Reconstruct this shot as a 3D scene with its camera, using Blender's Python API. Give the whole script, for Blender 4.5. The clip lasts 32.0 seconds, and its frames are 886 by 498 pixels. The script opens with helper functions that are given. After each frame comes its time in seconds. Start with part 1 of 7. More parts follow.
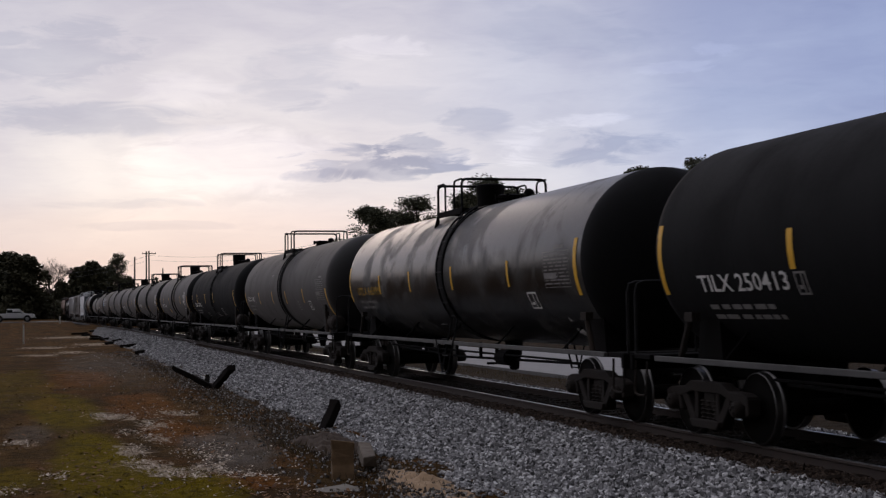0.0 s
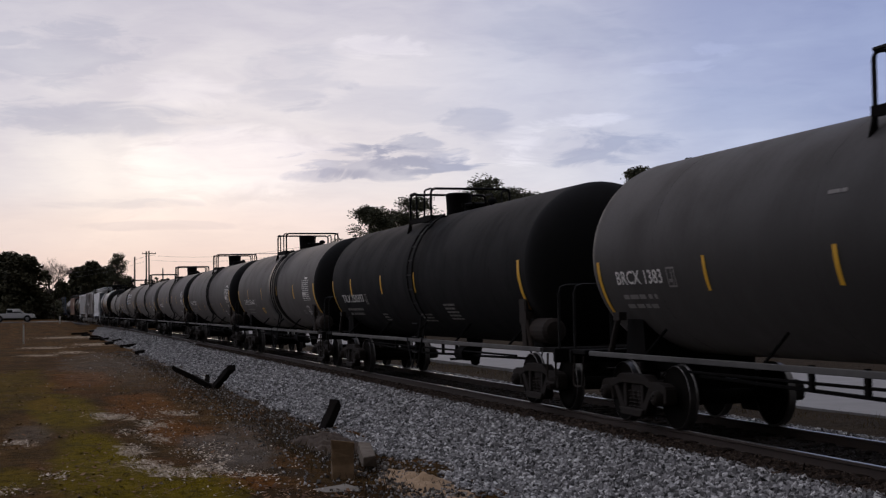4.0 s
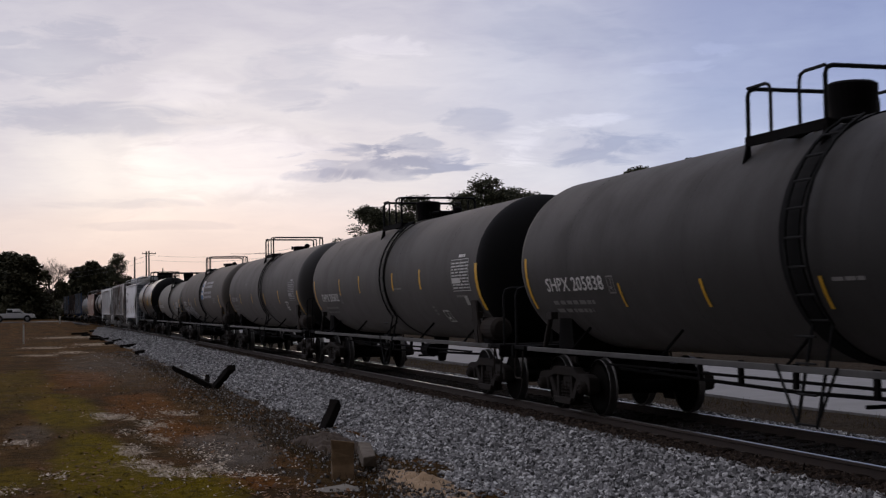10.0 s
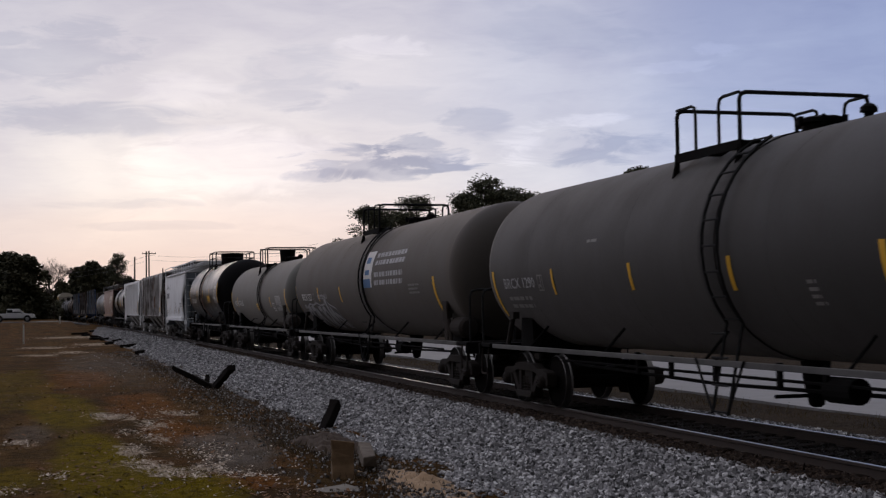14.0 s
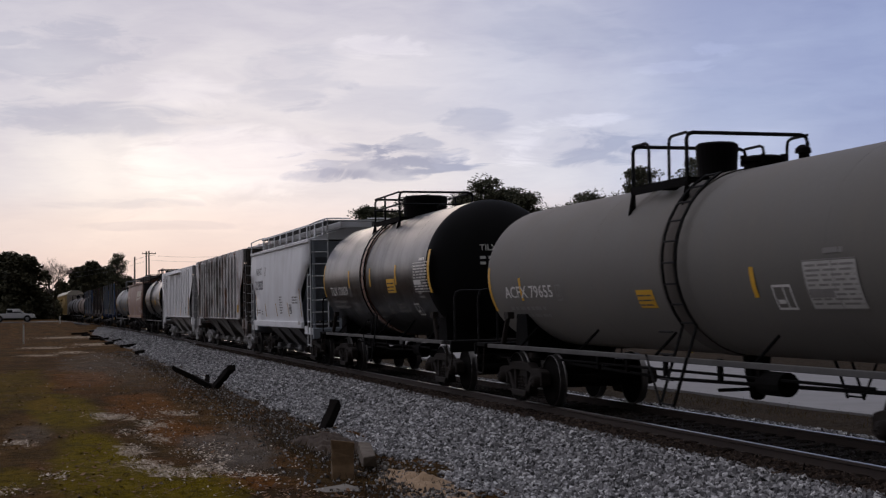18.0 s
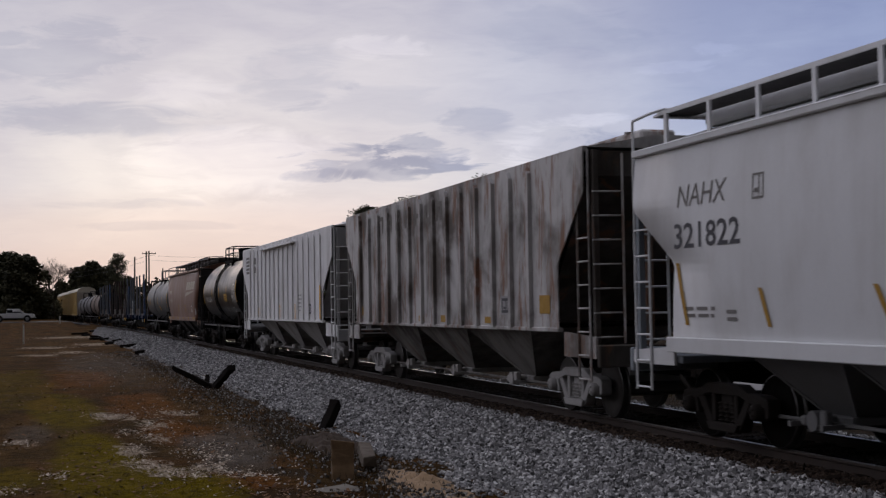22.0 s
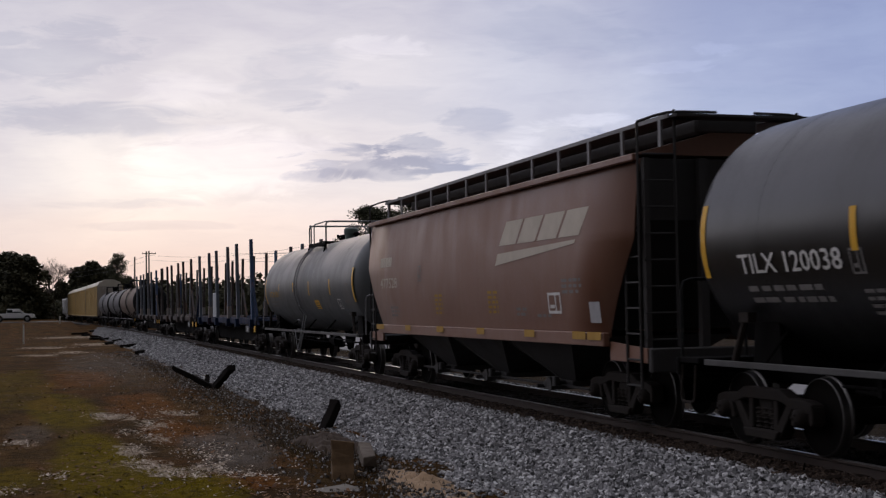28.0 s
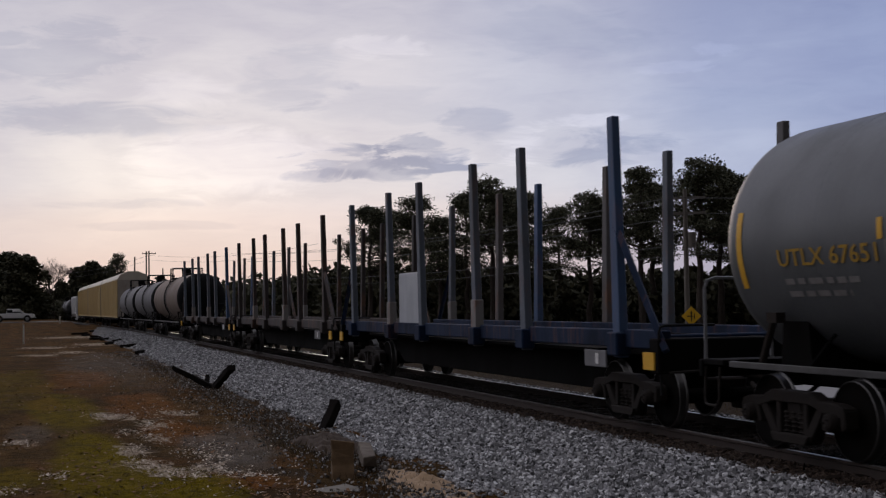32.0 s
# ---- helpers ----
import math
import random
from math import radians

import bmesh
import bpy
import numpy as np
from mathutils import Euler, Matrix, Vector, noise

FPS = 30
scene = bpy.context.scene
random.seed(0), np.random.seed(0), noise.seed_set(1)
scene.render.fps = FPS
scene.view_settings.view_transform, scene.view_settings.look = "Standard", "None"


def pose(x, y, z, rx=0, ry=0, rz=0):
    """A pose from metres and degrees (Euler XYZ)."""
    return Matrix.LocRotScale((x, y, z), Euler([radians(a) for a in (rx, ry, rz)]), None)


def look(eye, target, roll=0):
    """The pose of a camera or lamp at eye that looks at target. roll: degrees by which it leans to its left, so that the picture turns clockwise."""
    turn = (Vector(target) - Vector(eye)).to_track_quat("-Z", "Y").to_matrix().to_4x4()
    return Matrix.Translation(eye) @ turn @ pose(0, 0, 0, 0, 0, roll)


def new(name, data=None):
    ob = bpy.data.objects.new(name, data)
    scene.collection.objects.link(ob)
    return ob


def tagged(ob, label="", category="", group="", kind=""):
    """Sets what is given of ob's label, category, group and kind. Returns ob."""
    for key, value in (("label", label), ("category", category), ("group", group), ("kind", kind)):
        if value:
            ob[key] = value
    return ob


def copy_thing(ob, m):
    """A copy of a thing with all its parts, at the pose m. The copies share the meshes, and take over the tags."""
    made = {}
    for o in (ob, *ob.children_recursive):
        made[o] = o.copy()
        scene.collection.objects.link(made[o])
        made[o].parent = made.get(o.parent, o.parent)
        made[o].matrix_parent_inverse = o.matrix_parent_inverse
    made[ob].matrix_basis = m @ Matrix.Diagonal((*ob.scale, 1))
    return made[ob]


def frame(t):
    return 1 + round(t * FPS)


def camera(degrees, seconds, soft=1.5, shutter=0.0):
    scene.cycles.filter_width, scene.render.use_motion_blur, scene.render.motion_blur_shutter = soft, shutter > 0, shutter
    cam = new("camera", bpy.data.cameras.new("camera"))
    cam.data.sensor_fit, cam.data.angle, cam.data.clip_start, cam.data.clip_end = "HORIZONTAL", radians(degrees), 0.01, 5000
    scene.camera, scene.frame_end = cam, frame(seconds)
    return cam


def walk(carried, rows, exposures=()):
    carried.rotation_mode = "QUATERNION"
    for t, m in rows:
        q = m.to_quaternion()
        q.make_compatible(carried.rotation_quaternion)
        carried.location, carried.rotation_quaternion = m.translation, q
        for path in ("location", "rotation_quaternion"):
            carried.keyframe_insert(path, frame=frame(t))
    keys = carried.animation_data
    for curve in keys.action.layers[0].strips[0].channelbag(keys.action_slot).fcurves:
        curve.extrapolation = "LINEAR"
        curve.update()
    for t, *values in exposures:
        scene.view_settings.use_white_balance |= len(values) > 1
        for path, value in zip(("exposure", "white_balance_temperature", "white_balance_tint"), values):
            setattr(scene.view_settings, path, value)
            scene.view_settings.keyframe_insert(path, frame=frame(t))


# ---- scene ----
EYE = Vector((0.0, 0.0, 1.825))
cam = camera(36.55, 32.0, soft=1.25, shutter=0.18)
YAW, TILT = radians(16.644), radians(2.394)
AHEAD = Vector((math.sin(YAW) * math.cos(TILT), math.cos(YAW) * math.cos(TILT), math.sin(TILT)))
walk(cam, [(0, look(EYE, EYE + AHEAD, -0.893)), (32, look(EYE, EYE + AHEAD, -0.893))], exposures=[(0, -0.03), (20.3, -0.03), (22, -0.15), (24, -0.10), (25, -0.18), (27.5, -0.02), (29, 0.05), (30, 0.02), (32, -0.14)])

# ---------------------------------------------------------------- world and sun
# dusk: the glow stands low over the line ahead, the sky behind the camera is dim
GLOW_AZ, GLOW_EL = radians(6.5), radians(5.0)


class Nodes:
    """Small helper to lay out node trees."""

    def __init__(self, tree):
        self.t = tree
        tree.nodes.clear()

    def add(self, kind, **values):
        n = self.t.nodes.new(kind)
        for k, v in values.items():
            if k in n.inputs.keys():
                n.inputs[k].default_value = v
            else:
                setattr(n, k, v)
        return n

    def link(self, a, b):
        self.t.links.new(a, b)

    def math(self, op, a, b=None, clamp=False):
        n = self.t.nodes.new("ShaderNodeMath")
        n.operation, n.use_clamp = op, clamp
        for i, v in enumerate((a, b)):
            if v is None:
                continue
            if isinstance(v, (int, float)):
                n.inputs[i].default_value = v
            else:
                self.link(v, n.inputs[i])
        return n.outputs[0]

    def ramp(self, fac, stops, mode="EASE"):
        n = self.t.nodes.new("ShaderNodeValToRGB")
        n.color_ramp.interpolation = mode
        el = n.color_ramp.elements
        while len(el) < len(stops):
            el.new(0.5)
        for e, (p, c) in zip(el, stops):
            e.position = p
            e.color = (*c, 1) if not isinstance(c, (int, float)) else (c, c, c, 1)
        self.link(fac, n.inputs[0])
        return n.outputs[0]

    def mix(self, fac, a, b, blend="MIX"):
        n = self.t.nodes.new("ShaderNodeMix")
        n.data_type, n.blend_type = "RGBA", blend
        for i, v in ((0, fac), (6, a), (7, b)):
            if isinstance(v, (int, float)):
                n.inputs[i].default_value = v
            elif isinstance(v, tuple):
                n.inputs[i].default_value = (*v, 1)
            else:
                self.link(v, n.inputs[i])
        return n.outputs[2]

    def noise(self, vec, scale, detail=4.0, rough=0.55, distort=0.0):
        n = self.add("ShaderNodeTexNoise", Scale=scale, Detail=detail, Roughness=rough, Distortion=distort)
        if vec is not None:
            self.link(vec, n.inputs["Vector"])
        return n.outputs[0]

    def mapping(self, vec, scale=(1, 1, 1), loc=(0, 0, 0), rot=(0, 0, 0)):
        n = self.add("ShaderNodeMapping")
        n.inputs["Scale"].default_value, n.inputs["Location"].default_value, n.inputs["Rotation"].default_value = scale, loc, rot
        self.link(vec, n.inputs[0])
        return n.outputs[0]


def build_world():
    w = bpy.data.worlds.new("dusk_sky")
    scene.world = w
    w.use_nodes = True
    n = Nodes(w.node_tree)
    way = n.add("ShaderNodeTexCoord").outputs["Generated"]
    xyz = n.add("ShaderNodeSeparateXYZ")
    n.link(way, xyz.inputs[0])
    x, y, z = xyz.outputs
    up = n.math("MAXIMUM", z, 0.0)
    az = n.math("ARCTAN2", x, y)                      # radians, right of the line
    el = n.math("ARCSINE", z)
    # clear sky of a very low sun
    sky = n.add("ShaderNodeTexSky", sky_type="NISHITA", sun_disc=False, sun_elevation=radians(7.0), sun_rotation=GLOW_AZ,
                altitude=50.0, air_density=1.2, dust_density=2.0, ozone_density=1.5)
    # thin cloud sheet: colour by height, then by the angle from the glow
    low = n.ramp(n.math("MULTIPLY", el, 1.0 / radians(15)), [(0.0, (0.61, 0.51, 0.51)), (0.10, (0.735, 0.615, 0.60)), (0.22, (0.80, 0.71, 0.70)), (0.36, (0.82, 0.79, 0.81)),
                 (0.6, (0.70, 0.69, 0.76)), (1.0, (0.58, 0.575, 0.67))])
    side = n.ramp(n.math("MULTIPLY", n.math("ADD", az, radians(5)), 1.0 / radians(90)), [(0.0, (0.92, 0.92, 0.95)), (0.08, (1.0, 1.0, 1.0)), (0.21, (0.97, 0.975, 1.0)),
                  (0.29, (0.82, 0.87, 0.97)), (0.38, (0.58, 0.68, 0.90)), (0.45, (0.47, 0.57, 0.82)), (0.55, (0.50, 0.58, 0.76)), (0.85, (0.80, 0.80, 0.80))])
    sheet = n.mix(1.0, low, side, "MULTIPLY")
    # away from the glow and overhead the cloud dims
    gd = (math.sin(GLOW_AZ) * math.cos(GLOW_EL), math.cos(GLOW_AZ) * math.cos(GLOW_EL), math.sin(GLOW_EL))
    dot = n.add("ShaderNodeVectorMath", operation="DOT_PRODUCT")
    n.link(way, dot.inputs[0])
    dot.inputs[1].default_value = gd
    d = dot.outputs["Value"]
    dim = n.ramp(n.math("ADD", n.math("MULTIPLY", d, 0.5), 0.5), [(0.0, 0.13), (0.25, 0.20), (0.40, 0.62), (0.47, 1.12), (0.54, 1.28), (0.70, 1.28), (0.90, 1.03), (1.0, 1.0)], "LINEAR")
    sheet = n.mix(1.0, sheet, dim, "MULTIPLY")
    # the open west, left of the line, holds more of the glow
    west = n.ramp(n.math("MULTIPLY", n.math("ADD", az, radians(100)), 1.0 / radians(100)), [(0.0, 1.2), (0.35, 1.42), (0.75, 1.38), (0.93, 1.0)])
    sheet = n.mix(1.0, sheet, west, "MULTIPLY")
    # a cloud sheet is brighter overhead than low down, away from the glow
    lift = n.math("ADD", n.math("MULTIPLY", up, 0.95), 0.62)
    away = n.ramp(n.math("ADD", n.math("MULTIPLY", d, 0.5), 0.5), [(0.60, 1.0), (0.90, 0.0)])
    sheet = n.mix(away, sheet, n.mix(1.0, sheet, lift, "MULTIPLY"))
    cool = n.ramp(n.math("ADD", n.math("MULTIPLY", d, 0.5), 0.5), [(0.0, (0.96, 0.97, 0.92)), (0.7, (1.02, 1.0, 0.93)), (0.93, (1, 1, 1))], "LINEAR")
    sheet = n.mix(1.0, sheet, cool, "MULTIPLY")
    # cloud bands: seen nearly edge-on, so drawn out level
    comb = n.add("ShaderNodeCombineXYZ")
    n.link(az, comb.inputs[0])
    n.link(n.math("MULTIPLY", el, 2.6), comb.inputs[1])
    flat = comb.outputs[0]
    big = n.noise(n.mapping(flat, loc=(3.3, 1.2, 0)), 5.5, 4, 0.52, 0.5)
    small = n.noise(n.mapping(flat, scale=(1, 1.5, 1), loc=(1.1, 4.2, 0), rot=(0, 0, -0.25)), 19.0, 6, 0.6, 0.7)
    veil = n.math("ADD", n.math("MULTIPLY", big, 0.75), n.math("MULTIPLY", small, 0.25))
    grey = n.ramp(veil, [(0.40, 0.0), (0.62, 1.0)])
    high = n.ramp(n.math("MULTIPLY", el, 1.0 / radians(12)), [(0.15, 0.25), (0.6, 1.0)])
    cloud = n.mix(1.0, sheet, (0.80, 0.81, 0.88), "MULTIPLY")
    sheet = n.mix(n.math("MULTIPLY", n.math("MULTIPLY", grey, high), 0.75), sheet, cloud)
    light = n.ramp(veil, [(0.30, 1.0), (0.46, 0.0)])
    sheet = n.mix(n.math("MULTIPLY", light, 0.32), sheet, n.mix(1.0, sheet, (1.22, 1.19, 1.14), "MULTIPLY"))

    # single cloud bodies: (azimuth, elevation, half width, half height, weight), degrees
    def body(a, e, w_, h_, rough_):
        da = n.math("MULTIPLY", n.math("SUBTRACT", az, radians(a)), 1.0 / radians(w_))
        de = n.math("MULTIPLY", n.math("SUBTRACT", el, radians(e)), 1.0 / radians(h_))
        r2 = n.math("ADD", n.math("MULTIPLY", da, da), n.math("MULTIPLY", de, de))
        edge = n.math("MULTIPLY", n.math("SUBTRACT", small, 0.5), rough_)
        return n.ramp(n.math("ADD", r2, edge), [(0.15, 1.0), (1.0, 0.0)])

    wisp = n.noise(n.mapping(flat, scale=(1, 2.4, 1), loc=(6.1, 2.2, 0), rot=(0, 0, -0.5)), 34.0, 5, 0.62, 1.0)
    dark = [(13.9, 6.0, 4.0, 0.72, 6.0, 0.8), (15.8, 6.35, 2.2, 0.8, 6.0, 0.75), (11.6, 5.6, 2.2, 0.35, 4.0, 0.7), (18.2, 7.7, 1.6, 0.9, 4.0, 0.5), (14.3, 8.5, 4.0, 0.9, 3.0, 0.28), (10.4, 9.8, 2.6, 1.6, 3.0, 0.4),
            (2.0, 7.9, 6.0, 0.85, 3.0, 0.65), (0.6, 10.6, 4.2, 1.5, 4.5, 0.45), (23.4, 6.6, 3.2, 0.85, 4.0, 0.75), (21.8, 11.4, 4.5, 1.2, 3.5, 0.3), (29.0, 8.0, 5.0, 1.2, 3.0, 0.25), (2.5, 4.4, 4.0, 0.28, 4.0, 0.35), (5.0, 3.5, 5.0, 0.22, 4.0, 0.3)]
    for a, e, w_, h_, r_, k in dark:
        sheet = n.mix(n.math("MULTIPLY", body(a, e, w_, h_, r_), k), sheet, n.mix(1.0, sheet, (0.57, 0.635, 0.76), "MULTIPLY"))
    bright = [(7.6, 6.2, 5.2, 1.8, 1.6, 1.0), (5.6, 9.2, 2.4, 1.0, 2.5, 0.55), (14.2, 11.0, 2.2, 0.6, 3.5, 0.6), (20.1, 6.7, 1.4, 0.8, 4.5, 0.8), (22.6, 7.75, 2.1, 0.35, 4.5, 0.8), (26.6, 9.8, 1.8, 0.3, 4.5, 0.45), (28.3, 10.5, 0.9, 0.3, 4.5, 0.45), (17.2, 6.2, 1.2, 0.5, 4.0, 0.4), (9.0, 3.9, 8.0, 0.9, 2.0, 0.35)]
    for a, e, w_, h_, r_, k in bright:
        sheet = n.mix(n.math("MULTIPLY", body(a, e, w_, h_, r_), k), sheet, n.mix(1.0, sheet, (1.22, 1.20, 1.17), "MULTIPLY"))
    fibre = n.math("MULTIPLY", n.ramp(wisp, [(0.45, 0.0), (0.70, 1.0)]), 0.12)
    sheet = n.mix(fibre, sheet, n.mix(1.0, sheet, (0.78, 0.80, 0.86), "MULTIPLY"))
    ground = n.mix(n.math("MULTIPLY", z, -40.0, True), sheet, (0.03, 0.028, 0.025))
    total = n.mix(0.997, sky.outputs[0], ground)
    bg = n.add("ShaderNodeBackground")
    n.link(total, bg.inputs[0])
    bg.inputs[1].default_value = 1.0
    n.link(bg.outputs[0], n.add("ShaderNodeOutputWorld").inputs[0])


build_world()
sun = new("sun", bpy.data.lights.new("sun", "SUN"))
sun.data.energy, sun.data.angle, sun.data.color = 0.35, radians(20), (1.0, 0.80, 0.66)
sun.matrix_world = look((0, 0, 50), (-math.sin(GLOW_AZ) * 50, -math.cos(GLOW_AZ) * 50, 50 - 50 * math.tan(radians(8))))


# ---------------------------------------------------------------- materials
def material(name):
    m = bpy.data.materials.new(name)
    m.use_nodes = True
    n = Nodes(m.node_tree)
    out = n.add("ShaderNodeOutputMaterial")
    bsdf = n.add("ShaderNodeBsdfPrincipled")
    n.link(bsdf.outputs[0], out.inputs[0])
    return m, n, bsdf


def bump(n, bsdf, height, strength, distance=0.02):
    b = n.add("ShaderNodeBump", Strength=strength, Distance=distance)
    n.link(height, b.inputs["Height"])
    n.link(b.outputs[0], bsdf.inputs["Normal"])


def paint(name, rgb, rough=0.45, dirt=(0.12, 0.10, 0.085), amount=0.35, rust=0.0, metal=0.0, streak=0.35, cover=(0.40, 0.70), spec=0.5, wavy=0.25, dust=0.0):
    """Weathered paint: large stains, streaks that run down, road dirt and a little rust."""
    m, n, b = material(name)
    co = n.add("ShaderNodeTexCoord").outputs["Object"]
    rnd = n.add("ShaderNodeObjectInfo").outputs["Random"]
    big = n.noise(co, 0.55, 5, 0.6, 0.4)
    run = n.noise(n.mapping(co, scale=(1.0, 1.5, 0.30)), 1.8, 7, 0.62, 0.3)
    fine = n.noise(co, 26.0, 3, 0.6)
    k = n.math("ADD", n.math("MULTIPLY", big, 1 - streak), n.math("MULTIPLY", run, streak))
    stain = n.ramp(k, [(cover[0], 0.0), (cover[1], 1.0)])
    c = n.mix(n.math("MULTIPLY", stain, amount), rgb, dirt)
    c = n.mix(n.math("MULTIPLY", fine, 0.25), c, n.mix(1.0, c, (0.7, 0.7, 0.7), "MULTIPLY"))
    if rust:
        spot = n.ramp(n.noise(n.mapping(co, scale=(1, 2.0, 0.35)), 1.7, 7, 0.7, 0.6), [(0.51, 0.0), (0.64, 1.0)])
        c = n.mix(n.math("MULTIPLY", spot, rust), c, (0.20, 0.082, 0.034))
    c = n.mix(n.math("MULTIPLY", rnd, 0.12), c, n.mix(1.0, c, (0.6, 0.6, 0.6), "MULTIPLY"))
    n.link(c, b.inputs["Base Color"])
    r = n.math("ADD", n.math("MULTIPLY", stain, 0.22), n.math("ADD", n.math("MULTIPLY", fine, 0.12), rough - 0.06), True)
    n.link(r, b.inputs["Roughness"])
    b.inputs["Metallic"].default_value = metal
    b.inputs["Specular IOR Level"].default_value = spec
    b.inputs["Sheen Weight"].default_value = dust          # fine dust that shows at a slant
    b.inputs["Sheen Roughness"].default_value = 0.45
    b.inputs["Sheen Tint"].default_value = (1.0, 0.90, 0.82, 1)
    bump(n, b, n.math("ADD", n.math("MULTIPLY", big, 1.2), n.math("MULTIPLY", fine, 0.12)), wavy, 0.02)
    return m


def plain(name, rgb, rough=0.6, metal=0.0, vary=0.2, scale=12.0, spec=0.3):
    m, n, b = material(name)
    co = n.add("ShaderNodeTexCoord").outputs["Object"]
    t = n.noise(co, scale, 5, 0.6)
    n.link(n.mix(n.math("MULTIPLY", t, vary * 2), rgb, n.mix(1.0, rgb, (0.45, 0.43, 0.4), "MULTIPLY")), b.inputs["Base Color"])
    n.link(n.math("ADD", n.math("MULTIPLY", t, 0.2), rough - 0.1, True), b.inputs["Roughness"])
    b.inputs["Metallic"].default_value = metal
    b.inputs["Specular IOR Level"].default_value = spec
    bump(n, b, t, 0.2, 0.004)
    return m


def islands(name, low, high, rough=0.8, third=None):
    """Loose pieces in one mesh, each with its own shade."""
    m, n, b = material(name)
    r = n.add("ShaderNodeNewGeometry").outputs["Random Per Island"]
    stops = [(0.0, low), (1.0, high)] if third is None else [(0.0, low), (0.7, high), (1.0, third)]
    c = n.ramp(r, stops, "LINEAR")
    t = n.noise(n.add("ShaderNodeTexCoord").outputs["Object"], 40.0, 2)
    n.link(n.mix(n.math("MULTIPLY", t, 0.5), c, n.mix(1.0, c, (0.5, 0.5, 0.5), "MULTIPLY")), b.inputs["Base Color"])
    b.inputs["Roughness"].default_value = rough
    b.inputs["Specular IOR Level"].default_value = 0.25
    return m


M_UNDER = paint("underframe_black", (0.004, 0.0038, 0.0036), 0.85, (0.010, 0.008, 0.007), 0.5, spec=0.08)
M_TRUCK = paint("truck_iron", (0.020, 0.0165, 0.014), 0.8, (0.040, 0.029, 0.022), 0.6, spec=0.15)
M_TRUCK_DUST = paint("truck_dusty", (0.34, 0.33, 0.32), 0.85, (0.15, 0.14, 0.13), 0.7)
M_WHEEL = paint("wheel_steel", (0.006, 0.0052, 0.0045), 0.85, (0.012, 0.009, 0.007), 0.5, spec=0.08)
M_WHEEL_DUST = paint("wheel_dusty", (0.105, 0.098, 0.092), 0.85, (0.05, 0.045, 0.04), 0.7, spec=0.15)
M_TREAD = plain("tread_steel", (0.13, 0.125, 0.12), 0.45, 1.0, 0.1, 20)
M_RAILING = plain("railing_black", (0.008, 0.008, 0.008), 0.7, spec=0.15)
M_SILL = paint("sill_edge_grey", (0.06, 0.058, 0.055), 0.6, (0.02, 0.018, 0.016), 0.5)
M_YELLOW = plain("yellow_reflector", (0.72, 0.40, 0.03), 0.5, 0, 0.2, 5)
M_WHITE = plain("white_lettering", (0.74, 0.73, 0.70), 0.7, 0, 0.35, 6)
M_PLATE = plain("white_plate", (0.50, 0.49, 0.46), 0.7, 0, 0.4, 5)
M_GREYTEXT = plain("faded_lettering", (0.24, 0.23, 0.22), 0.8, 0, 0.35, 6)
M_DARKTEXT = plain("dark_lettering", (0.10, 0.10, 0.11), 0.8, 0, 0.3, 6)
M_YTEXT = plain("yellow_lettering", (0.42, 0.25, 0.03), 0.7, 0, 0.3, 6)
M_RED = plain("red_lettering", (0.55, 0.08, 0.06), 0.6)


def rail_material():
    m, n, b = material("rail_steel")
    co = n.add("ShaderNodeTexCoord").outputs["Object"]
    z = n.add("ShaderNodeSeparateXYZ")
    n.link(n.add("ShaderNodeNewGeometry").outputs["Normal"], z.inputs[0])
    top = n.ramp(z.outputs[2], [(0.75, 0.0), (0.95, 1.0)])
    hgt = n.add("ShaderNodeSeparateXYZ")
    n.link(co, hgt.inputs[0])
    head_ = n.ramp(n.math("ADD", n.math("MULTIPLY", hgt.outputs[2], 10), 1.0), [(0.70, 0.0), (0.80, 1.0)])
    shine = n.math("MULTIPLY", top, head_)
    t = n.noise(co, 8.0, 4)
    c = n.mix(t, (0.018, 0.0115, 0.0085), (0.040, 0.023, 0.0145))
    n.link(n.mix(shine, c, (0.55, 0.54, 0.52)), b.inputs["Base Color"])
    n.link(shine, b.inputs["Metallic"])
    n.link(n.math("ADD", n.math("MULTIPLY", shine, -0.55), 0.85), b.inputs["Roughness"])
    return m


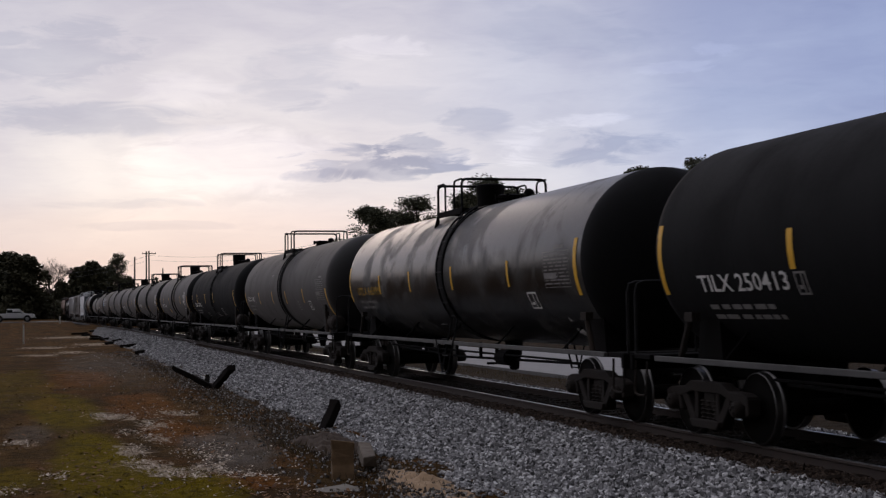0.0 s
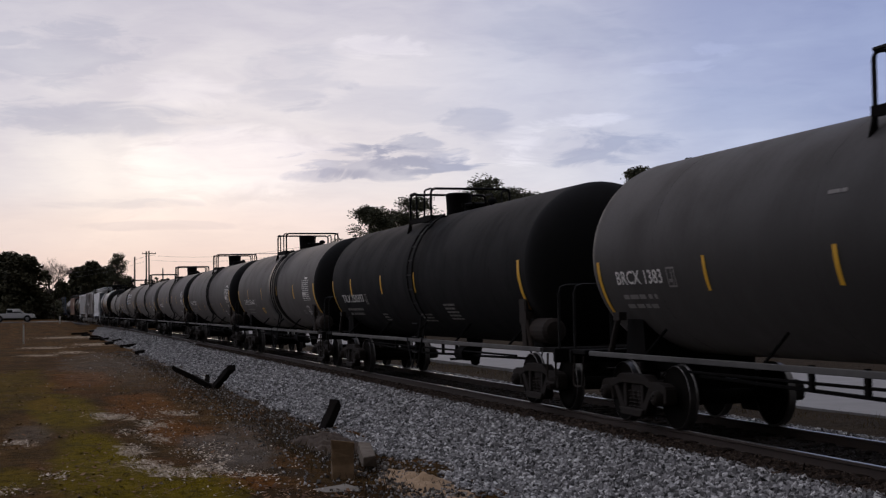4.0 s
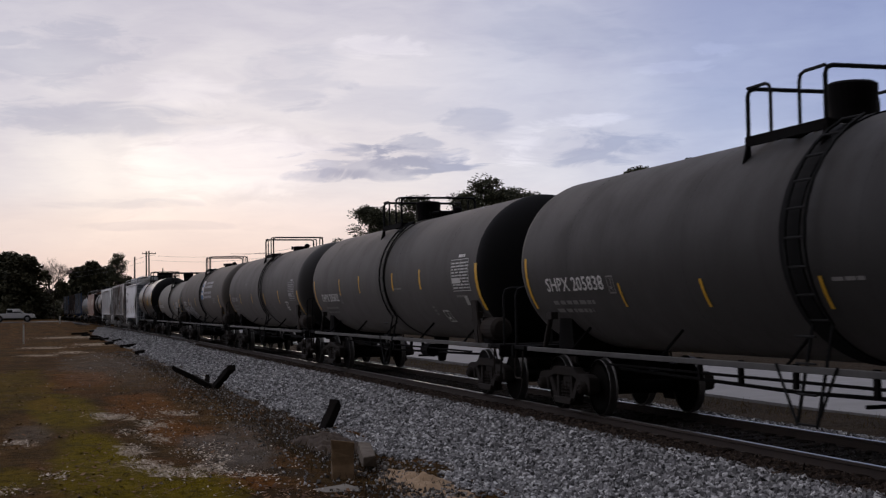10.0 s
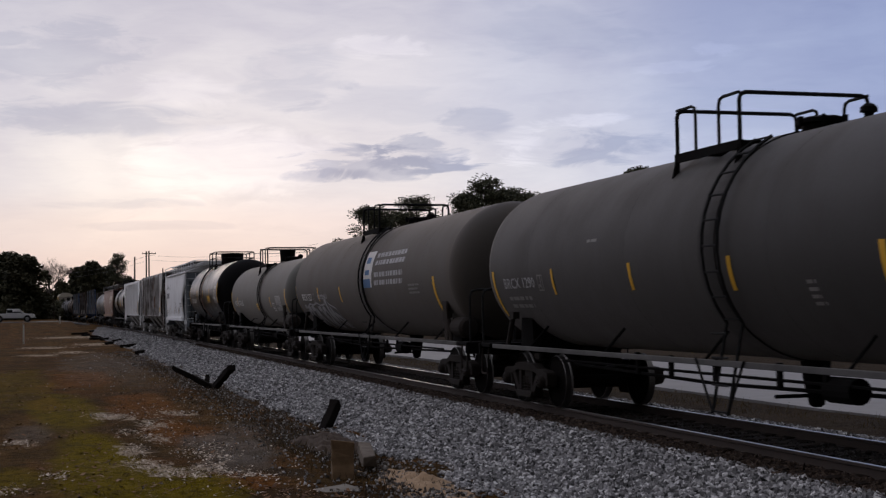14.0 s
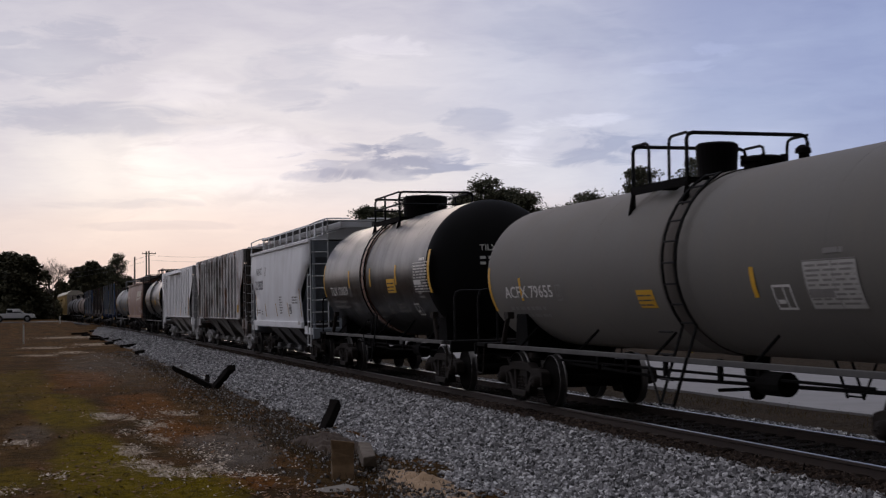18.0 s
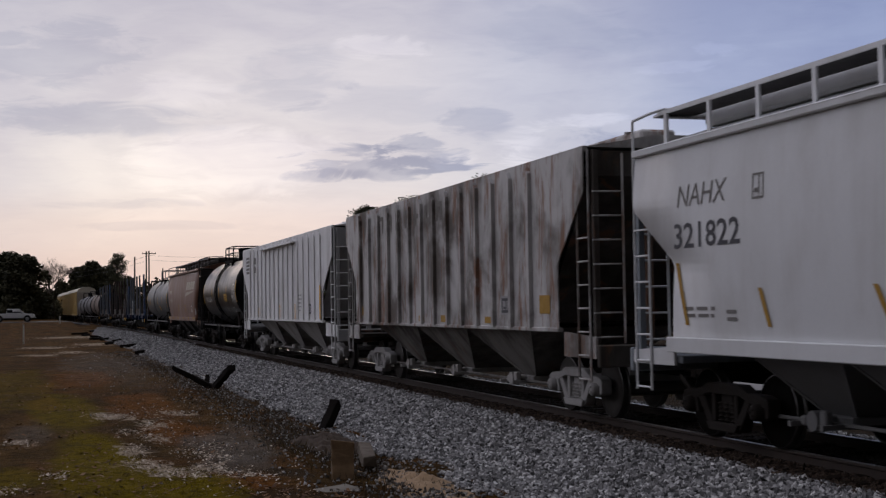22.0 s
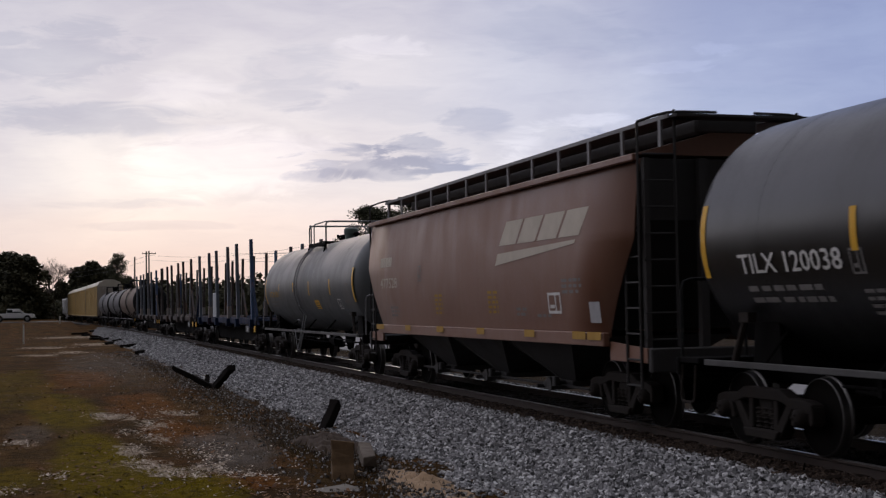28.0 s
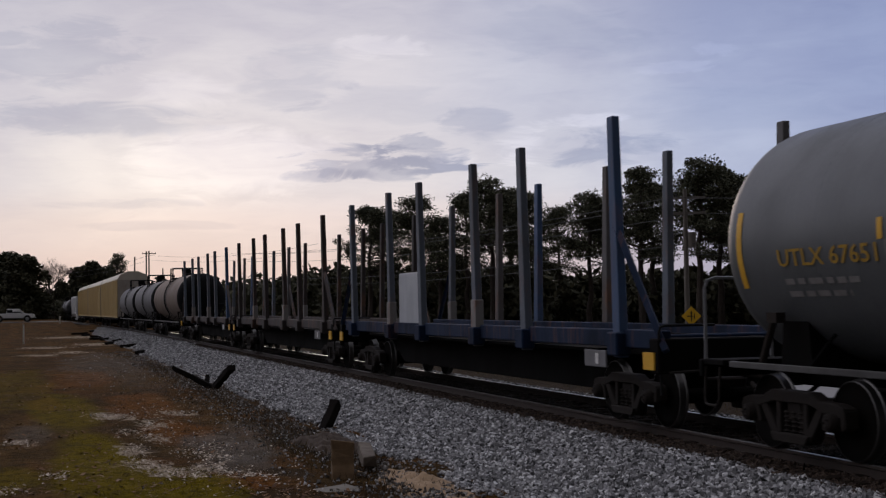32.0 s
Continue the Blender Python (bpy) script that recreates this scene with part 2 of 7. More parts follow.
def ground_material():
    """Dry clay and leaf litter; moss on the open side, grey grit by the bed, pale sand streaks further on."""
    m, n, b = material("clay_ground")
    co = n.add("ShaderNodeTexCoord").outputs["Object"]
    xyz = n.add("ShaderNodeSeparateXYZ")
    n.link(co, xyz.inputs[0])
    px, py, _ = xyz.outputs
    mid = n.noise(n.mapping(co, scale=(1.0, 0.5, 1), loc=(7, 3, 0)), 0.9, 6, 0.65, 0.4)
    wide = n.noise(n.mapping(co, scale=(1.0, 0.40, 1), loc=(2.2, 9.0, 0)), 0.55, 6, 0.62, 0.6)
    fine = n.noise(co, 6.0, 8, 0.75)
    grit = n.noise(co, 42.0, 3, 0.7)

    tatter = n.noise(n.mapping(co, scale=(1.0, 0.45, 1), loc=(4, 8, 0)), 3.4, 6, 0.72, 0.8)

    def blob(x0, y0, wx, wy, rough_, torn=0.0):
        da = n.math("MULTIPLY", n.math("SUBTRACT", px, x0), 1.0 / wx)
        de = n.math("MULTIPLY", n.math("SUBTRACT", py, y0), 1.0 / wy)
        r2 = n.math("ADD", n.math("MULTIPLY", da, da), n.math("MULTIPLY", de, de))
        wob = n.math("ADD", n.math("MULTIPLY", n.math("SUBTRACT", wide, 0.5), rough_), n.math("MULTIPLY", n.math("SUBTRACT", fine, 0.5), rough_ * 0.5))
        if torn:
            wob = n.math("ADD", wob, n.math("MULTIPLY", n.math("SUBTRACT", tatter, 0.47), torn))
        return n.ramp(n.math("ADD", r2, wob), [(0.25, 1.0), (0.95, 0.0)])

    c = n.mix(n.ramp(mid, [(0.36, 0.0), (0.66, 1.0)]), (0.050, 0.027, 0.010), (0.125, 0.058, 0.016))
    c = n.mix(n.math("MULTIPLY", n.ramp(wide, [(0.45, 0.0), (0.62, 1.0)]), 0.4), c, (0.120, 0.075, 0.022))
    # (x, y, half width, half length, ragged edge, weight, colour)
    rusty, moss, ochre, grey, sand, weeds = (0.21, 0.080, 0.016), (0.165, 0.118, 0.0), (0.17, 0.095, 0.006), (0.170, 0.145, 0.120), (0.52, 0.42, 0.31), (0.045, 0.030, 0.017)
    for x0, y0, wx, wy, k_, w_, col in ((2.6, 60.0, 2.2, 22.0, 3.0, 0.5, grey), (1.4, 48.0, 1.6, 9.0, 3.0, 0.5, rusty), (2.4, 34.0, 1.1, 6.0, 3.0, 0.65, rusty), (2.5, 26.5, 0.9, 3.0, 3.0, 0.75, rusty), (2.7, 18.8, 0.6, 1.2, 2.6, 0.8, rusty), (-0.2, 28.0, 0.6, 4.0, 3.0, 0.5, grey),
                                        (0.5, 33.0, 1.0, 8.0, 2.4, 0.75, moss), (-1.0, 46.0, 1.5, 14.0, 2.6, 0.4, moss), (0.75, 23.0, 0.9, 5.0, 2.2, 0.95, moss), (1.2, 18.8, 1.5, 2.2, 2.2, 0.95, moss), (-0.6, 20.0, 0.8, 2.2, 2.6, 0.7, moss), (2.1, 17.6, 0.6, 0.9, 2.6, 0.9, moss), (0.1, 36.0, 0.5, 3.0, 2.5, 0.6, ochre),
                                        (3.0, 23.6, 0.9, 3.0, 3.0, 0.8, grey), (2.9, 20.8, 0.6, 1.5, 3.0, 0.6, grey), (3.9, 26.5, 0.6, 3.0, 3.0, 0.5, grey), (4.3, 24.0, 0.6, 3.2, 2.4, 0.85, weeds), (5.4, 33.0, 0.7, 5.0, 2.4, 0.75, weeds), (4.9, 43.0, 0.9, 9.0, 2.6, 0.7, weeds), (3.4, 19.4, 0.4, 1.0, 2.4, 0.8, weeds)):
        c = n.mix(n.math("MULTIPLY", blob(x0, y0, wx, wy, k_), w_), c, col)
    sandy = n.ramp(n.math("MULTIPLY", n.math("ADD", fine, n.noise(n.mapping(co, scale=(1.0, 0.3, 1), loc=(1, 6, 0)), 0.9, 6, 0.7, 0.8)), 0.5), [(0.575, 0.0), (0.630, 1.0)])
    c = n.mix(n.math("MULTIPLY", sandy, 0.4), c, (0.28, 0.21, 0.14))
    murk = n.ramp(n.noise(n.mapping(co, scale=(1.0, 0.45, 1), loc=(5, 5, 0)), 1.7, 7, 0.7, 0.5), [(0.50, 0.0), (0.66, 1.0)])
    c = n.mix(n.math("MULTIPLY", murk, 0.6), c, (0.042, 0.026, 0.011))
    for x0, y0, wx, wy in ((0.2, 91.6, 1.3, 2.2), (2.5, 126.0, 2.6, 5.0), (3.5, 98.0, 1.5, 3.5), (-0.2, 76.0, 1.0, 1.6), (1.7, 80.0, 0.9, 2.0), (1.3, 31.1, 0.35, 0.8), (1.75, 30.6, 0.3, 0.7), (1.5, 23.7, 0.25, 1.0), (1.53, 21.2, 0.25, 0.9), (1.76, 19.9, 0.2, 0.4), (2.05, 19.8, 0.15, 0.5), (2.5, 20.4, 0.3, 0.5), (2.18, 28.7, 0.3, 0.9), (2.94, 31.3, 0.4, 0.8), (-0.38, 25.6, 0.3, 0.7), (1.94, 25.5, 0.25, 0.9), (2.9, 19.2, 0.3, 0.3)):
        c = n.mix(n.math("MULTIPLY", blob(x0, y0, wx * 1.35, wy * 1.35, 3.0, 9.0), 0.9 if y0 > 60 else 0.75), c, sand)
    beyond = n.ramp(n.math("MULTIPLY", n.math("SUBTRACT", px, 9.0), 0.2), [(0.4, 0.0), (0.7, 1.0)])
    c = n.mix(n.math("MULTIPLY", beyond, 0.8), c, (0.050, 0.043, 0.034))       # dark cinders beyond the line
    c = n.mix(n.ramp(fine, [(0.33, 0.9), (0.58, 0.0)]), c, n.mix(1.0, c, (0.30, 0.28, 0.26), "MULTIPLY"))
    c = n.mix(n.math("MULTIPLY", grit, 0.6), c, n.mix(1.0, c, (0.45, 0.45, 0.45), "MULTIPLY"))
    n.link(c, b.inputs["Base Color"])
    b.inputs["Roughness"].default_value = 0.95
    b.inputs["Specular IOR Level"].default_value = 0.02
    bump(n, b, n.math("ADD", n.math("MULTIPLY", fine, 1.0), n.math("MULTIPLY", grit, 0.35)), 1.0, 0.08)
    return m


def ballast_material():
    m, n, b = material("ballast_bed")
    co = n.add("ShaderNodeTexCoord").outputs["Object"]
    v = n.add("ShaderNodeTexVoronoi", Scale=17.0)
    n.link(co, v.inputs["Vector"])
    shade = n.ramp(n.noise(v.outputs["Position"], 30.0, 1), [(0.3, (0.05, 0.05, 0.05)), (0.7, (0.20, 0.195, 0.19))])
    c = n.mix(n.ramp(v.outputs["Distance"], [(0.3, 0.0), (0.75, 1.0)]), shade, (0.05, 0.048, 0.045))
    n.link(c, b.inputs["Base Color"])
    b.inputs["Roughness"].default_value = 0.9
    bump(n, b, n.math("MULTIPLY", v.outputs["Distance"], -1.0), 1.0, 0.05)
    return m


M_RAIL = rail_material()
M_GROUND = ground_material()
M_BALLAST = ballast_material()
M_STONE = islands("ballast_stone", (0.052, 0.051, 0.051), (0.335, 0.328, 0.325), 0.85, (0.70, 0.69, 0.675))
M_STONE_RUST = islands("rust_stained_stone", (0.022, 0.0145, 0.010), (0.085, 0.058, 0.041), 0.95)
M_STONE_SHADE = islands("shaded_stone", (0.012, 0.010, 0.009), (0.045, 0.039, 0.034), 0.9)
M_TIE = plain("tie_wood", (0.022, 0.0155, 0.0115), 0.95, 0, 0.5, 5, 0.04)
M_OLDTIE = plain("old_tie_wood", (0.016, 0.0135, 0.012), 0.95, 0, 0.5, 4, 0.05)
M_TIEPALE = plain("weathered_tie_wood", (0.115, 0.092, 0.070), 0.9, 0, 0.4, 5)
M_ROAD = plain("road_asphalt", (0.24, 0.235, 0.23), 0.85, 0, 0.25, 1.5)
M_LANE = plain("crossing_asphalt", (0.075, 0.072, 0.07), 0.9, 0, 0.25, 1.5)
M_CONC = plain("broken_concrete", (0.19, 0.172, 0.145), 0.9, 0, 0.3, 5)
M_SAND = plain("pale_sand", (0.36, 0.245, 0.145), 0.95, 0, 0.5, 14)
M_PLANT = islands("litter_pieces", (0.07, 0.034, 0.018), (0.17, 0.085, 0.035), 0.9, (0.30, 0.20, 0.12))
M_GRASS = islands("grass_blades", (0.07, 0.055, 0.015), (0.15, 0.10, 0.04), 0.9)
M_WEED = islands("dead_weeds", (0.040, 0.028, 0.016), (0.12, 0.085, 0.05), 0.95)
M_BARK = plain("pine_bark", (0.07, 0.055, 0.045), 0.95, 0, 0.4, 4)
M_LEAF = islands("pine_foliage", (0.038, 0.042, 0.026), (0.12, 0.118, 0.070), 0.9)
M_LEAF2 = islands("oak_foliage", (0.035, 0.036, 0.02), (0.085, 0.078, 0.042), 0.9)
M_TWIG = islands("bare_twigs", (0.42, 0.33, 0.29), (0.62, 0.50, 0.45), 0.9)
M_POLE = plain("pole_wood", (0.17, 0.15, 0.13), 0.9, 0, 0.3, 3)
M_WIRE = plain("wire_black", (0.03, 0.03, 0.03), 0.6)


# ---------------------------------------------------------------- mesh helpers
def part(name, bm, mat, parent=None, label="", smooth=False):
    """One mesh object from a bmesh or a mesh, under a thing or a part."""
    if isinstance(bm, bmesh.types.BMesh):
        me = bpy.data.meshes.new(name)
        bm.to_mesh(me)
        bm.free()
        if smooth:
            me.shade_smooth()
            for f in me.polygons:
                f.use_smooth = True
        if mat:
            me.materials.append(mat)
    else:
        me = bm
    ob = new(name, me)
    if parent is not None:
        ob.parent = parent
    if label:
        ob["label"] = label
    return ob


def box(bm, c, s, rz=0.0, rx=0.0, ry=0.0, bevel=0.0):
    r = bmesh.ops.create_cube(bm, size=1.0, matrix=Matrix.LocRotScale(c, Euler((rx, ry, rz)), s))
    if bevel:
        ed = list({e for v in r["verts"] for e in v.link_edges})
        bmesh.ops.bevel(bm, geom=ed, offset=bevel, segments=1, affect="EDGES")
    return bm


def cyl(bm, a, b, r, n=10, r2=None, caps=True):
    a, b = Vector(a), Vector(b)
    m = Matrix.Translation((a + b) / 2) @ (b - a).to_track_quat("Z", "Y").to_matrix().to_4x4()
    bmesh.ops.create_cone(bm, cap_ends=caps, segments=n, radius1=r, radius2=r if r2 is None else r2, depth=(b - a).length, matrix=m)
    return bm


def tube(bm, pts, r, n=6):
    """A bent pipe through the points, with rounded joints."""
    pts = [Vector(p) for p in pts]
    for a, b in zip(pts, pts[1:]):
        cyl(bm, a, b, r, n)
    for p in pts[1:-1]:
        bmesh.ops.create_icosphere(bm, subdivisions=1, radius=r * 1.05, matrix=Matrix.Translation(p))
    return bm


def bend(pts, r=0.12):
    """Rounds the corners of a path."""
    pts = [Vector(p) for p in pts]
    out = [pts[0]]
    for a, b, c in zip(pts, pts[1:], pts[2:]):
        u, v = (a - b), (c - b)
        k = min(r, u.length * 0.45, v.length * 0.45)
        p, q = b + u.normalized() * k, b + v.normalized() * k
        out += [p, (p + q) / 2 * 0.5 + b * 0.5, q]
    return out + [pts[-1]]


def prism(bm, outline, x0, x1):
    """A plate with the outline (y, z) between two x."""
    lo = [bm.verts.new((x0, y, z)) for y, z in outline]
    hi = [bm.verts.new((x1, y, z)) for y, z in outline]
    bm.faces.new(lo)
    bm.faces.new(hi[::-1])
    for i in range(len(lo)):
        j = (i + 1) % len(lo)
        bm.faces.new((lo[j], lo[i], hi[i], hi[j]))
    bmesh.ops.recalc_face_normals(bm, faces=bm.faces[:])
    return bm


def spin(bm, profile, axis="Y", n=48, origin=(0, 0, 0), caps=True):
    """Turns the profile (along, radius) round an axis."""
    rings = []
    for s, r in profile:
        ring = []
        for i in range(n):
            a = 2 * math.pi * i / n
            p = (r * math.cos(a), s, r * math.sin(a)) if axis == "Y" else (s, r * math.cos(a), r * math.sin(a)) if axis == "X" else (r * math.cos(a), r * math.sin(a), s)
            ring.append(bm.verts.new(Vector(p) + Vector(origin)))
        rings.append(ring)
    for a, b in zip(rings, rings[1:]):
        for i in range(n):
            bm.faces.new((a[i], a[(i + 1) % n], b[(i + 1) % n], b[i]))
    for ring in (rings[0], rings[-1]) if caps else ():
        bm.faces.new(ring)
    bmesh.ops.recalc_face_normals(bm, faces=bm.faces[:])
    return bm


def B():
    return bmesh.new()


# ---------------------------------------------------------------- the line: a long gentle curve
LINE, CURVE, CURVE_Y = 9.486, 1.143e-4, 5.0


def cx(y):
    return LINE - (CURVE * (y - CURVE_Y) ** 2 / 2 if y > CURVE_Y else 0.0)


def heading(y):
    return math.atan(CURVE * (y - CURVE_Y)) if y > CURVE_Y else 0.0


def lump(x, y, s, seed=0.0):
    return noise.noise((x * s + seed, y * s - seed, seed))


def ground_z(x, y):
    """Height of the ground: bed of the line, flat verge, the crossing road's rise."""
    d = x - cx(y)
    base = -0.56 + 0.05 * lump(x, y, 0.35, 3.1) + 0.03 * lump(x, y, 1.1, 7.7)
    if d > 0:
        base += 0.12
    rise = max(0.0, min(1.0, (y - 135) / 45.0))
    base += rise * rise * (3 - 2 * rise) * (0.95 if d < -4 else 0.5)
    a = abs(d)
    bed = -0.20 if a < 1.9 else -0.20 - (a - 1.9) * 0.24
    return max(base, bed) if a < 4.6 else base


def grid_sheet(name, ds, ys, mat, fz, label="", kind="structure"):
    verts, faces = [], []
    for y in ys:
        for d in ds:
            x = cx(y) + d
            verts.append((x, y, fz(x, y)))
    w = len(ds)
    for j in range(len(ys) - 1):
        for i in range(w - 1):
            faces.append((j * w + i, j * w + i + 1, (j + 1) * w + i + 1, (j + 1) * w + i))
    me = bpy.data.meshes.new(name)
    me.from_pydata(verts, [], faces)
    for f in me.polygons:
        f.use_smooth = True
    me.materials.append(mat)
    return tagged(new(name, me), label, name, kind=kind)


def steps(*runs):
    out = []
    for a, b, s in runs:
        k = max(1, round((b - a) / s))
        out += [a + (b - a) * i / k for i in range(k)]
    return out + [runs[-1][1]]


DS = steps((-1500, -300, 300), (-300, -60, 40), (-60, -14, 4), (-14, -5, 0.3), (-5, 5, 0.25), (5, 20, 1), (20, 60, 5), (60, 300, 40), (300, 1800, 300))
YS = steps((-300, -20, 40), (-20, 12, 4), (12, 60, 0.3), (60, 120, 1), (120, 240, 3), (240, 600, 20), (600, 2400, 200))
grid_sheet("ground", DS, YS, M_GROUND, ground_z, "brown clay ground with leaf litter, moss and pale sand")


def bed_z(x, y):
    a = abs(x - cx(y))
    top = -0.165 + 0.012 * lump(x, y, 3.0, 1.0)
    z = top if a < 1.75 else top - (a - 1.75) * 0.20
    return z if a < 4.0 else z - (a - 4.0) * 0.9


BD = steps((-4.5, 4.5, 0.18))
grid_sheet("ballast", BD, steps((-120, 10, 10), (10, 70, 0.3), (70, 700, 7)), M_BALLAST, bed_z, "grey crushed stone ballast bed under the line", "structure")


def rail(side):
    """A flat-bottomed rail, swept along the curve."""
    prof = [(-0.075, -0.165), (-0.075, -0.150), (-0.012, -0.132), (-0.010, -0.048), (-0.036, -0.036), (-0.036, -0.006), (-0.028, 0.0),
            (0.028, 0.0), (0.036, -0.006), (0.036, -0.036), (0.010, -0.048), (0.012, -0.132), (0.075, -0.150), (0.075, -0.165)]
    ys = steps((-120, 700, 5))
    verts = [(cx(y) + side * 0.755 + px, y, pz) for y in ys for px, pz in prof]
    w = len(prof)
    faces = [(j * w + i, j * w + (i + 1) % w, (j + 1) * w + (i + 1) % w, (j + 1) * w + i) for j in range(len(ys) - 1) for i in range(w)]
    me = bpy.data.meshes.new("rail")
    me.from_pydata(verts, [], faces)
    me.materials.append(M_RAIL)
    return tagged(new("rail", me), "rusty steel rail with a polished running face", "rail", "rails of the line", "structure")


for s in (-1, 1):
    rail(s)
# ---------------------------------------------------------------- running gear, shared by all cars
MESHES = {}


def shared(key, build, mat, smooth=False):
    """The mesh of that key; built once."""
    if key not in MESHES:
        bm = build(B())
        me = bpy.data.meshes.new(key)
        bm.to_mesh(me)
        bm.free()
        if smooth:
            for f in me.polygons:
                f.use_smooth = True
        me.materials.append(mat)
        MESHES[key] = me
    return MESHES[key]


def put(name, mesh, parent, at=(0, 0, 0), rz=0.0, label=""):
    ob = part(name, mesh, None, parent, label)
    ob.location, ob.rotation_euler = at, (0, 0, rz)
    return ob


WHEEL_R, BASE = 0.457, 0.889


def build_sideframe(bm):
    """Cast side frame: arched top chord, sloping tension members, pockets over the journals, spring nest."""
    top = [(-1.12, 0.50), (-1.10, 0.62), (-0.95, 0.66), (-0.62, 0.67), (-0.42, 0.76), (0.42, 0.76), (0.62, 0.67), (0.95, 0.66), (1.10, 0.62), (1.12, 0.50),
           (0.98, 0.52), (0.66, 0.55), (0.40, 0.62), (-0.40, 0.62), (-0.66, 0.55), (-0.98, 0.52)]
    prism(bm, top, -0.09, 0.09)
    for s in (-1, 1):
        prism(bm, [(s * 0.72, 0.60), (s * 0.56, 0.60), (s * 0.26, 0.24), (s * 0.40, 0.18)], -0.08, 0.08)     # tension member
        prism(bm, [(s * 0.34, 0.64), (s * 0.24, 0.64), (s * 0.24, 0.26), (s * 0.34, 0.26)], -0.07, 0.07)     # column
        prism(bm, [(s * 1.12, 0.60), (s * 1.13, 0.40), (s * 1.05, 0.36), (s * 1.03, 0.56)], -0.09, 0.09)     # pedestal jaws
        prism(bm, [(s * 0.72, 0.58), (s * 0.66, 0.36), (s * 0.74, 0.34), (s * 0.80, 0.56)], -0.09, 0.09)
    prism(bm, [(-0.42, 0.26), (-0.34, 0.15), (0.34, 0.15), (0.42, 0.26)], -0.12, 0.12)                        # spring seat
    bmesh.ops.bevel(bm, geom=bm.edges[:], offset=0.012, segments=1, affect="EDGES")
    return bm


def build_spring(bm):
    cyl(bm, (0, 0, 0.25), (0, 0, 0.52), 0.045, 8)
    for i in range(5):
        spin(bm, [(0.265 + i * 0.055, 0.05), (0.28 + i * 0.055, 0.066), (0.295 + i * 0.055, 0.05)], "Z", 10)
    return bm


def build_bearing(bm):
    spin(bm, [(-0.12, 0.02), (-0.12, 0.075), (-0.10, 0.10), (0.0, 0.115), (0.1, 0.115), (0.1, 0.02)], "X", 16)
    for i in range(3):
        a = i * 2.094
        cyl(bm, (-0.14, 0.045 * math.cos(a), 0.045 * math.sin(a)), (-0.11, 0.045 * math.cos(a), 0.045 * math.sin(a)), 0.015, 6)
    return bm


def build_wheel(bm):
    spin(bm, [(-0.07, 0.0), (-0.09, 0.10), (-0.05, 0.14), (-0.03, 0.30), (-0.065, 0.37), (-0.065, 0.44), (0.06, 0.4375), (0.055, 0.37), (0.015, 0.30), (0.02, 0.14), (0.07, 0.10), (0.07, 0.0)], "X", 36)
    for i in range(4):  # lightening marks so that the turning shows
        a = i * math.pi / 2
        box(bm, (-0.048, 0.22 * math.cos(a), 0.22 * math.sin(a)), (0.02, 0.05, 0.05), rx=a)
    return bm


def build_tread(bm):
    prof = [(-0.065, 0.441), (-0.06, WHEEL_R - 0.003), (0.03, WHEEL_R + 0.001), (0.042, WHEEL_R + 0.020), (0.055, WHEEL_R + 0.024), (0.066, WHEEL_R + 0.015), (0.066, 0.441)]
    return spin(bm, prof, "X", 36)


def build_axle(bm):
    return spin(bm, [(-1.05, 0.02), (-1.05, 0.07), (-0.8, 0.08), (-0.6, 0.10), (0.6, 0.10), (0.8, 0.08), (1.05, 0.07), (1.05, 0.02)], "X", 12)


def build_bolster(bm):
    box(bm, (0, 0, 0.52), (2.1, 0.34, 0.26), bevel=0.03)
    cyl(bm, (0, 0, 0.62), (0, 0, 0.80), 0.26, 16)
    for s in (-1, 1):
        box(bm, (0, s * 0.42, 0.38), (1.7, 0.10, 0.16), bevel=0.02)
    return bm


WHEELSETS = []


def truck(parent, y, mat=None, key=""):
    """A two-axle freight truck under a car: side frames, springs, bolster, wheelsets."""
    mat = mat or M_TRUCK
    t = part("truck", shared("bolster" + key, build_bolster, mat), None, parent)
    t.location = (0, y, 0)
    for s in (-1, 1):
        put("side_frame", shared("side_frame" + key, build_sideframe, mat), t, (s * 1.02, 0, 0))
        for k in (-0.16, 0.0, 0.16):
            put("spring", shared("spring" + key, build_spring, mat), t, (s * 1.02, k, 0))
        for k in (-1, 1):
            put("bearing", shared("bearing" + key, build_bearing, mat, True), t, (s * 1.08, k * BASE, WHEEL_R), 0 if s < 0 else math.pi)
    for k in (-1, 1):
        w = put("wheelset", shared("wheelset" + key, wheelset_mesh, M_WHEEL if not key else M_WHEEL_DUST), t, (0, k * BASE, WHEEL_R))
        if len(w.data.materials) < 2:
            w.data.materials.append(M_TREAD)
            for f in w.data.polygons:
                r = math.hypot(f.center.y, f.center.z)
                if r > 0.444:
                    f.material_index = 1
        WHEELSETS.append((w, k))
    return t


def wheelset_mesh(bm):
    build_axle(bm)
    for s in (-1, 1):
        old = set(bm.verts)
        build_wheel(bm)
        build_tread(bm)
        fresh = [v for v in bm.verts if v not in old]
        for v in fresh:
            v.co.x = -0.775 + v.co.x if s < 0 else 0.775 - v.co.x
    bmesh.ops.recalc_face_normals(bm, faces=bm.faces[:])
    return bm


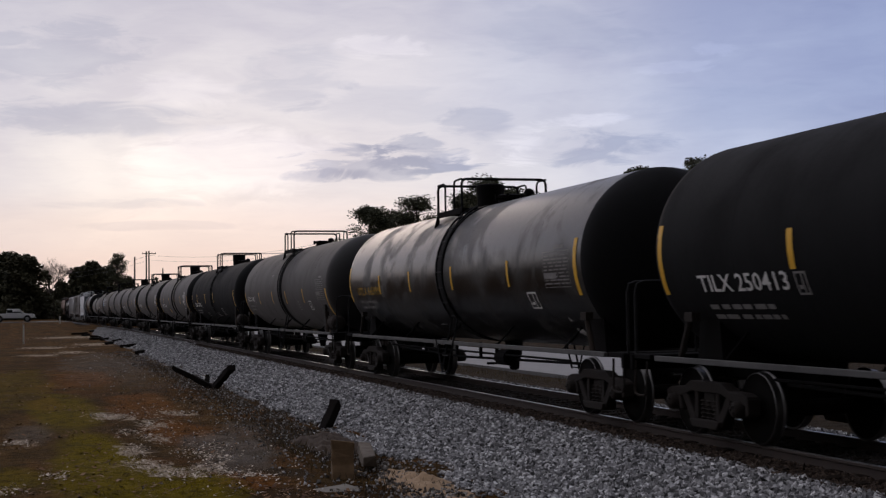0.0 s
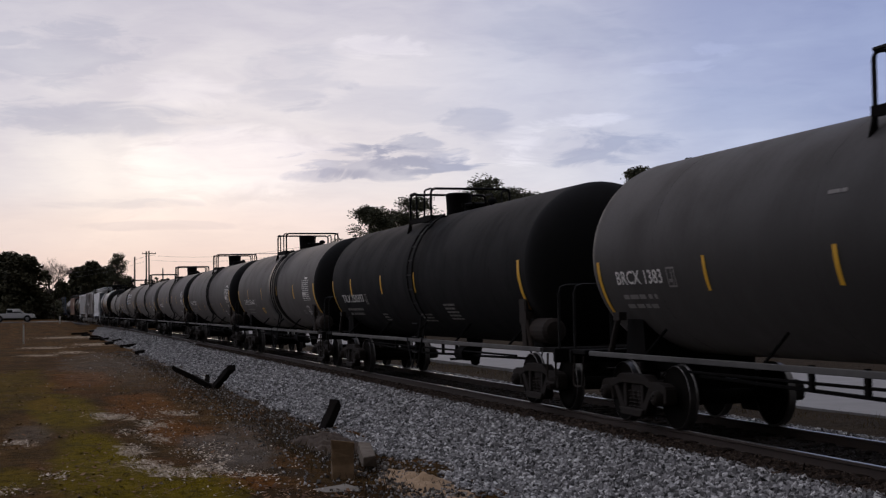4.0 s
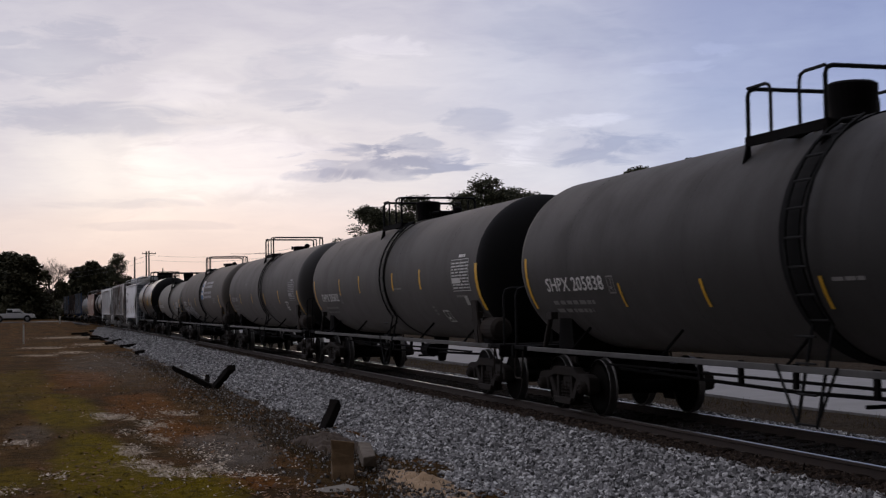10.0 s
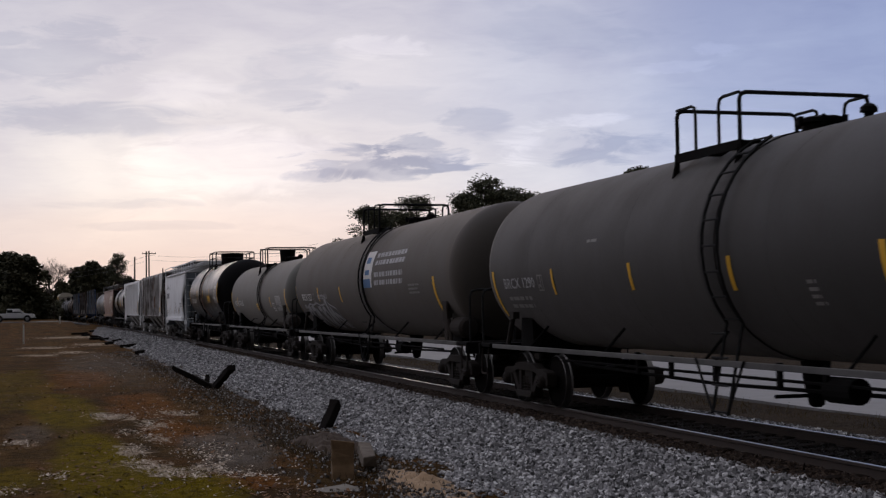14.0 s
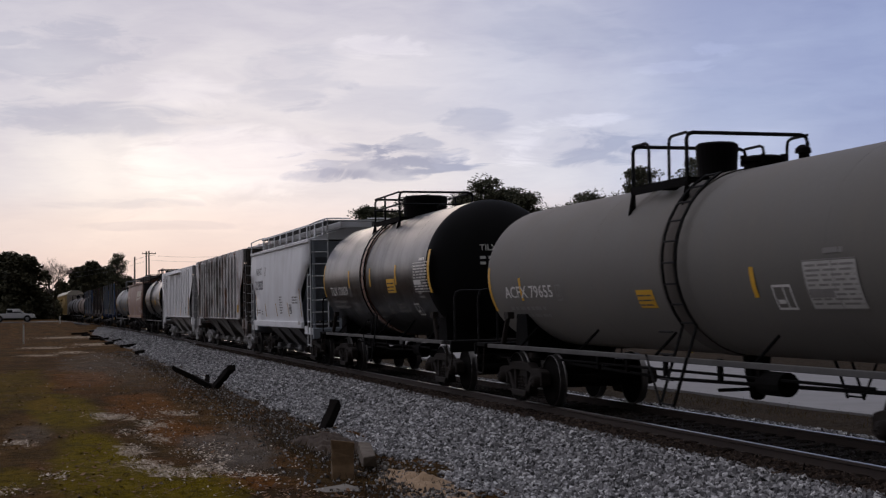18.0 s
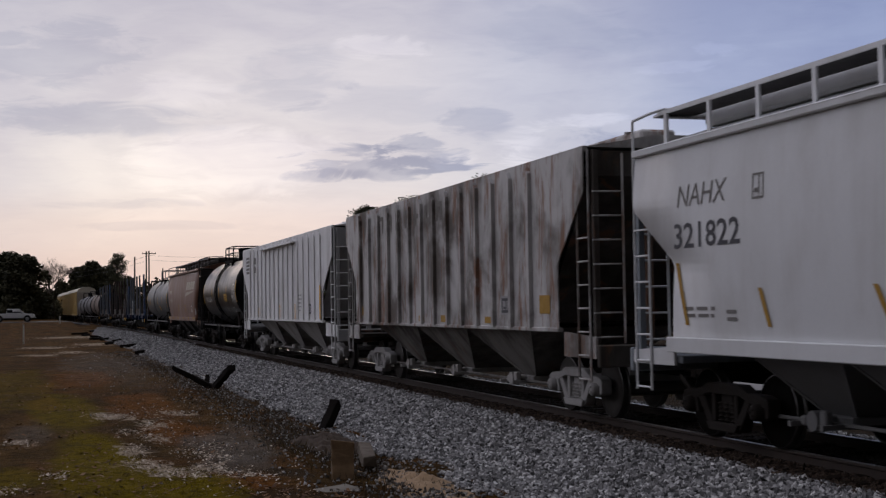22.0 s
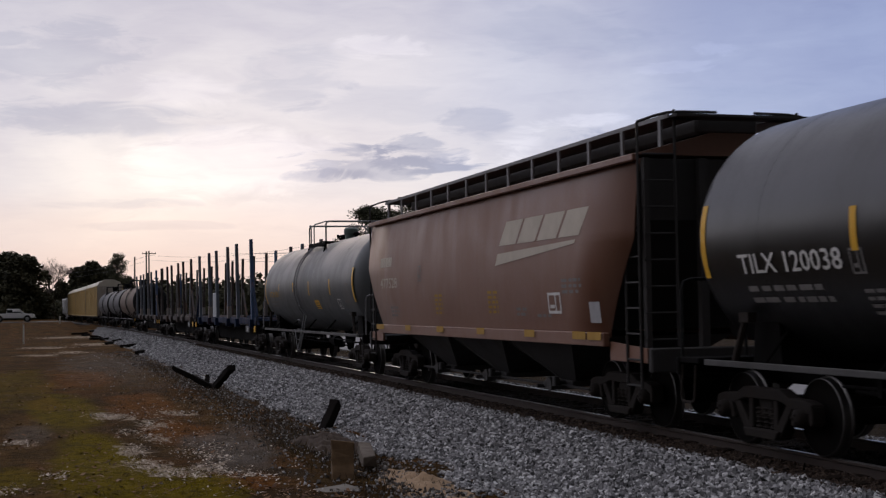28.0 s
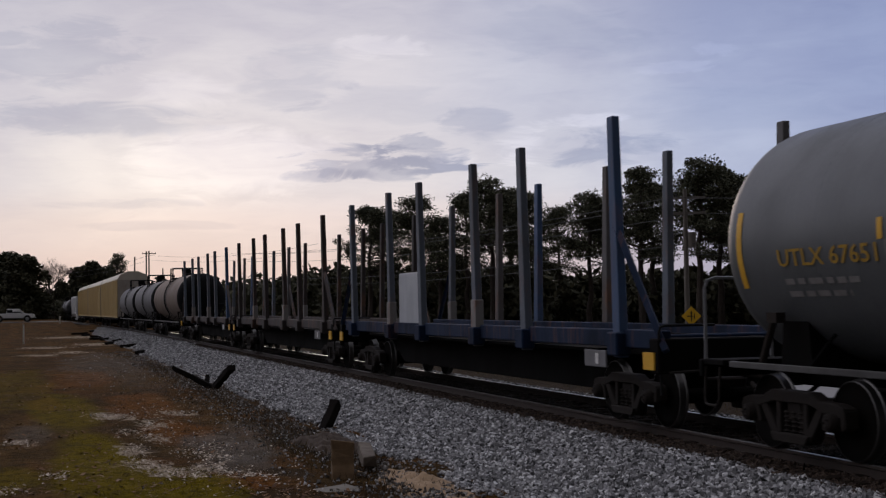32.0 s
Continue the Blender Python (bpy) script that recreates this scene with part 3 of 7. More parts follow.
def build_coupler(bm):
    """Knuckle coupler, pointing to -y."""
    box(bm, (0, 0.45, 0.84), (0.14, 0.9, 0.17), bevel=0.02)
    box(bm, (0, -0.08, 0.84), (0.34, 0.24, 0.28), bevel=0.05)
    cyl(bm, (0.13, -0.20, 0.69), (0.13, -0.20, 0.99), 0.085, 10)
    box(bm, (-0.14, -0.22, 0.84), (0.10, 0.22, 0.26), bevel=0.03)
    tube(bm, bend([(-0.22, 0.35, 0.70), (-0.28, 0.1, 0.62), (-0.24, -0.18, 0.42), (-0.1, -0.34, 0.40)], 0.1), 0.032)   # air hose
    tube(bm, [(-1.35, 0.55, 0.86), (-0.3, 0.5, 0.90), (-0.12, 0.1, 1.0)], 0.018)                                     # uncoupling lever
    return bm


def couplers(parent, half):
    put("coupler", shared("coupler", build_coupler, M_TRUCK), parent, (0, -half, 0))
    put("coupler", shared("coupler", build_coupler, M_TRUCK), parent, (0, half, 0), math.pi)


# ---------------------------------------------------------------- lettering on a car's near side (seen from -x)
def letters(text, height, width=None, bold=0.0, shear=0.0):
    """Flat lettering as a list of vertices (along, up) and faces, its origin at the lower left."""
    cu = bpy.data.curves.new("lettering", "FONT")
    cu.body, cu.size, cu.resolution_u, cu.offset, cu.shear = text, 1.0, 2, bold, shear
    ob = bpy.data.objects.new("lettering", cu)
    scene.collection.objects.link(ob)
    dg = bpy.context.evaluated_depsgraph_get()
    dg.update()
    me = bpy.data.meshes.new_from_object(ob.evaluated_get(dg))
    bpy.data.objects.remove(ob)
    vs = [(v.co.x, v.co.y) for v in me.vertices]
    fs = [tuple(p.vertices) for p in me.polygons]
    bpy.data.meshes.remove(me)
    x0, x1 = min(v[0] for v in vs), max(v[0] for v in vs)
    y0, y1 = min(v[1] for v in vs), max(v[1] for v in vs)
    k = height / (y1 - y0)
    kx = k if width is None else width / (x1 - x0)
    return [((x - x0) * kx, (y - y0) * k) for x, y in vs], fs


def bars(rows, width, pitch, thick, seed=1, gap=0.25, ragged=0.25):
    """Rows of small bars in place of writing that cannot be read; the origin at the lower left."""
    rng = random.Random(seed)
    vs, fs = [], []
    for i in range(rows):
        a, z = 0.0, (rows - 1 - i) * pitch
        end = width * rng.uniform(1.0 - ragged, 1.0)
        while a < end:
            w = min(rng.uniform(0.10, 0.30), end - a)
            k = len(vs)
            vs += [(a, z), (a + w, z), (a + w, z + thick), (a, z + thick)]
            fs.append((k, k + 1, k + 2, k + 3))
            a += w + gap * rng.uniform(0.15, 0.4)
    return vs, fs


def on_tank(vf, y, z, R, zc, off=0.006, rear=99.0, depth=0.73):
    """Wraps flat lettering on a tank's near side: y is its left end, z its lower edge. Past the rear seam it follows the dished end."""
    vs, fs = vf
    a0 = math.asin(max(-1, min(1, (z - zc) / R)))
    out = []
    for a, h in vs:
        t = a0 + h / R
        k = R * math.sqrt(max(0.0, 1 - (max(0.0, y - a - rear) / depth) ** 2)) + off
        out.append((-k * math.cos(t), y - a, zc + k * math.sin(t)))
    return out, fs


def on_side(vf, y, z, fx, off=0.006):
    """Lays flat lettering on a side whose x is fx(z)."""
    vs, fs = vf
    return [(fx(z + h) - off, y - a, z + h) for a, h in vs], fs


def decal(name, vf, mat, parent, label=""):
    me = bpy.data.meshes.new(name)
    me.from_pydata(vf[0], [], vf[1])
    me.materials.append(mat)
    ob = part(name, me, None, parent, label)
    if name in ("small_lettering", "data_panel", "panel_heading", "warning_lettering", "end_lettering", "panel_frame"):
        ob["kind"] = "stuff"        # too small to pick apart
    return ob


def strip(w, h, n=6):
    vs = []
    for i in range(n + 1):
        vs += [(0, h * i / n), (w, h * i / n)]
    return vs, [(2 * i, 2 * i + 1, 2 * i + 3, 2 * i + 2) for i in range(n)]


def frame_mark(w, h, t=0.03):
    """A ruled box with one dividing line."""
    vs, fs = [], []
    for a0, a1, b0, b1 in ((0, w, 0, t), (0, w, h - t, h), (0, t, t, h - t), (w - t, w, t, h - t), (w * 0.55, w * 0.55 + t, t, h - t), (t * 2, w * 0.5, h * 0.25, h * 0.42)):
        m = max(1, round((b1 - b0) / 0.08))
        for i in range(m):
            k = len(vs)
            c0, c1 = b0 + (b1 - b0) * i / m, b0 + (b1 - b0) * (i + 1) / m
            vs += [(a0, c0), (a1, c0), (a1, c1), (a0, c1)]
            fs.append((k, k + 1, k + 2, k + 3))
    return vs, fs


# ---------------------------------------------------------------- tank cars
ZC, TR = 2.51, 1.46


def tank_shell(y0, y1, R, zc):
    return spin(B(), [(y0 + (y1 - y0) * k / 8, R) for k in range(9)], "Y", 72, (0, 0, zc), caps=False)


def tank_head(y, R, zc, depth, s):
    """Ellipsoidal end that runs on smoothly from the shell."""
    prof = [(y + s * depth * math.sin(math.pi / 2 * i / 14), max(0.01, R * math.cos(math.pi / 2 * i / 14))) for i in range(15)]
    return spin(B(), prof, "Y", 72, (0, 0, zc), caps=False)


def ring(y, w, R, zc, t=0.012):
    return spin(B(), [(y - w / 2, R - 0.02), (y - w / 2, R + t), (y + w / 2, R + t), (y + w / 2, R - 0.02)], "Y", 64, (0, 0, zc))


def tank_car(label, L, mat, R=TR, zc=ZC, dome=True, rails="black", ladder=-0.55, number=None, num_mat=None, num_h=0.30, num_at=None, stripes=(), panel=None, marks=(),
             band=None, warn=None, box_mark=None, drum=True, end_text=None, seams=4, head=0.73, cover=False, ends=(0.45, 0.30), cards=(), shaded_head_mat=None, hoops=None, two_bars=False, dome_r=0.29):
    """A tank car, its centre over the rail's top at the origin; the front looks to -y."""
    car = tagged(new("tank_car"), label, "tank car", "cars of the freight train")
    seam_f, seam_r = -L / 2 + ends[0], L / 2 + ends[1]          # seams of the front and the rear end
    part("shell", tank_shell(seam_f, seam_r, R, zc), mat, car, smooth=True)
    # front end can take black, standing in for its shade away from the glow
    part("tank_head", tank_head(seam_f, R, zc, head, -1), shaded_head_mat or mat, car, "dished tank end", smooth=True)
    part("tank_head", tank_head(seam_r, R, zc, head, 1), mat, car, "dished tank end", smooth=True)
    for i in range(seams):
        y = seam_f + (seam_r - seam_f) * (i + 0.5) / seams
        part("weld_seam", ring(y, 0.025, R, zc, 0.0015), mat, car, smooth=False)
    if band:
        part("band", ring(ladder + 0.25, 0.42, R, zc, 0.02), band, car, "dark reinforcing band round the tank")
    rm = M_RAILING if rails == "black" else rails
    half = L / 2
    # sills, end platforms, saddles
    for s in (-1, 1):
        ye = s * (half + 0.62)
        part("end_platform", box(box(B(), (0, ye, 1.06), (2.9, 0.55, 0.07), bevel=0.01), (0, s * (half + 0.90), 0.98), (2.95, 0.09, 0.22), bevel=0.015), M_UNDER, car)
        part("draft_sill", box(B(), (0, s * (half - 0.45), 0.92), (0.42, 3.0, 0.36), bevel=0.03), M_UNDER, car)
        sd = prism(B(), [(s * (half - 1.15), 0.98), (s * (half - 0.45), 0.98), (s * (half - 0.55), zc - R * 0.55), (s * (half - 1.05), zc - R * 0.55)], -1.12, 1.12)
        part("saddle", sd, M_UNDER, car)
        for q in (-1, 1):
            leg = tube(B(), [(q * 1.36, s * (half - 0.42), 1.05), (q * 1.34, s * (half - 0.70), 1.62)], 0.045, 6)
            part("bracket", box(leg, (q * 1.33, s * (half - 0.72), 1.62), (0.12, 0.22, 0.12)), M_TRUCK, car)
            part("end_handrail", tube(B(), bend([(q * 1.38, s * (half + 0.92), 1.08), (q * 1.38, s * (half + 0.92), 2.12), (q * 0.45, s * (half + 0.90), 2.12), (q * 0.45, s * (half + 0.90), 1.08)], 0.14), 0.022), rm, car)
            part("grab_iron", tube(B(), bend([(q * 1.42, s * (half + 0.85), 1.0), (q * 1.44, s * (half + 0.86), 0.52), (q * 1.44, s * (half + 0.50), 0.52), (q * 1.42, s * (half + 0.48), 1.0)], 0.08), 0.018), M_TRUCK, car)
    for q in (-1, 1):
        part("side_sill", box(B(), (q * 1.42, 0, 1.05), (0.06, L + 0.4, 0.075), bevel=0.008), M_SILL, car)
        for k in range(5):
            y = -half + L * (k + 0.5) / 5
            part("sill_brace", tube(B(), [(q * 1.40, y, 1.03), (q * 1.02, y, zc - R * 0.74)], 0.022), M_UNDER, car)
    # ladder and walkway at mid length
    R1 = R + 0.10
    for q in (-1, 1):
        lad = B()
        for k in (-0.2, 0.2):
            arc = [(q * R1 * math.cos(radians(a)), ladder + k, zc + R1 * math.sin(radians(a))) for a in range(-38, 70, 9)]
            tube(lad, [(q * 1.46, ladder + k, 0.42)] + arc, 0.022, 5)
        tube(lad, [(q * 1.46, ladder - 0.62, 1.1), (q * 1.46, ladder - 0.2, 0.45)], 0.018, 5)
        tube(lad, [(q * 1.46, ladder + 0.62, 1.1), (q * 1.46, ladder + 0.2, 0.45)], 0.018, 5)
        lad = part("ladder", lad, rm, car)
        rung = shared("rung_" + rm.name, lambda m: cyl(m, (0, -0.2, 0), (0, 0.2, 0), 0.014, 6), rm)
        for a in range(-36, 66, 12):
            put("rung", rung, lad, (q * R1 * math.cos(radians(a)), ladder, zc + R1 * math.sin(radians(a))))
        for z in (0.45, 0.78, 1.12, 1.42):
            put("rung", rung, lad, (q * 1.45, ladder, z))
    # cross platform round the top fittings, with hooped railings front and rear
    pz = zc + R - 0.12
    y0, y1 = (ladder + 1.2, ladder - 1.3) if two_bars else (ladder + 2.0, ladder + 0.25)
    stubs = (0.55, 0.55)
    if hoops:
        y0, y1, stubs = hoops[0], hoops[1], hoops[2:]
    bm = box(B(), (0, (y0 + y1) / 2, pz - 0.06), (1.86, 0.08, 0.06))
    for q in (-1, 1):
        box(bm, (q * 0.95, (y0 + y1) / 2, pz - 0.03), (0.05, y0 - y1 + 0.1, 0.12))
        for y in (y0, y1):
            tube(bm, [(q * 0.95, y, pz - 0.03), (q * 1.02, y, zc + math.sqrt(R * R - 1.02 ** 2) - 0.02)], 0.03, 5)
    deck = part("walkway", bm, M_UNDER, car)
    for k in range(6):
        put("grating_slat", shared("grating_slat", lambda m: box(m, (0, 0, 0), (1.88, 0.10, 0.035)), M_UNDER), deck, (0, y1 + (y0 - y1) * k / 5, pz))
    top = pz + 0.64
    for y, ht in ((y0, top), (y1, top)):
        part("handrail", tube(B(), bend([(-0.95, y, pz - 0.35), (-0.95, y, ht), (0.95, y, ht), (0.95, y, pz - 0.35)], 0.10), 0.028), rm, car)
        if two_bars:
            part("mid_rail", tube(B(), [(-0.95, y, pz + 0.34), (0.95, y, pz + 0.34)], 0.022), rm, car)
    for q in (-1, 1):
        if two_bars:        # railed all round
            for hz in (top, pz + 0.34):
                part("side_rail", tube(B(), [(q * 0.95, y0, hz), (q * 0.95, y1, hz)], 0.024), rm, car)
            part("rail_post", tube(B(), [(q * 0.95, ladder + 0.15, pz - 0.3), (q * 0.95, ladder + 0.15, top)], 0.026), rm, car)
            continue
        for ya, yb in ((y0, y0 - stubs[0]), (y1, y1 + stubs[1])):
            part("handrail", tube(B(), bend([(q * 0.95, ya, top), (q * 0.95, yb, top), (q * 0.95, yb, pz)], 0.12), 0.022), rm, car)
    y1 = ladder - 1.4
    ym = (y0 + y1) / 2
    if dome:
        hood = spin(B(), [(zc + R - 0.12, dome_r), (zc + R + 0.14, dome_r), (zc + R + 0.40, dome_r + 0.02), (zc + R + 0.46, dome_r + 0.02), (zc + R + 0.49, dome_r - 0.02), (zc + R + 0.49, 0.02)], "Z", 24, (0, ladder - 0.3 if two_bars else ladder + 1.15, 0))
        part("valve_housing", hood, M_UNDER, car, "black cylindrical valve housing")
    man = spin(B(), [(zc + R - 0.12, 0.26), (zc + R + 0.08, 0.26), (zc + R + 0.08, 0.31), (zc + R + 0.13, 0.31), (zc + R + 0.16, 0.22), (zc + R + 0.17, 0.02)], "Z", 20, (0, ym - 0.45, 0))
    for i in range(6):
        a = i * math.pi / 3
        box(man, (0.31 * math.cos(a), ym - 0.45 + 0.31 * math.sin(a), zc + R + 0.10), (0.06, 0.05, 0.12), rz=a)
    part("manway", man, M_UNDER, car)
    vent = spin(B(), [(zc + R - 0.1, 0.06), (zc + R + 0.10, 0.06), (zc + R + 0.11, 0.11), (zc + R + 0.17, 0.10), (zc + R + 0.21, 0.05), (zc + R + 0.22, 0.01)], "Z", 14, (0.1, ym - 1.3, 0))
    part("relief_valve", vent, M_UNDER, car)
    if cover:
        hood = spin(B(), [(zc + R - 0.1, 0.20), (zc + R + 0.14, 0.20), (zc + R + 0.16, 0.23), (zc + R + 0.30, 0.23), (zc + R + 0.36, 0.17), (zc + R + 0.37, 0.01)], "Z", 20, (0, -0.67, 0))
        part("valve_cover", hood, cover, car, "greenish rounded valve cover")
    # brake gear and outlet beneath
    bm = B()
    tube(bm, [(-1.0, half - 2.2, 0.86), (-1.0, -half + 2.2, 0.86)], 0.02)
    tube(bm, [(-0.7, half - 2.0, 0.78), (-0.85, 0.6, 0.72), (-0.7, -half + 2.0, 0.80)], 0.025)
    for k in (-2.2, -1.2, 0.4, 1.7, 2.8):
        box(bm, (-1.0, k, 0.92), (0.05, 0.08, 0.3))
    part("brake_rod", bm, M_UNDER, car)
    bm = spin(B(), [(0.45, 0.05), (0.48, 0.10), (0.62, 0.12), (0.75, 0.16), (1.1, 0.2)], "Z", 12, (0, -0.4, 0))
    tube(bm, [(-0.6, -0.4, 0.60), (0.1, -0.4, 0.60), (0.1, -0.1, 0.55)], 0.025)
    part("outlet_valve", bm, M_UNDER, car)
    part("brake_cylinder", spin(B(), [(-2.7, 0.02), (-2.7, 0.15), (-2.15, 0.15), (-2.1, 0.02)], "Y", 14, (-0.9, 0, 0.80)), M_UNDER, car)
    if drum:
        d = spin(B(), [(-half - 0.20, 0.02), (-half - 0.18, 0.16), (-half - 0.10, 0.22), (-half + 0.52, 0.22), (-half + 0.6, 0.16), (-half + 0.62, 0.02)], "Y", 18, (-1.15, 0, 1.36))
        part("air_reservoir", d, M_TRUCK, car)
        bm = box(B(), (-1.32, -half + 0.9, 1.70), (0.05, 0.34, 0.42), rx=0.0)
        part("brake_stand", prism(bm, [(-half + 0.68, 1.06), (-half + 0.86, 1.06), (-half + 1.06, 1.9), (-half + 0.78, 1.9)], -1.36, -1.30), M_TRUCK, car)
    truck(car, -(half - 1.0))
    truck(car, half - 0.6)
    couplers(car, half + 1.26)
    # paint marks on the near side
    for y, z, w, h in stripes:
        decal("reflector_stripe", on_tank(strip(w, h), y, z, R, zc, 0.008, seam_r, head), M_YELLOW, car, "yellow reflective stripe")
    if number:
        yl, z, wd = num_at
        decal("number", on_tank(letters(number, num_h, wd, 0.012), yl, z, R, zc, 0.013), num_mat or M_WHITE, car, "stencilled car number")
        decal("small_lettering", on_tank(bars(2, wd * 0.85, 0.15, 0.07, len(number)), yl - 0.05, z - 0.34, R, zc, 0.007), M_GREYTEXT, car)
        decal("square_mark", on_tank(frame_mark(0.24, 0.28, 0.025), yl - wd - 0.14, z - 0.06, R, zc, 0.007), M_GREYTEXT, car)
    if panel:
        y, z, w, h, pm = panel
        h, z = h * 0.72, z + h * 0.12
        if pm is M_PLATE:
            decal("data_plate", on_tank(strip(w + 0.1, h + 0.06), y + 0.05, z - 0.05, R, zc, 0.005), M_PLATE, car, "white painted data plate")
            pm = M_GREYTEXT
        decal("data_panel", on_tank(bars(9, w, h / 9, h / 20, 3, 0.2, 0.0), y, z, R, zc, 0.007), pm, car, "grid of small painted test data")
        decal("panel_frame", on_tank(frame_mark(w + 0.1, h + 0.08, 0.012), y + 0.05, z - 0.05, R, zc, 0.009), pm, car)
        decal("panel_heading", on_tank(bars(1, w * 0.5, 0.1, 0.06, 8, 0.1), y - w * 0.4, z + h + 0.06, R, zc, 0.007), pm, car)
    if box_mark:
        decal("box_mark", on_tank(frame_mark(0.42, 0.32, 0.03), box_mark[0], box_mark[1], R, zc, 0.007), M_WHITE, car)
    if warn:
        y, z, w, h = warn
        decal("warning_panel", on_tank(strip(w, h), y, z, R, zc, 0.005), M_YELLOW, car, "yellow warning panel")
        decal("warning_lettering", on_tank(bars(3, w * 0.9, h * 0.26, h * 0.08, 5, 0.08), y - w * 0.05, z + h * 0.12, R, zc, 0.009), M_DARKTEXT, car)
    for y, z, w, h in cards:
        decal("card_holder", on_tank(strip(w, h), y, z, R, zc, 0.012), M_PLATE, car, "pale card in a holder")
    for y, z, w, rows in marks:
        decal("small_lettering", on_tank(bars(rows, w, 0.09, 0.045, int(abs(y * 10)) + rows, 0.1), y, z, R, zc, 0.007), M_GREYTEXT, car)
    if end_text:
        for z, hh, tx in ((zc + 0.38, 0.13, end_text), (zc + 0.20, 0.06, None), (zc + 0.08, 0.06, None)):
            vf = letters(tx, hh, None, 0.01) if tx else bars(1, 0.34, 0.1, 0.06, 4)
            pts = []
            for a, h in vf[0]:
                xx, zz = -0.50 + a, z + h - zc
                pts.append((xx, seam_f - head * math.sqrt(max(0.0, 1 - (xx * xx + zz * zz) / (R * R))) - 0.015, z + h))
            decal("end_lettering", (pts, vf[1]), M_WHITE, car)
    return car


# ---------------------------------------------------------------- covered hopper cars
def side_shape(top, bot, z0, z1, zk):
    """Outline of a hopper's side: full length at the eaves, cut back low at the ends."""
    return [(-bot, z0), (bot, z0), (bot - 0.10, z0 + (zk - z0) * 0.62), (top, zk), (top, z1), (-top, z1), (-top, zk), (-(bot - 0.10), z0 + (zk - z0) * 0.62)]


def hopper_car(label, Ltop, Lbot, mat, z0=1.28, z1=3.86, peak=4.28, ribs=0, bulge=0.10, sill_mat=None, walk_top=True, dusty=False, end_mat=None, bay_mat=None, zk=3.0, hw=1.58, roof_mat=None, kink=0.62, cut=0.10, post_mat=None, gate_mat=None, rib_span=None, rib_depth=0.07):
    car = tagged(new("hopper_car"), label, "hopper car", "cars of the freight train")
    # ends and bays can take darker tones than the sides
    end_mat, bay_mat, roof_mat, sill_mat = end_mat or mat, bay_mat or mat, roof_mat or mat, sill_mat or mat

    def fx(z):
        k = max(0.0, min(1.0, (z - z0) / (z1 - z0)))
        return -(hw - bulge + bulge * math.sin(math.pi * (0.12 + 0.80 * k)) / 1.0)

    top, bot = Ltop / 2, Lbot / 2
    # side sheets, curved in height
    rows = 26
    for q in (-1, 1):
        bm = B()
        prev = None
        for i in range(rows + 1):
            z = z0 + (z1 - z0) * i / rows
            zz = z0 + (zk - z0) * kink
            if z <= zz:
                e = bot - cut * (z - z0) / (zz - z0)
            elif z < zk:
                e = (bot - cut) + (top - bot + cut) * (z - zz) / (zk - zz)
            else:
                e = top
            x = fx(z) * -q * -1 if q < 0 else -fx(z)
            x = abs(x) * q
            rowv = [bm.verts.new((x, -e + 2 * e * j / 8, z)) for j in range(9)]
            if prev:
                for j in range(8):
                    bm.faces.new((prev[j], prev[j + 1], rowv[j + 1], rowv[j]))
            prev = rowv
        bmesh.ops.recalc_face_normals(bm, faces=bm.faces[:])
        bmesh.ops.solidify(bm, geom=bm.faces[:], thickness=0.02)
        part("side_sheet", bm, mat, car, smooth=not ribs)
        part("side_sill", box(B(), (q * (hw - 0.02), 0, z0 - 0.02), (0.10, Lbot + 0.06, 0.20 if not ribs else 0.07), bevel=0.012), sill_mat, car)
        part("eaves_rail", box(B(), (q * (hw - 0.05), 0, z1 + 0.02), (0.09, Ltop, 0.10), bevel=0.015), roof_mat, car)
        for k in range(ribs):
            span = rib_span or (-top + 0.5, top - 0.5)
            y = span[0] + (span[1] - span[0]) * k / (ribs - 1)
            zb = z0
            if abs(y) > bot - 0.15:
                zb = z0 + (zk - z0) * 0.75
            r = prism(B(), [(y - 0.055, zb), (y + 0.055, zb), (y + 0.055, z1 - 0.02), (y - 0.055, z1 - 0.14)], q * (abs(fx(2.5)) - 0.0), q * (abs(fx(2.5)) + rib_depth))
            part("rib", r, mat, car)
    # roof: sloping sheets, running boards, hatches
    bm = B()
    xs = [-hw, -hw * 0.55, -0.35, 0.35, hw * 0.55, hw]
    zs = [z1 + 0.05, z1 + (peak - z1) * 0.62, peak, peak, z1 + (peak - z1) * 0.62, z1 + 0.05]
    a = [bm.verts.new((x, -top, z)) for x, z in zip(xs, zs)]
    b = [bm.verts.new((x, top, z)) for x, z in zip(xs, zs)]
    for i in range(5):
        bm.faces.new((a[i], a[i + 1], b[i + 1], b[i]))
    bm.faces.new(a)
    bm.faces.new(b[::-1])
    bm.faces.new(a[:1] + b[:1] + b[-1:] + a[-1:])
    bmesh.ops.recalc_face_normals(bm, faces=bm.faces[:])
    part("roof", bm, roof_mat, car)
    if walk_top:
        for q in (-1, 1):
            wz = peak + 0.20
            part("running_board", box(B(), (q * 0.82, 0, wz), (0.50, Ltop + 0.3, 0.035)), P_BOARD, car, "dark steel grating")
            part("board_edge", box(B(), (q * 1.075, 0, wz + 0.01), (0.03, Ltop + 0.3, 0.06)), post_mat or mat, car)
            n_p = round(Ltop / 1.3)
            for k in range(n_p + 1):
                y = -top + 0.12 + (Ltop - 0.24) * k / n_p
                part("board_bracket", box(B(), (q * 1.075, y, (wz + z1 + (peak - z1) * 0.36) / 2), (0.035, 0.085, wz - z1 - (peak - z1) * 0.36)), post_mat or mat, car)
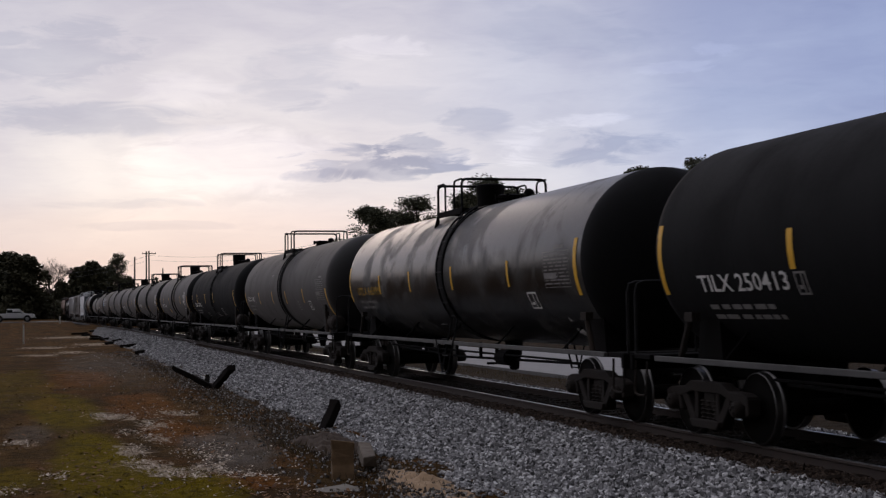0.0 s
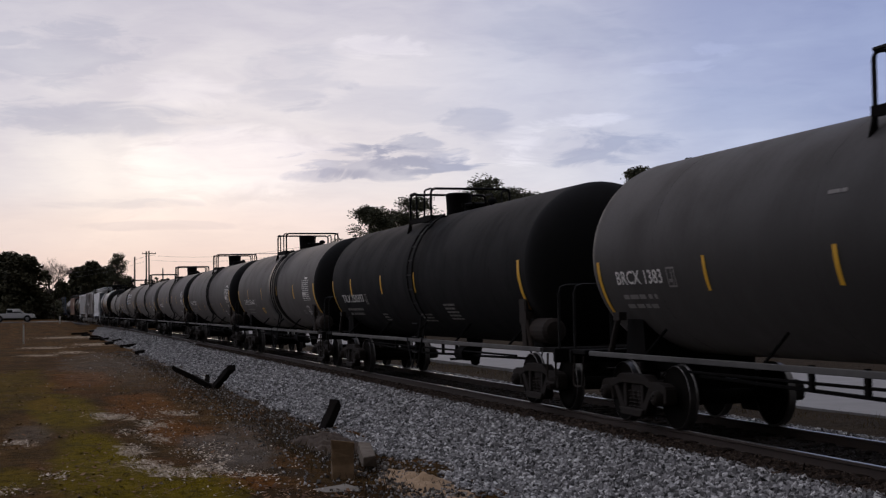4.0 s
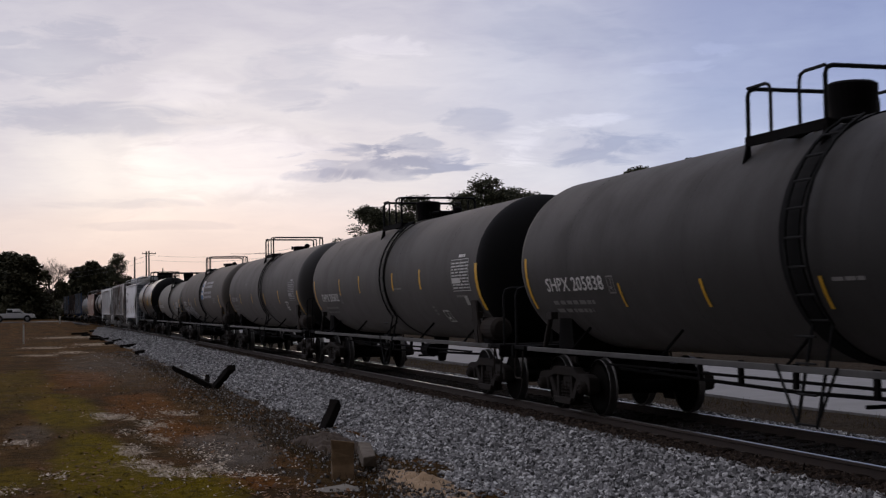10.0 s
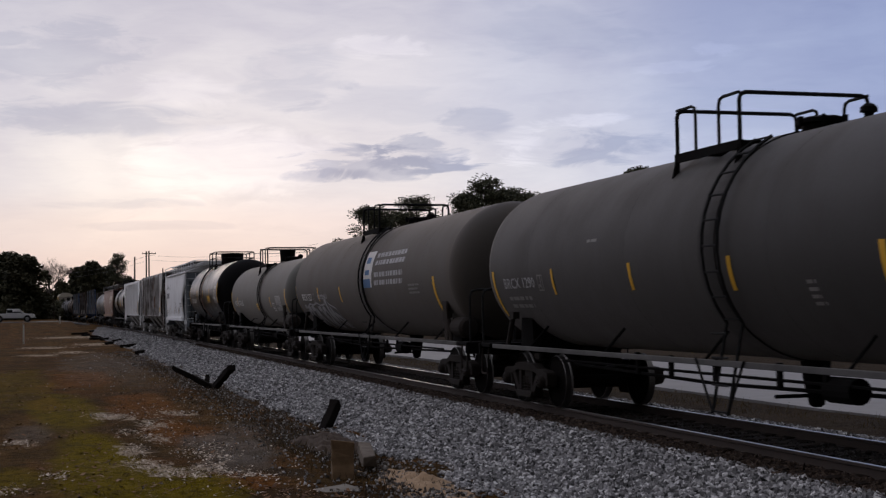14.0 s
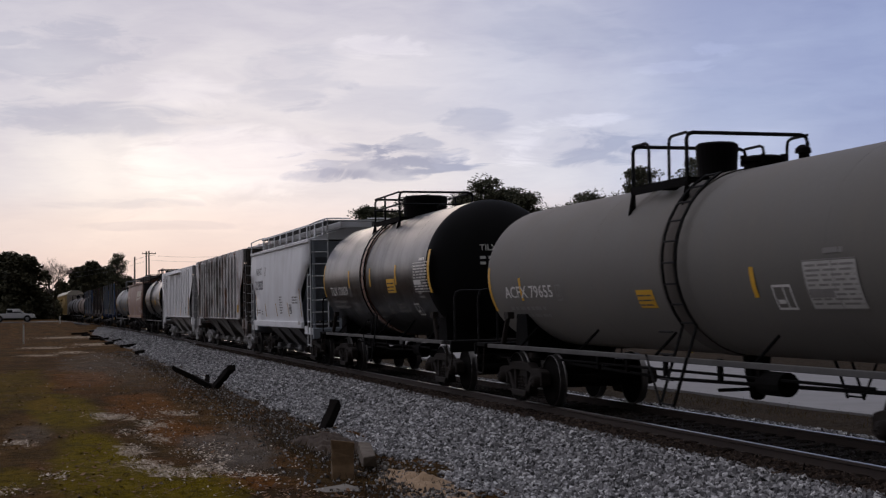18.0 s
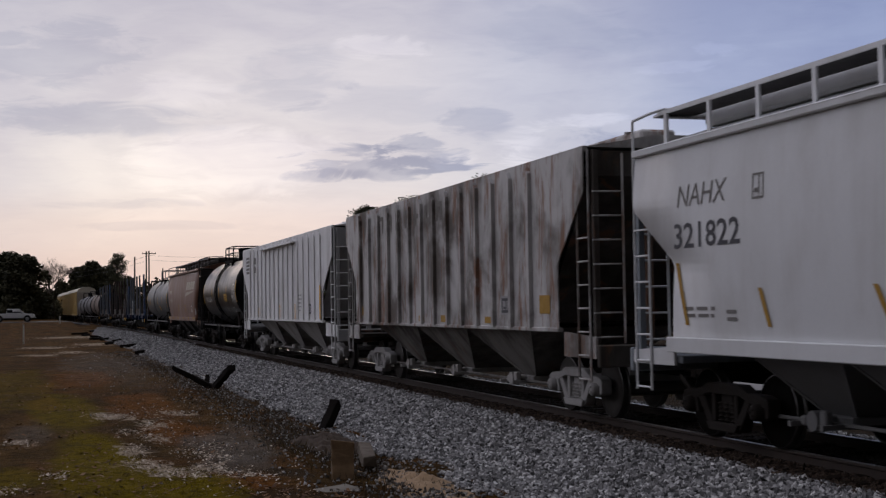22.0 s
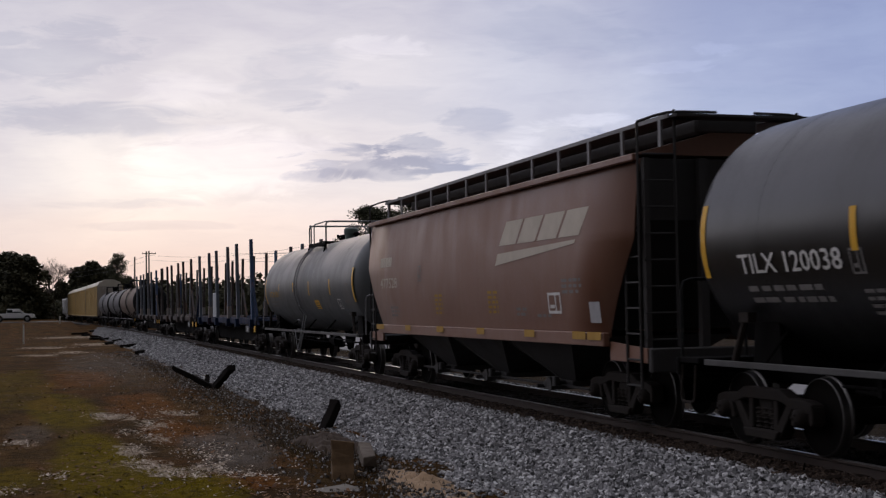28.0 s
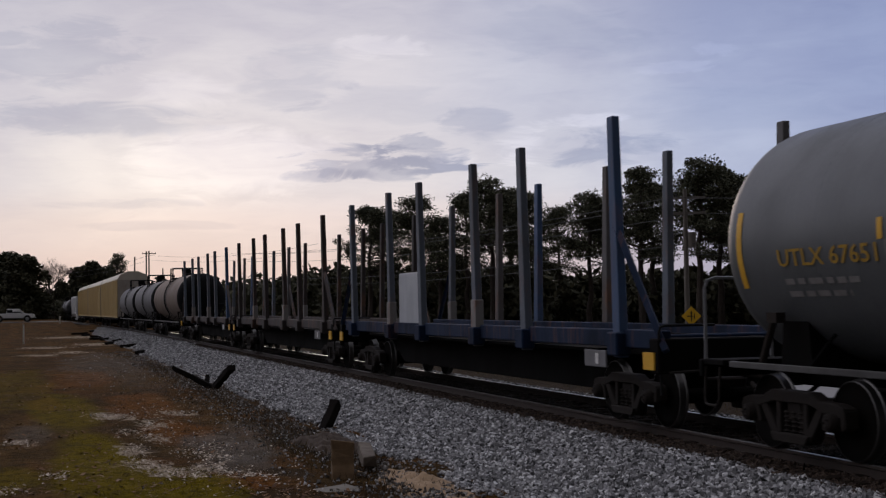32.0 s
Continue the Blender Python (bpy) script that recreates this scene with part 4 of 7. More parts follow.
        for q in (-1, 1):
            part("end_walk", box(B(), (0, q * (top + 0.15), peak + 0.2), (2.1, 0.4, 0.035)), P_BOARD if post_mat else roof_mat, car)
    part("roof_hatch", box(B(), (0, 0, peak + (0.13 if walk_top else 0.09)), (1.0 if walk_top else 0.62, Ltop - (0.3 if walk_top else 1.2), 0.26 if walk_top else 0.16), bevel=0.04), P_BOARD if post_mat else roof_mat, car)
    for k in range(6):
        y = -top + 1.1 + (Ltop - 2.2) * k / 5
        part("hatch_lock", box(B(), (0, y, peak + 0.165), (0.70, 0.09, 0.03)), roof_mat, car)
    # ends: slope sheets, posts, ladders, platform
    for s in (-1, 1):
        sl = B()
        vv = [sl.verts.new(p) for p in ((-hw + 0.12, s * (top - 0.02), z1), (hw - 0.12, s * (top - 0.02), z1), (hw - 0.12, s * (top - 0.02), zk + 0.25), (-hw + 0.12, s * (top - 0.02), zk + 0.25))]
        sl.faces.new(vv)
        vw = [sl.verts.new(p) for p in ((-hw + 0.12, s * (bot - 0.9), z0 + 0.1), (hw - 0.12, s * (bot - 0.9), z0 + 0.1))]
        sl.faces.new((vv[3], vv[2], vw[1], vw[0]))
        bmesh.ops.recalc_face_normals(sl, faces=sl.faces[:])
        bmesh.ops.solidify(sl, geom=sl.faces[:], thickness=0.02)
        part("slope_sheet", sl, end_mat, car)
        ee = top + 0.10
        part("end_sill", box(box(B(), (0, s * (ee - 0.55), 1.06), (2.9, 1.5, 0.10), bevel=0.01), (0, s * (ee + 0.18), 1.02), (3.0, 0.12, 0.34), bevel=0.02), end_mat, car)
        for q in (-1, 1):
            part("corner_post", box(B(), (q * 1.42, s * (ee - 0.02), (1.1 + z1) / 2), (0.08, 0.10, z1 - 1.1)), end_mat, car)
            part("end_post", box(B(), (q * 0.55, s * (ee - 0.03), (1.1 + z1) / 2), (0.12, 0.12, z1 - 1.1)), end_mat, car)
            lad = B()
            for k in (0.0, 0.46):
                tube(lad, [(q * 1.52, s * (ee - 0.05 - k), 0.62), (q * 1.52, s * (ee - 0.05 - k), z1 + (0.5 if walk_top and k == 0 else -0.9 if k else 0.0))], 0.022, 5)
            tube(lad, [(q * 0.98, s * (ee + 0.02), 1.2), (q * 0.98, s * (ee + 0.02), peak + 0.3 if walk_top else z1 - 0.05)], 0.022, 5)
            if walk_top:
                tube(lad, bend([(q * 1.52, s * (ee - 0.05), z1 + 0.5), (q * 1.06, s * (ee - 0.05), peak + 0.28), (q * 0.3, s * (ee), peak + 0.28)], 0.2), 0.022, 5)
            lm = end_mat if post_mat else mat
            lad = part("ladder", lad, lm, car)
            rung = shared("rung_" + lm.name, lambda m: cyl(m, (0, -0.24, 0), (0, 0.24, 0), 0.015, 6), lm)
            for k in range(7):
                put("rung", rung, lad, (q * 1.52, s * (ee - 0.28), 0.66 + k * 0.36))
            for k in range(8 if walk_top else 7):
                put("rung", rung, lad, (q * 1.24, s * (ee + 0.02), 1.3 + k * 0.37), math.pi / 2)
            part("bracket_plate", prism(B(), [(s * (bot + 0.02), z0 - 0.05), (s * (ee + 0.1), z0 - 0.12), (s * (ee + 0.1), 0.98), (s * (bot + 0.02), 0.98)] if s > 0 else
                                        [(s * (bot + 0.02), 0.98), (s * (ee + 0.1), 0.98), (s * (ee + 0.1), z0 - 0.12), (s * (bot + 0.02), z0 - 0.05)], q * 1.46, q * 1.50), mat, car)
        cyl_b = cyl(B(), (0.2, s * (ee - 0.5), 1.5), (0.9, s * (ee - 0.5), 1.5), 0.2, 14)
        part("brake_cylinder", cyl_b, end_mat, car)
    # outlet bays
    n_b = 3
    wb = (Lbot - 3.4) / n_b
    for i in range(n_b):
        yc = -(Lbot - 3.4) / 2 + wb * (i + 0.5)
        bm = B()
        t = [bm.verts.new((x, yc + y, z0 - 0.02)) for x, y in ((-1.45, -wb * 0.5), (1.45, -wb * 0.5), (1.45, wb * 0.5), (-1.45, wb * 0.5))]
        lo = [bm.verts.new((x, yc + y, 0.50)) for x, y in ((-0.75, -0.28), (0.75, -0.28), (0.75, 0.28), (-0.75, 0.28))]
        for k in range(4):
            bm.faces.new((t[k], t[(k + 1) % 4], lo[(k + 1) % 4], lo[k]))
        bm.faces.new(lo)
        bmesh.ops.recalc_face_normals(bm, faces=bm.faces[:])
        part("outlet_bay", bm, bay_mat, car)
        gt = box(B(), (0, yc, 0.45), (1.7, 0.7, 0.10), bevel=0.015)
        cyl(gt, (-1.1, yc, 0.45), (1.1, yc, 0.45), 0.05, 8)
        gt = part("outlet_gate", gt, gate_mat or bay_mat, car)
        knob = box(cyl(B(), (-1.16, yc, 0.45), (-1.04, yc, 0.45), 0.12, 10), (-1.10, yc - 0.2, 0.48), (0.10, 0.14, 0.20), bevel=0.02)
        part("gate_capstan", box(knob, (-1.10, yc + 0.22, 0.44), (0.08, 0.12, 0.12), bevel=0.02), gate_mat or bay_mat, gt)
        for ys in (-0.33, 0.33):
            part("gate_rail", box(B(), (-1.0, yc + ys, 0.40), (0.5, 0.07, 0.06)), gate_mat or bay_mat, gt)
        for ys in (-1, 1):
            part("bay_flange", tube(B(), [(-1.42, yc + ys * wb * 0.5, z0 - 0.04), (-0.76, yc + ys * 0.29, 0.50)], 0.025, 4), bay_mat, car)
    part("centre_sill", box(B(), (0, 0, 0.86), (0.36, Ltop + 0.6, 0.34)), M_UNDER, car)
    part("brake_rod", tube(B(), [(-0.95, bot - 1.5, 0.42), (-0.95, -bot + 1.5, 0.42)], 0.025), bay_mat, car)
    for s in (-1, 1):
        truck(car, s * (bot - 0.55), M_TRUCK_DUST if dusty else None, "_dusty" if dusty else "")
    couplers(car, top + 0.78)
    return car, fx


# ---------------------------------------------------------------- log cars with stakes
def log_car(label, L, mat, stake_mat, plate=None):
    car = tagged(new("log_car"), label, "log car", "cars of the freight train")
    half = L / 2
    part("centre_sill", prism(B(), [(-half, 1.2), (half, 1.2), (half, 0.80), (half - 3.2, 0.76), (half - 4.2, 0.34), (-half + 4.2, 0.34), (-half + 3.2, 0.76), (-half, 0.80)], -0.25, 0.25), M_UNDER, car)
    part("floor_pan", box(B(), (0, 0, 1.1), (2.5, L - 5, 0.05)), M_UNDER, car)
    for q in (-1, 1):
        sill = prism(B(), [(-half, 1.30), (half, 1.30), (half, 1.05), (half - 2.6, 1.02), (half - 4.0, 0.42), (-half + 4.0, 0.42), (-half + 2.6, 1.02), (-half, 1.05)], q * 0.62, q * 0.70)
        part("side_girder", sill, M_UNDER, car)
        part("side_rail", box(B(), (q * 1.30, 0, 1.30), (0.14, L, 0.26), bevel=0.015), mat, car)
    spots = (-8.62, -4.66, -1.94, 1.94, 4.66, 8.62)
    for k, y in enumerate(spots):
        part("cross_bearer", box(B(), (0, y, 1.24), (2.9, 0.24, 0.20), bevel=0.02), mat, car)
        for q in (-1, 1):
            h = 4.56
            st = B()
            w0, w1 = 0.13, 0.10
            lo = [(q * 1.36 - 0.07, y - w0), (q * 1.36 + 0.07, y - w0), (q * 1.36 + 0.07, y + w0), (q * 1.36 - 0.07, y + w0)]
            hi = [(q * 1.42 - 0.06, y - w1), (q * 1.42 + 0.06, y - w1), (q * 1.42 + 0.06, y + w1), (q * 1.42 - 0.06, y + w1)]
            a = [st.verts.new((x, yy, 1.02)) for x, yy in lo]
            b = [st.verts.new((x, yy, h)) for x, yy in hi]
            for i in range(4):
                st.faces.new((a[i], a[(i + 1) % 4], b[(i + 1) % 4], b[i]))
            st.faces.new(a)
            st.faces.new(b)
            bmesh.ops.recalc_face_normals(st, faces=st.faces[:])
            bmesh.ops.bevel(st, geom=st.edges[:], offset=0.012, segments=1, affect="EDGES")
            part("stake", st, stake_mat if stake_mat is not P_STAKE else P_STAKEBLUE if (k, q) in ((0, -1), (3, 1)) else P_STAKERUST if q > 0 and k % 2 == 0 else P_STAKE, car)
            part("stake_pocket", box(B(), (q * 1.40, y, 1.22), (0.24, 0.36, 0.34), bevel=0.02), mat, car)
            if k in (0, 5):
                s = -1 if k == 0 else 1
                br = B()
                tube(br, [(q * 1.40, y, 2.95), (q * 1.40, y + s * 1.55, 1.15)], 0.06, 4)
                part("stake_brace", br, mat, car)
    for s in (-1, 1):
        part("end_sill", box(B(), (0, s * (half - 0.06), 1.08), (2.95, 0.30, 0.48), bevel=0.02), M_UNDER, car)
        part("reflector", box(B(), (-1.485, s * (half - 0.18), 1.01), (0.03, 0.34, 0.24)), M_YELLOW, car, "yellow reflector plate")
        part("end_handrail", tube(B(), bend([(-1.4, s * (half + 0.02), 0.55), (-1.45, s * (half + 0.05), 1.5), (-0.6, s * (half + 0.05), 1.5)], 0.1), 0.02), M_RAILING, car)
    part("car_number_plate", box(B(), (-1.475, -half + 2.06, 0.99), (0.03, 0.80, 0.25), bevel=0.006), P_PALE, car, "pale painted plate on the sill")
    decal("number_bars", on_side(bars(1, 0.22, 0.2, 0.16, 4), -half + 2.02, 0.91, lambda z: -1.495), M_WHITE, car)
    if plate:
        part("side_plate", box(B(), (-1.30, 3.15, 1.95), (0.04, 2.0, 1.27), bevel=0.01), plate, car, "pale galvanised steel side plate")
    for q in (-1, 1):
        for y in (-1.94, 4.66) if q < 0 else (8.62,):
            part("stake_sleeve", box(B(), (q * 1.375, y, 1.62), (0.17, 0.29, 0.6), bevel=0.01), P_SLEEVE, car, "rusty and pale repaired stake foot")
    for s in (-1, 1):
        truck(car, s * (half - 1.9))
    couplers(car, half + 0.72)
    return car


# ---------------------------------------------------------------- auto racks
def auto_rack(label, L, mat, end_mat):
    car = tagged(new("auto_rack"), label, "auto rack", "cars of the freight train")
    half, hw = L / 2, 1.52
    part("deck", box(B(), (0, 0, 1.02), (2.9, L, 0.26)), M_UNDER, car)
    for q in (-1, 1):
        n = 12
        for k in range(n):
            y = -half + L * (k + 0.5) / n
            pnl = box(B(), (q * hw, y, 3.0), (0.03, L / n - 0.05, 3.6))
            for j in range(4):
                box(pnl, (q * (hw + 0.02), y - L / n * 0.37 + j * L / n * 0.25, 3.0), (0.03, 0.08, 3.55))
            part("side_panel", pnl, mat, car)
            part("post", box(B(), (q * (hw + 0.03), -half + L * k / n, 3.0), (0.09, 0.10, 3.75)), mat, car)
        part("side_sill", box(B(), (q * hw, 0, 1.16), (0.08, L, 0.14)), mat, car)
    bm = B()
    xs = [-hw - 0.04, -hw * 0.82, -0.5, 0.5, hw * 0.82, hw + 0.04]
    zs = [4.78, 5.30, 5.62, 5.62, 5.30, 4.78]
    a = [bm.verts.new((x, -half, z)) for x, z in zip(xs, zs)]
    b = [bm.verts.new((x, half, z)) for x, z in zip(xs, zs)]
    for i in range(5):
        bm.faces.new((a[i], a[i + 1], b[i + 1], b[i]))
    bm.faces.new(a)
    bm.faces.new(b[::-1])
    bmesh.ops.recalc_face_normals(bm, faces=bm.faces[:])
    part("roof", bm, P_RACKROOF, car, "pale arched roof")
    for s in (-1, 1):
        for k in range(4):
            part("end_door", box(B(), (-hw + hw * 2 * (k + 0.5) / 4, s * (half - 0.03), 2.98), (hw * 0.5 - 0.03, 0.06, 3.6)), end_mat, car)
        truck(car, s * (half - 3.0))
    couplers(car, half + 0.7)
    return car
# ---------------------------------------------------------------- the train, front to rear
# black tank paint; also colours front tank ends as if in shade
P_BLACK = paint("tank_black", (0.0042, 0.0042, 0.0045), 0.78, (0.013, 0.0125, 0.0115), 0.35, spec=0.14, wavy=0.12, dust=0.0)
P_GLOSS = paint("tank_gloss_black", (0.0035, 0.0035, 0.0038), 0.30, (0.050, 0.047, 0.043), 0.75, 0, 0, 0.2, (0.47, 0.57), 0.3, 0.12)
P_SHINE = paint("tank_shiny_black", (0.0045, 0.0045, 0.0048), 0.31, (0.014, 0.0135, 0.013), 0.3, 0, 0, 0.4, (0.40, 0.80), 0.6, 0.06)
P_SOOT = paint("tank_sooty", (0.0090, 0.0088, 0.0085), 0.62, (0.020, 0.0185, 0.017), 0.45, spec=0.3, wavy=0.12, dust=0.13)
P_GREYBLK = paint("tank_faded_black", (0.020, 0.0195, 0.0187), 0.64, (0.043, 0.039, 0.035), 0.45, spec=0.32, wavy=0.12, dust=0.15)
P_DUSTY = paint("tank_dusty", (0.108, 0.104, 0.092), 0.66, (0.165, 0.150, 0.126), 0.55, spec=0.3, dust=0.14)
P_RUB = paint("tank_scuffed", (0.012, 0.012, 0.0118), 0.5, (0.13, 0.125, 0.12), 0.75, 0, 0, 0.5, (0.50, 0.60), 0.14, 0.15)
P_BROWN = paint("tank_brownish", (0.056, 0.049, 0.041), 0.66, (0.10, 0.082, 0.065), 0.5, spec=0.25, dust=0.1)
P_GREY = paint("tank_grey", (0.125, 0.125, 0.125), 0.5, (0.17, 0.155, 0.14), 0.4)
P_UTGREY = paint("tank_slate_grey", (0.080, 0.087, 0.090), 0.42, (0.098, 0.099, 0.097), 0.35)
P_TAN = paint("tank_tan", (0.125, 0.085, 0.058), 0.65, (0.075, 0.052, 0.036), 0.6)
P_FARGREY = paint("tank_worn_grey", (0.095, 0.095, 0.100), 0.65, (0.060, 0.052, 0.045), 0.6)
P_PALE = paint("tank_pale_grey", (0.16, 0.16, 0.165), 0.6, (0.11, 0.10, 0.09), 0.5)
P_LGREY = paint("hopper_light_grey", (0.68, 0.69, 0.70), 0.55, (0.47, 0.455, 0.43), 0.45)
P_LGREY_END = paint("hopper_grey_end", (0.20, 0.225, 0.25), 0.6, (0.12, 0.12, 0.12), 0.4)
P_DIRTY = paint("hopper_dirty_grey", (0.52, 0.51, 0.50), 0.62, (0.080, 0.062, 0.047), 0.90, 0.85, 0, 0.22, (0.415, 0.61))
P_DIRTY_END = paint("hopper_dark_rusty_end", (0.085, 0.075, 0.065), 0.7, (0.030, 0.022, 0.016), 0.9, 0.5, 0, 0.4, (0.38, 0.58))
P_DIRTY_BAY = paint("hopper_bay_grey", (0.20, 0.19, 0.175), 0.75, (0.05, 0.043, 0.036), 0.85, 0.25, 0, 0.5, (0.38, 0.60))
P_PALE_BAY = paint("hopper_bay_pale", (0.36, 0.345, 0.33), 0.75, (0.15, 0.14, 0.125), 0.8, 0.1, 0, 0.4, (0.38, 0.62))
P_BOARD = plain("running_board_dark", (0.045, 0.043, 0.042), 0.7, 0, 0.3, 8)
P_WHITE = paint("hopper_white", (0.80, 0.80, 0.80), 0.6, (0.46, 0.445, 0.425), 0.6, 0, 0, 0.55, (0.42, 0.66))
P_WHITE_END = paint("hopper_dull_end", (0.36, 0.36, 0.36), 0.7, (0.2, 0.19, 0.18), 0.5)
P_BNBROWN = paint("hopper_mineral_brown", (0.150, 0.056, 0.028), 0.42, (0.205, 0.100, 0.055), 0.5, 0, 0, 0.35, (0.36, 0.66), spec=0.6, dust=0.11)
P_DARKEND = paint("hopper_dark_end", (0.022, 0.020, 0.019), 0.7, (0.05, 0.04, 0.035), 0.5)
P_PALE_SILL = paint("hopper_pale_sill", (0.74, 0.74, 0.73), 0.6, (0.45, 0.44, 0.42), 0.4)
P_BLUE = paint("log_car_blue", (0.0065, 0.0185, 0.050), 0.75, (0.008, 0.008, 0.009), 0.65, 0.25, spec=0.2)
P_STAKE = paint("stake_blue_grey", (0.088, 0.108, 0.138), 0.6, (0.07, 0.065, 0.06), 0.6, 0.3)
P_STAKEBLUE = paint("stake_blue", (0.030, 0.075, 0.17), 0.6, (0.07, 0.068, 0.07), 0.5, 0.2)
P_STAKERUST = paint("stake_rusty", (0.10, 0.095, 0.095), 0.7, (0.09, 0.055, 0.035), 0.7, 0.5)
P_RUSTLOG = paint("log_car_rusty", (0.030, 0.023, 0.021), 0.75, (0.05, 0.034, 0.027), 0.6, 0.3)
P_SLEEVE = paint("stake_sleeve", (0.20, 0.19, 0.18), 0.7, (0.15, 0.12, 0.10), 0.5, 0.6)
P_GALV = paint("galvanised_plate", (0.42, 0.44, 0.46), 0.5, (0.25, 0.26, 0.28), 0.4)
P_RACK = paint("rack_yellow", (0.58, 0.43, 0.19), 0.65, (0.36, 0.28, 0.15), 0.4)
P_RACKEND = paint("rack_tan_end", (0.44, 0.40, 0.35), 0.7, (0.24, 0.16, 0.10), 0.5)
P_RACKROOF = paint("rack_pale_roof", (0.62, 0.57, 0.47), 0.6, (0.42, 0.36, 0.26), 0.4)
M_COVER = plain("cover_green", (0.10, 0.13, 0.12), 0.5)

M_CREAM = plain("faded_cream", (0.56, 0.50, 0.41), 0.7, 0, 0.3, 3)
M_FADED = plain("faded_grey_paint", (0.26, 0.245, 0.23), 0.8, 0, 0.5, 3)
M_DULLYEL = plain("dull_reflector", (0.46, 0.27, 0.05), 0.7, 0, 0.35, 7)
M_SPRAY = plain("sprayed_paint_grey", (0.44, 0.44, 0.45), 0.7, 0, 0.5, 4)
TRAIN = []      # (car, place of its centre along the train)


def seat(car, front, rear):
    TRAIN.append((car, (front + rear) / 2))
    return car


def tank_set():
    c = tank_car("black tank car with white stencilled number and yellow reflector stripes", 16.3, P_BLACK, shaded_head_mat=P_BLACK, number="TILX 250413", num_at=(7.1, 1.94, 2.16), num_h=0.23,
                 stripes=[(8.14, 1.92, 0.12, 0.95), (4.84, 2.17, 0.12, 0.46), (0.5, 2.17, 0.12, 0.46), (-7.2, 1.95, 0.13, 0.92)], panel=(-5.8, 2.1, 1.2, 0.6, M_GREYTEXT), box_mark=(-4.9, 1.74), ends=(0.45, -0.04))
    seat(c, -0.8, 15.5)
    c = tank_car("glossy black tank car with streaked dust and faded yellow number", 16.4, P_GLOSS, shaded_head_mat=P_BLACK, number="UTLX 665999", num_at=(7.7, 2.11, 2.3), num_mat=M_YTEXT, num_h=0.21, band=P_BLACK, ends=(0.62, 0.35),
                 stripes=[(8.62, 1.95, 0.12, 0.92), (5.4, 2.12, 0.11, 0.46), (2.6, 2.14, 0.11, 0.46), (-0.65, 2.13, 0.11, 0.48), (-4.1, 2.14, 0.11, 0.47), (-7.28, 1.95, 0.13, 0.92)], panel=(-6.0, 2.05, 1.05, 0.72, M_GREYTEXT), box_mark=(-4.95, 1.74), drum=False, ladder=-0.2)
    diamond = [(0.0, 0.22), (0.16, 0.0), (0.32, 0.22), (0.16, 0.62)]
    decal("placard", on_tank((diamond, [(0, 1, 2, 3)]), -6.1, 1.22, TR, ZC, 0.01), M_WHITE, c, "white diamond placard")
    seat(c, 17.63, 34.0)
    c = tank_car("sooty black tank car with white number and thin yellow stripes", 16.2, P_SOOT, dome=False, number="BRCX 1383", num_at=(7.25, 2.08, 1.5), num_h=0.2, band=P_BLACK, ends=(0.2, -0.14),
                 stripes=[(7.9, 1.6, 0.10, 0.9), (4.55, 1.96, 0.08, 0.46), (1.6, 1.97, 0.09, 0.45), (-1.05, 1.95, 0.10, 0.46), (-4.15, 1.97, 0.10, 0.46), (-7.72, 1.54, 0.13, 0.92)], panel=(-6.39, 2.0, 1.05, 0.76, M_GREYTEXT), box_mark=(-4.85, 1.74), marks=[(-3.04, 1.74, 0.3, 4), (1.75, 2.95, 0.45, 1)], ladder=-0.5)
    seat(c, 37.4, 53.6)
    c = tank_car("black tank car with white stencilled number and yellow stripes", 16.3, P_BLACK, shaded_head_mat=P_BLACK, number="TILX 250393", num_at=(7.1, 1.94, 2.42), num_h=0.22, ends=(0.45, -0.03),
                 stripes=[(8.2, 1.68, 0.12, 0.92), (5.92, 2.12, 0.11, 0.44), (2.62, 2.12, 0.11, 0.46), (-0.42, 2.12, 0.12, 0.46), (-7.3, 1.72, 0.13, 0.92)], marks=[(3.5, 1.47, 0.55, 3), (-0.05, 1.47, 1.1, 3), (-2.25, 1.52, 0.85, 5)], ladder=-0.5)
    seat(c, 56.1, 72.4)
    c = tank_car("faded black tank car with pale rubbed stains, number and data panel", 15.9, P_SOOT, shaded_head_mat=P_BLACK, number="DBUX 250608", num_at=(6.8, 1.96, 2.4), num_h=0.21, band=P_DUSTY, ends=(0.28, 0.31),
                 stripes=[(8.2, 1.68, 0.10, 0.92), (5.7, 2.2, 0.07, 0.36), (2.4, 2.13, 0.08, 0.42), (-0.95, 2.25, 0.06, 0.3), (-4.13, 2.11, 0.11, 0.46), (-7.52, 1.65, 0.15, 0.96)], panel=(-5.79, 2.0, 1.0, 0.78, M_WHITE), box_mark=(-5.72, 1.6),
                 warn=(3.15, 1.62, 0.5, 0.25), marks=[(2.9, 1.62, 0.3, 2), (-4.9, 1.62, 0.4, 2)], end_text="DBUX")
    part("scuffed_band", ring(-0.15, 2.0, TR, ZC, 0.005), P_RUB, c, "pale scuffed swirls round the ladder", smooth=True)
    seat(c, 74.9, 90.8)
